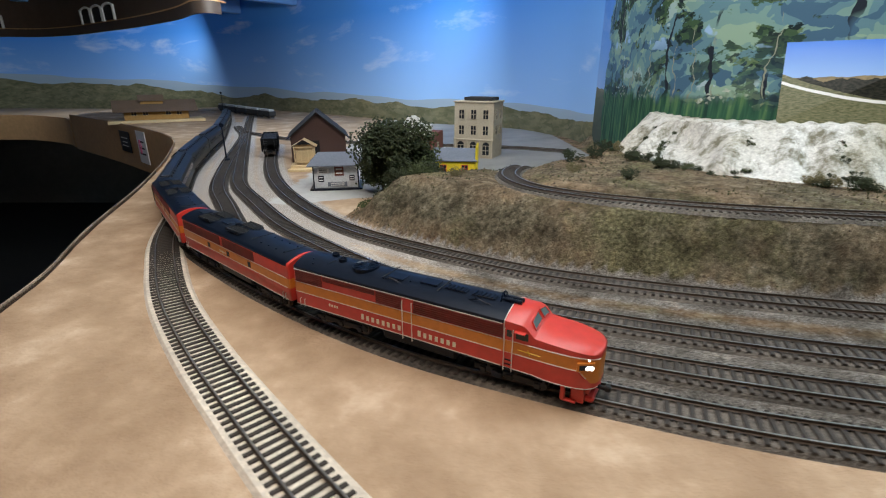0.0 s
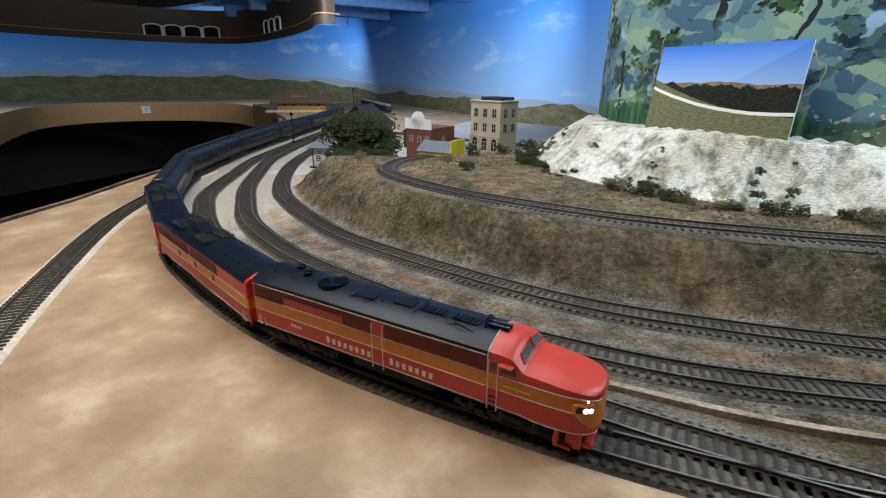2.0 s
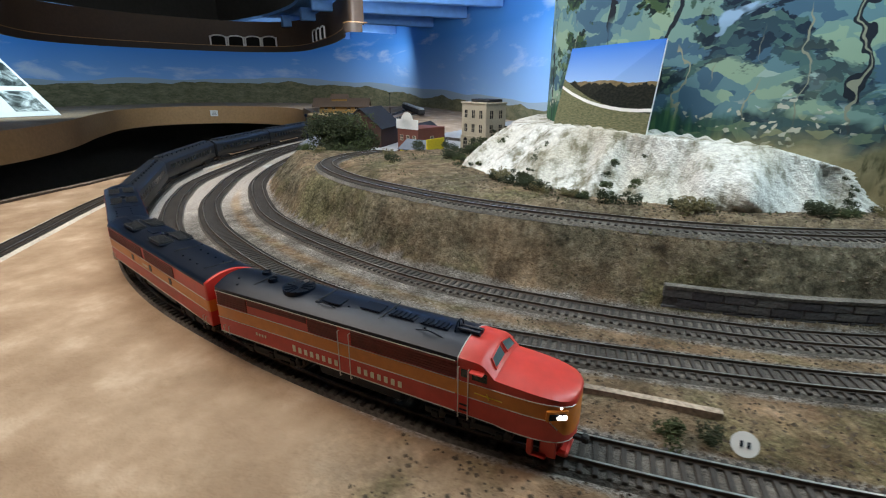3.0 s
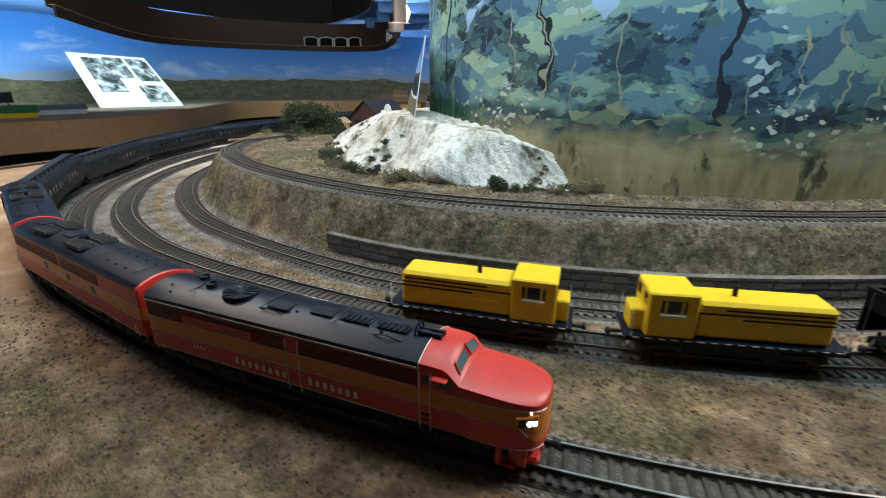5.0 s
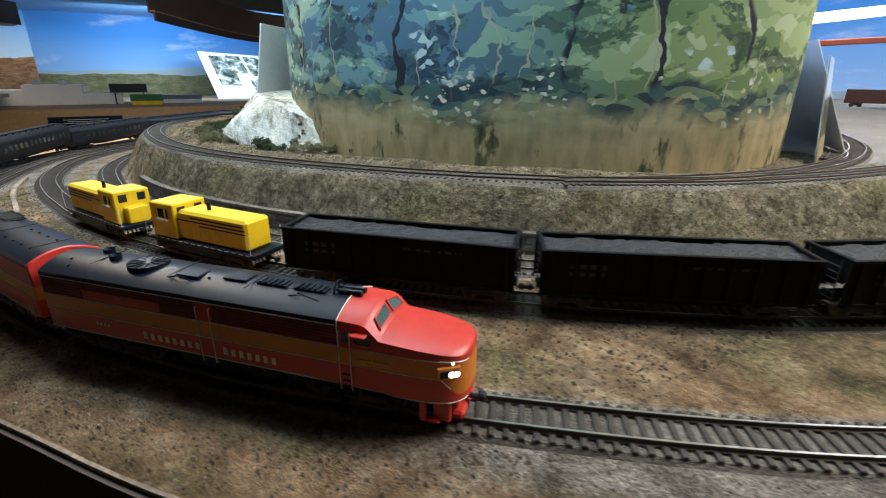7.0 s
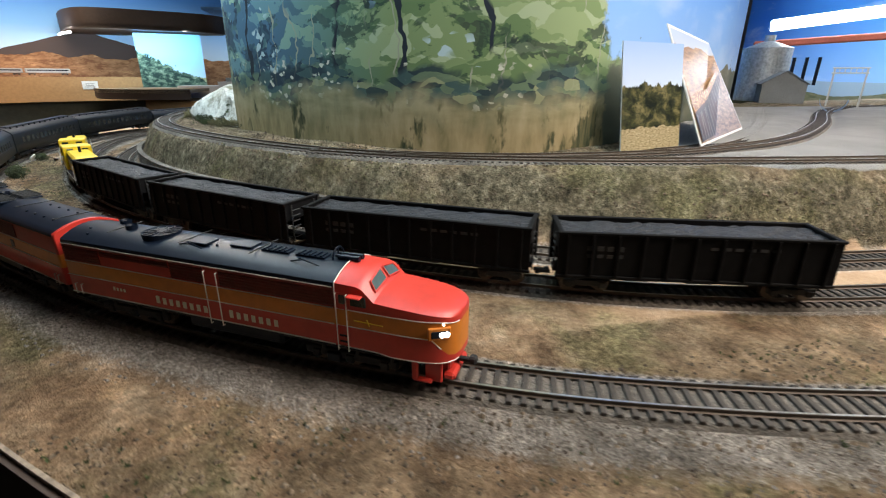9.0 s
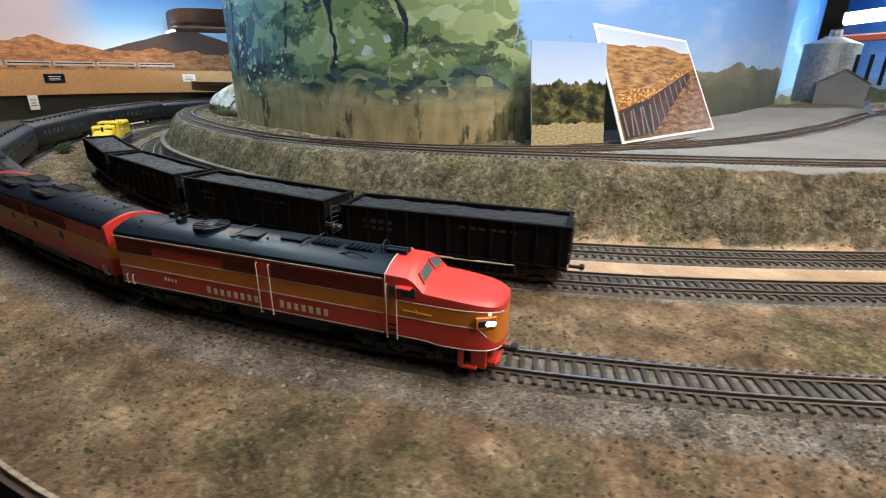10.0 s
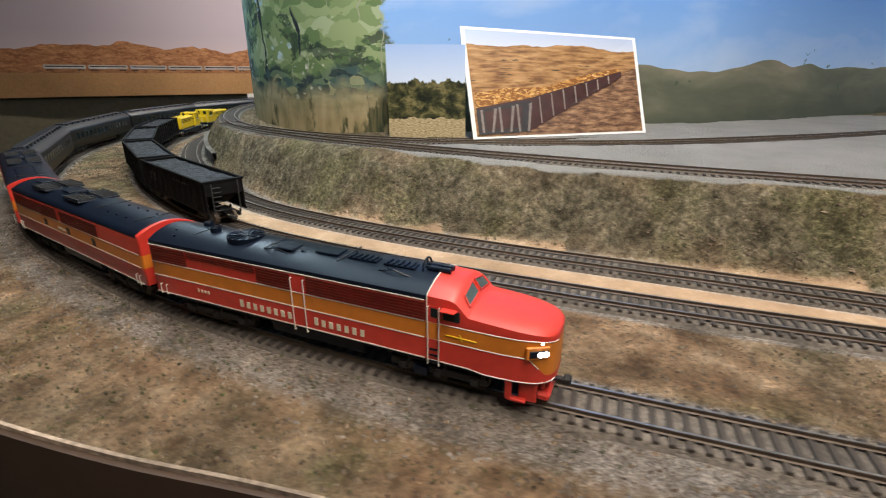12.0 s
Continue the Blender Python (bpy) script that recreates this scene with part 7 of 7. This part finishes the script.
def gable(t, sx, sy, wall_h, ridge, wall_mat, roof_mat, over=0.006, turn=0.0, thick=0.002):
    """Walls with a pitched roof; the ridge runs along y before it is turned."""
    m = Matrix.Rotation(turn, 4, "Z")
    bm = fresh()
    pts = [(-sx / 2, 0), (sx / 2, 0), (sx / 2, wall_h), (0, ridge), (-sx / 2, wall_h)]
    for y in (-sy / 2, sy / 2):
        bm.faces.new([bm.verts.new(m @ Vector((x, y, z))) for x, z in pts])
    bm.verts.ensure_lookup_table()
    for k in range(5):
        bm.faces.new((bm.verts[k], bm.verts[(k + 1) % 5], bm.verts[5 + (k + 1) % 5], bm.verts[5 + k]))
    bmesh.ops.recalc_face_normals(bm, faces=bm.faces)
    part("wall", bm, wall_mat, t)
    for side in (-1, 1):
        bm = fresh()
        dx, dz = sx / 2, ridge - wall_h
        n = Vector((side * dz, 0, dx)).normalized() * thick
        e = over / math.hypot(dx, dz)
        a, b = Vector((0, 0, ridge)), Vector((side * dx * (1 + e), 0, wall_h - dz * e))
        vs = []
        for y in (-sy / 2 - over, sy / 2 + over):
            for p in (a, b):
                for q in (0, 1):
                    vs.append(bm.verts.new(m @ (p + Vector((0, y, 0)) + n * (0.15 + q))))
        bmesh.ops.convex_hull(bm, input=bm.verts)
        part("roof", bm, roof_mat, t)


def tall_building():
    t = thing("tan_building", "three-storey tan stone building with dark windows and flat black roof", "building")
    w, d, h = 0.098, 0.070, 0.128
    bm = fresh()
    box(bm, 0, d / 2, h / 2, w, d, h, 0.0006)
    box(bm, 0, d / 2, h + 0.002, w + 0.005, d + 0.005, 0.004, 0.0008)
    box(bm, 0, -0.001, 0.044, w + 0.002, 0.004, 0.003, 0.0005)
    part("wall", bm, TANWALL, t)
    bm = fresh()
    box(bm, 0.004, d / 2 + 0.006, h + 0.008, w * 0.72, d * 0.7, 0.008, 0.001)
    part("roof", bm, ROOF_BLACK, t)
    for r in range(2):
        for k in range(3):
            window(t, -0.030 + k * 0.030, -0.0004, 0.066 + r * 0.036, 0.013, 0.021, TANWALL)
    for k in range(3):
        window(t, -0.032 + k * 0.032, -0.0004, 0.020, 0.017, 0.022, TANWALL, arch=True)
    for k in range(4):
        bm = fresh()
        box(bm, -0.047 + k * 0.0313, -0.002, 0.021, 0.004, 0.004, 0.042, 0.0005)
        part("pilaster", bm, TANWALL, t)
    for r in range(2):
        for k in range(2):
            window(t, 0.018 + k * 0.032, -w / 2 - 0.0004, 0.066 + r * 0.036, 0.012, 0.021, TANWALL, math.pi / 2)
            window(t, -0.018 - k * 0.032, -w / 2 - 0.0004, 0.066 + r * 0.036, 0.012, 0.021, TANWALL, -math.pi / 2)
    t.matrix_world = pose(0.072, 1.145, ground_at(0.07, 1.16), 0, 0, -24)


def yellow_house():
    t = thing("yellow_house", "small bright yellow house with grey roof and red-framed windows", "house")
    gable(t, 0.066, 0.078, 0.034, 0.052, YELLOWWALL, ROOF_GREY, 0.004, math.pi / 2)
    for x in (-0.022, 0.020):
        window(t, x, -0.0335, 0.018, 0.012, 0.015, RED)
    window(t, 0.0, -0.0395, 0.018, 0.012, 0.015, RED, math.pi / 2)
    bm = fresh()
    box(bm, 0.042, 0.0, 0.030, 0.004, 0.068, 0.060, 0.0006)
    part("false_front", bm, YELLOWWALL, t)
    t.matrix_world = pose(0.026, 0.955, ground_at(0.02, 0.95), 0, 0, -6)


def hut():
    t = thing("white_hut", "white boarded hut with grey roof and posters on its wall", "hut")
    w, d, h = 0.078, 0.060, 0.043
    bm = fresh()
    box(bm, 0, 0, h / 2 + 0.003, w, d, h, 0.0005)
    part("wall", bm, HUTWALL, t)
    bm = fresh()
    box(bm, 0, 0, 0.0015, w + 0.014, d + 0.014, 0.003, 0.0005)
    part("base", bm, BLACK, t)
    bm = fresh()
    vs = [bm.verts.new((x, y, z)) for x, y, z in ((-w * 0.62, -d * 0.68, h), (w * 0.62, -d * 0.68, h), (w * 0.62, d * 0.68, h), (-w * 0.62, d * 0.68, h), (-w * 0.40, 0, h + 0.020), (w * 0.40, 0, h + 0.020),
                                                   (-w * 0.62, -d * 0.68, h + 0.002), (w * 0.62, -d * 0.68, h + 0.002), (w * 0.62, d * 0.68, h + 0.002), (-w * 0.62, d * 0.68, h + 0.002))]
    bmesh.ops.convex_hull(bm, input=vs)
    part("roof", bm, ROOF_GREY, t)
    for x, z, ww, hh, mat in ((-0.022, 0.034, 0.020, 0.008, WHITE), (0.006, 0.033, 0.016, 0.016, BRICK), (-0.026, 0.020, 0.010, 0.011, BLACK), (0.028, 0.021, 0.009, 0.010, BLACK), (0.002, 0.010, 0.034, 0.008, ROOF_GREY)):
        bm = fresh()
        box(bm, x, -d / 2 - 0.0005, z, ww, 0.001, hh)
        poster = part("poster", bm, mat, t)
        bm = fresh()
        for k in (-0.22, 0.22):
            box(bm, x, -d / 2 - 0.0012, z + hh * k, ww * 0.7, 0.0006, hh * 0.16)
        part("writing_bar", bm, BLACK if mat is WHITE else WHITE, poster)
    for x in (-w / 2, w / 2):
        bm = fresh()
        box(bm, x, -d / 2, h / 2 + 0.003, 0.002, 0.002, h)
        part("corner_board", bm, BLACK, t)
    t.matrix_world = pose(-0.195, 0.866, ground_at(-0.2, 0.87), 0, 0, 8)


def barn():
    t = thing("brown_barn", "dark brown gabled engine house with doorway as a near-black panel", "barn")
    gable(t, 0.125, 0.15, 0.060, 0.112, BARNRED, ROOF_BLACK, 0.010)
    # the dark interior is a flat near-black panel on the wall
    bm = fresh()
    box(bm, -0.022, -0.0755, 0.025, 0.048, 0.002, 0.050)
    part("doorway", bm, VOID, t)
    t.matrix_world = pose(-0.310, 1.20, ground_at(-0.3, 1.2), 0, 0, 14)


def cream_porch():
    t = thing("cream_kiosk", "unfinished cream timber kiosk with open framing", "kiosk")
    bm = fresh()
    for x in (-0.020, -0.007, 0.007, 0.020):
        for y in (-0.014, 0.014):
            box(bm, x, y, 0.026, 0.0022, 0.0022, 0.052)
    for z in (0.018, 0.050):
        for y in (-0.014, 0.014):
            box(bm, 0, y, z, 0.044, 0.0022, 0.0022)
    part("framing", bm, CREAMWALL, t)
    bm = fresh()
    box(bm, 0, 0, 0.006, 0.060, 0.040, 0.012, 0.0008)
    box(bm, -0.010, -0.024, 0.003, 0.050, 0.016, 0.006, 0.0008)
    part("deck", bm, CREAMWALL, t)
    bm = fresh()
    for s in (-1, 1):
        vs = [bm.verts.new(p) for p in ((0, -0.020, 0.066), (0, 0.020, 0.066), (s * 0.027, 0.020, 0.050), (s * 0.027, -0.020, 0.050))]
        bmesh.ops.solidify(bm, geom=[bm.faces.new(vs)], thickness=0.0015)
    part("roof", bm, CREAMWALL, t)
    bm = fresh()
    box(bm, 0, 0.002, 0.030, 0.036, 0.022, 0.038)
    part("inner_wall", bm, CREAMWALL, t)
    t.matrix_world = pose(-0.300, 1.035, ground_at(-0.3, 1.03), 0, 0, 10)


def brick_store():
    t = thing("brick_store", "red-brown brick store with a curved white false front", "building")
    bm = fresh()
    box(bm, 0, 0.05, 0.037, 0.078, 0.10, 0.074, 0.0006)
    part("wall", bm, BRICK, t)
    bm = fresh()
    box(bm, 0, -0.001, 0.083, 0.080, 0.004, 0.024, 0.0005)
    rod(bm, (0, -0.003, 0.093), (0, 0.001, 0.093), 0.020, 20)
    part("false_front", bm, WHITE, t)
    for x in (-0.022, 0.002, 0.026):
        window(t, x, -0.0005, 0.048, 0.010, 0.014, TANWALL)
    window(t, 0.05, -0.0395, 0.045, 0.012, 0.015, TANWALL, math.pi / 2)
    t.matrix_world = pose(-0.062, 1.03, ground_at(-0.06, 1.03), 0, 0, -14)
    t = thing("goods_shed", "red-brown goods shed with yellow doors", "shed")
    gable(t, 0.06, 0.14, 0.045, 0.066, BARNRED, ROOF_BLACK, 0.006)
    for y, mat in ((-0.045, DEPOT_Y), (0.02, DEPOT_Y)):
        bm = fresh()
        box(bm, -0.0305, y, 0.022, 0.002, 0.030, 0.036)
        part("door", bm, mat, t)
    t.matrix_world = pose(-0.165, 1.27, ground_at(-0.16, 1.27), 0, 0, 10)


def depot():
    t = thing("ochre_depot", "ochre station with brown hipped roofs on a platform", "station")
    bm = fresh()
    box(bm, 0, 0, 0.006, 0.30, 0.13, 0.012, 0.001)
    part("platform", bm, CREAMWALL, t)
    gable(t, 0.075, 0.20, 0.055, 0.085, DEPOT_Y, DEPOT_ROOF, 0.030, math.pi / 2)
    for x in (-0.07, -0.035, 0.035, 0.07):
        window(t, x, -0.0385, 0.032, 0.016, 0.022, CREAMWALL)
    for c in t.children:
        if c.name.startswith(("wall", "roof", "window")):
            c.location.z += 0.012
    bm = fresh()
    vs = [bm.verts.new(p) for p in ((-0.05, -0.03, 0.094), (0.03, -0.03, 0.094), (0.03, 0.03, 0.094), (-0.05, 0.03, 0.094), (-0.05, 0, 0.122), (0.03, 0, 0.122))]
    bmesh.ops.convex_hull(bm, input=vs)
    part("tower_roof", bm, DEPOT_ROOF, t)
    bm = fresh()
    box(bm, -0.01, 0, 0.088, 0.07, 0.045, 0.016)
    part("tower", bm, DEPOT_Y, t)
    t.matrix_world = pose(-1.29, 2.21, ground_at(-1.27, 2.19) + 0.001, 0, 0, 32) @ Matrix.Diagonal((1.25, 1.25, 0.95, 1))


tall_building()
yellow_house()
hut()
barn()
cream_porch()
brick_store()
depot()


def post(x, y, h):
    t = thing("signal_post", "slim dark signal post with a round head", "signal")
    bm = fresh()
    rod(bm, (0, 0, -0.002), (0, 0, h), 0.0022, 8, 0.0014)
    part("mast", bm, BLACK, t)
    bm = fresh()
    box(bm, 0, 0, 0.003, 0.012, 0.010, 0.010, 0.001)
    part("relay_box", bm, BLACK, t)
    bm = fresh()
    rod(bm, (0, -0.002, h), (0, 0.002, h), 0.005, 12)
    part("signal_head", bm, BLACK, t)
    t.matrix_world = Matrix.Translation((x, y, ground_at(x, y)))


post(-0.515, 1.13, 0.085)
post(-1.05, 2.35, 0.12)
post(0.985, 2.02, 0.07)

# freight cars far along the town siding
GREYCAR = material("pale_grey_car", (0.40, 0.42, 0.42), 0.6, vary=0.2)
for k in range(5):
    t = thing("freight_car", "grey freight car with pale load, standing in the yard", "railcar", "yard cars")
    bm = fresh()
    box(bm, 0.07, 0, 0.022, 0.14, 0.034, 0.020, 0.001)
    part("body", bm, CHARCOAL, t)
    bm = fresh()
    for j in range(5):
        box(bm, 0.018 + j * 0.026, 0, 0.036, 0.020, 0.026, 0.010, 0.002)
    part("load", bm, GREYCAR, t)
    for x in (0.025, 0.115):
        truck(t, x, 2, 0.02)
    t.matrix_world = pose(-0.80 - 0.10 * k, 2.30 + 0.115 * k, -0.014, 0, 0, 131)

# ---- yard behind the right end of the backdrop ----
METAL = material("galvanised_tank", (0.42, 0.45, 0.46), 0.45, metal=0.5, vary=0.2, scale=40)
t = thing("storage_tank", "pale galvanised storage tank with a domed top", "tank")
bm = fresh()
rod(bm, (0, 0, 0), (0, 0, 0.165), 0.072, 36)
rod(bm, (0, 0, 0.165), (0, 0, 0.185), 0.072, 36, 0.02)
rod(bm, (0, 0, 0.185), (0, 0, 0.205), 0.016, 16)
part("shell", bm, METAL, t)
for z in (0.04, 0.08, 0.12, 0.16):
    bm = fresh()
    rod(bm, (0, 0, z), (0, 0, z + 0.003), 0.0735, 36)
    part("hoop", bm, METAL, t)
t.matrix_world = pose(0.145, 2.125, ground_at(0.3, 2.125))
t = thing("grey_shed", "dull grey shed with three black chimneys", "shed")
gable(t, 0.13, 0.15, 0.065, 0.105, wallmat("dull_grey_boards", (0.20, 0.21, 0.21)), wallmat("grey_tin_roof", (0.17, 0.18, 0.19)), 0.006, 0.9)
for k in range(3):
    bm = fresh()
    rod(bm, (0.010 + 0.030 * k, 0.02 + 0.02 * k, 0.06), (0.010 + 0.030 * k, 0.02 + 0.02 * k, 0.150), 0.0055, 10)
    part("chimney", bm, BLACK, t)
t.matrix_world = pose(0.275, 2.075, ground_at(0.31, 2.08)) @ Matrix.Scale(0.88, 4)
t = thing("gantry", "slim white signal gantry over the branch track", "gantry")
bm = fresh()
for x in (-0.035, 0.035):
    rod(bm, (x, 0, 0), (x, 0, 0.105), 0.0022, 8)
part("leg", bm, SILVER, t)
bm = fresh()
for z in (0.092, 0.105):
    rod(bm, (-0.040, 0, z), (0.040, 0, z), 0.0018, 8)
for k in range(7):
    rod(bm, (-0.036 + k * 0.012, 0, 0.092), (-0.036 + k * 0.012, 0, 0.105), 0.001, 6)
part("bridge", bm, SILVER, t)
t.matrix_world = pose(0.485, 2.07, ground_at(0.5, 2.07), 0, 0, 35)
t = thing("water_trough", "blue-painted open trough beside the track", "trough")
bm = fresh()
for k in range(8):
    a, b = math.pi * (1 + k / 8), math.pi * (1 + (k + 1) / 8)
    vs = [bm.verts.new((x, 0.028 * math.cos(q), 0.030 + 0.028 * math.sin(q))) for x, q in ((-0.04, a), (0.04, a), (0.04, b), (-0.04, b))]
    bmesh.ops.solidify(bm, geom=[bm.faces.new(vs)], thickness=0.002)
part("shell", bm, material("blue_grey_steel", (0.20, 0.30, 0.42), 0.5, vary=0.1), t)
t.matrix_world = pose(0.60, 1.90, ground_at(0.6, 1.9), 0, 0, 130)
REDBEAM = material("red_steel_beam", (0.42, 0.09, 0.05), 0.6, vary=0.1)
bm = fresh()
box(bm, 0, 0, 0, 0.92, 0.04, 0.022, 0.003, pose(0.30, 2.55, 0.266, 0, -3.0, 48))
tagged(part("trim_beam", bm, REDBEAM), "red beam across the yard's backdrop", "beam", kind="structure")
bm = fresh()
box(bm, 0, 0, 0, 0.90, 0.05, 0.034, 0.004, pose(0.31, 2.58, 0.352, 0, -6.0, 48))
tagged(part("light_tube", bm, TUBE), "long glowing white light tube above the yard", "lamp")
t = thing("brown_boxcar", "brown boxcar standing in the yard", "railcar")
bm = fresh()
box(bm, 0, 0, 0.032, 0.16, 0.036, 0.040, 0.001)
part("body", bm, BARNRED, t)
for x in (-0.05, 0.05):
    truck(t, x, 2, 0.02)
t.matrix_world = pose(0.78, 2.30, ground_at(0.78, 2.3) + 0.004, 0, 0, 20)

# ---- things on the west bench ----
t = thing("white_factory", "low white factory blocks on the far bench", "building")
for x, y, sx, sy, h in ((0, 0, 0.25, 0.30, 0.12), (0.02, 0.25, 0.2, 0.22, 0.07), (0.0, -0.3, 0.2, 0.3, 0.09)):
    bm = fresh()
    box(bm, x, y, h / 2, sx, sy, h, 0.002)
    part("block", bm, WHITE, t)
for y in (-0.08, 0.05):
    bm = fresh()
    box(bm, 0.05, y, 0.135, 0.04, 0.04, 0.03, 0.002)
    part("roof_vent", bm, METAL, t)
t.matrix_world = pose(-2.70, -0.02, -0.045)
t = thing("black_hoarding", "black hoarding board on two posts", "hoarding")
bm = fresh()
box(bm, 0, 0, 0.10, 0.012, 0.21, 0.055, 0.001)
part("board", bm, BLACK, t)
for y in (-0.08, 0.08):
    bm = fresh()
    rod(bm, (0, y, 0), (0, y, 0.09), 0.004, 8)
    part("post", bm, BLACK, t)
t.matrix_world = pose(-2.545, 0.38, -0.045)
t = thing("green_roof_shed", "small yellow shed with a bright green roof", "shed")
gable(t, 0.09, 0.17, 0.03, 0.062, YELLOWWALL, wallmat("green_tin_roof", (0.05, 0.20, 0.08)), 0.008)
t.matrix_world = pose(-2.44, 0.47, -0.045)
t = thing("blue_roof_mill", "long low mill with a blue-grey roof", "building")
gable(t, 0.11, 0.24, 0.03, 0.05, HUTWALL, ROOF_GREY, 0.008)
t.matrix_world = pose(-2.62, 0.69, -0.045)
# silver train on the desert bench
SHINY = material("silver_car_side", (0.55, 0.54, 0.52), 0.35, metal=0.6, vary=0.1)
DES = Line([(-2.95, -1.3), (-2.65, -1.75), (-2.3, -2.1), (-1.9, -2.4), (-1.25, -2.85), (-0.6, -3.25), (0.2, -3.55)])
track(DES, "desert track along the bench", base=0.117, spacing=0.012)
for k in range(9):
    t = thing("silver_coach", "silver streamlined passenger coach with dark window band", "railcar", "desert train")
    bm = fresh()
    box(bm, 0.14, 0, 0.030, 0.275, 0.036, 0.034, 0.004)
    part("body", bm, SHINY, t)
    bm = fresh()
    box(bm, 0.14, 0, 0.034, 0.25, 0.0368, 0.008)
    part("window_band", bm, WINDOW, t)
    for x in (0.04, 0.24):
        truck(t, x, 2, 0.03)
    t.matrix_world = park(t, 0.28, DES, 0.02 + k * 0.29)
    t.location.z = 0.117


# ---- small things beside the tracks ----
STRIP = Line([(0.425, 0.2185), (0.50, 0.2165), (0.56, 0.222), (0.61, 0.231), (0.66, 0.240)])
bm = fresh()
sweep(bm, STRIP, lambda x, y: -0.0065, [(-0.0028, 0.0), (-0.0024, 0.0042), (0.0024, 0.0042), (0.0028, 0.0)], 0, 0.008)
tagged(part("wooden_strip", bm, RIM), "pale wooden strip lying between the tracks", "strip")
t = thing("white_disc", "small white round disc leaning beside the track", "disc")
bm = fresh()
m = Matrix.Translation((0.672, 0.2125, 0.0010)) @ Matrix.Rotation(0.9, 4, "X")
rod(bm, m @ Vector((0, 0, -0.0008)), m @ Vector((0, 0, 0.0008)), 0.0062, 24)
part("plate", bm, WHITE, t)
bm = fresh()
for x in (-0.0016, 0.0016):
    box(bm, x, 0, 0.0010, 0.0012, 0.0030, 0.0006, 0, m)
part("mark", bm, BLACK, t)


# ---- laying the tracks ----
a0, a1 = LINE_MAIN.near(1.35, 0.68), LINE_MAIN.near(1.49, 1.9)
track(LINE_MAIN, "curved main line with dark ties and bright steel rails", singles=(a0, a1))
track(LINE_SPUR, "bright spur track laid on pale plaster", singles=(0, 9), bed=PLASTER, bed_w=0.018)
track(LINE_PASS, "passing track joining the main line", singles=(LINE_PASS.near(0.1, 0.28), 9), s0=0.2)
track(LINE_SECOND, "second curved track with dark weathered ties", singles=(LINE_SECOND.near(-0.1, 0.48), LINE_SECOND.near(1.0, 0.46)))
track(LINE_THIRD, "third curved track along the foot of the embankment", singles=(LINE_THIRD.near(0.0, 0.49), LINE_THIRD.near(1.15, 0.7)))
track(LINE_UPPER, "weathered track on the terrace of the embankment", base=TERRACE, singles=(LINE_UPPER.near(0.2, 0.45), LINE_UPPER.near(1.2, 1.2)), bed=BALLAST, bed_w=0.016)
track(LINE_BRANCH, "terrace branch track curving behind the backdrop", base=TERRACE, bed=BALLAST, bed_w=0.016)
track(LINE_BRANCH_IN, "terrace side track beside the painted hills", base=TERRACE, bed=BALLAST, bed_w=0.016, s0=0.05)
track(LINE_TOWN, "town track behind the tall building", bed=BALLAST)

motions()
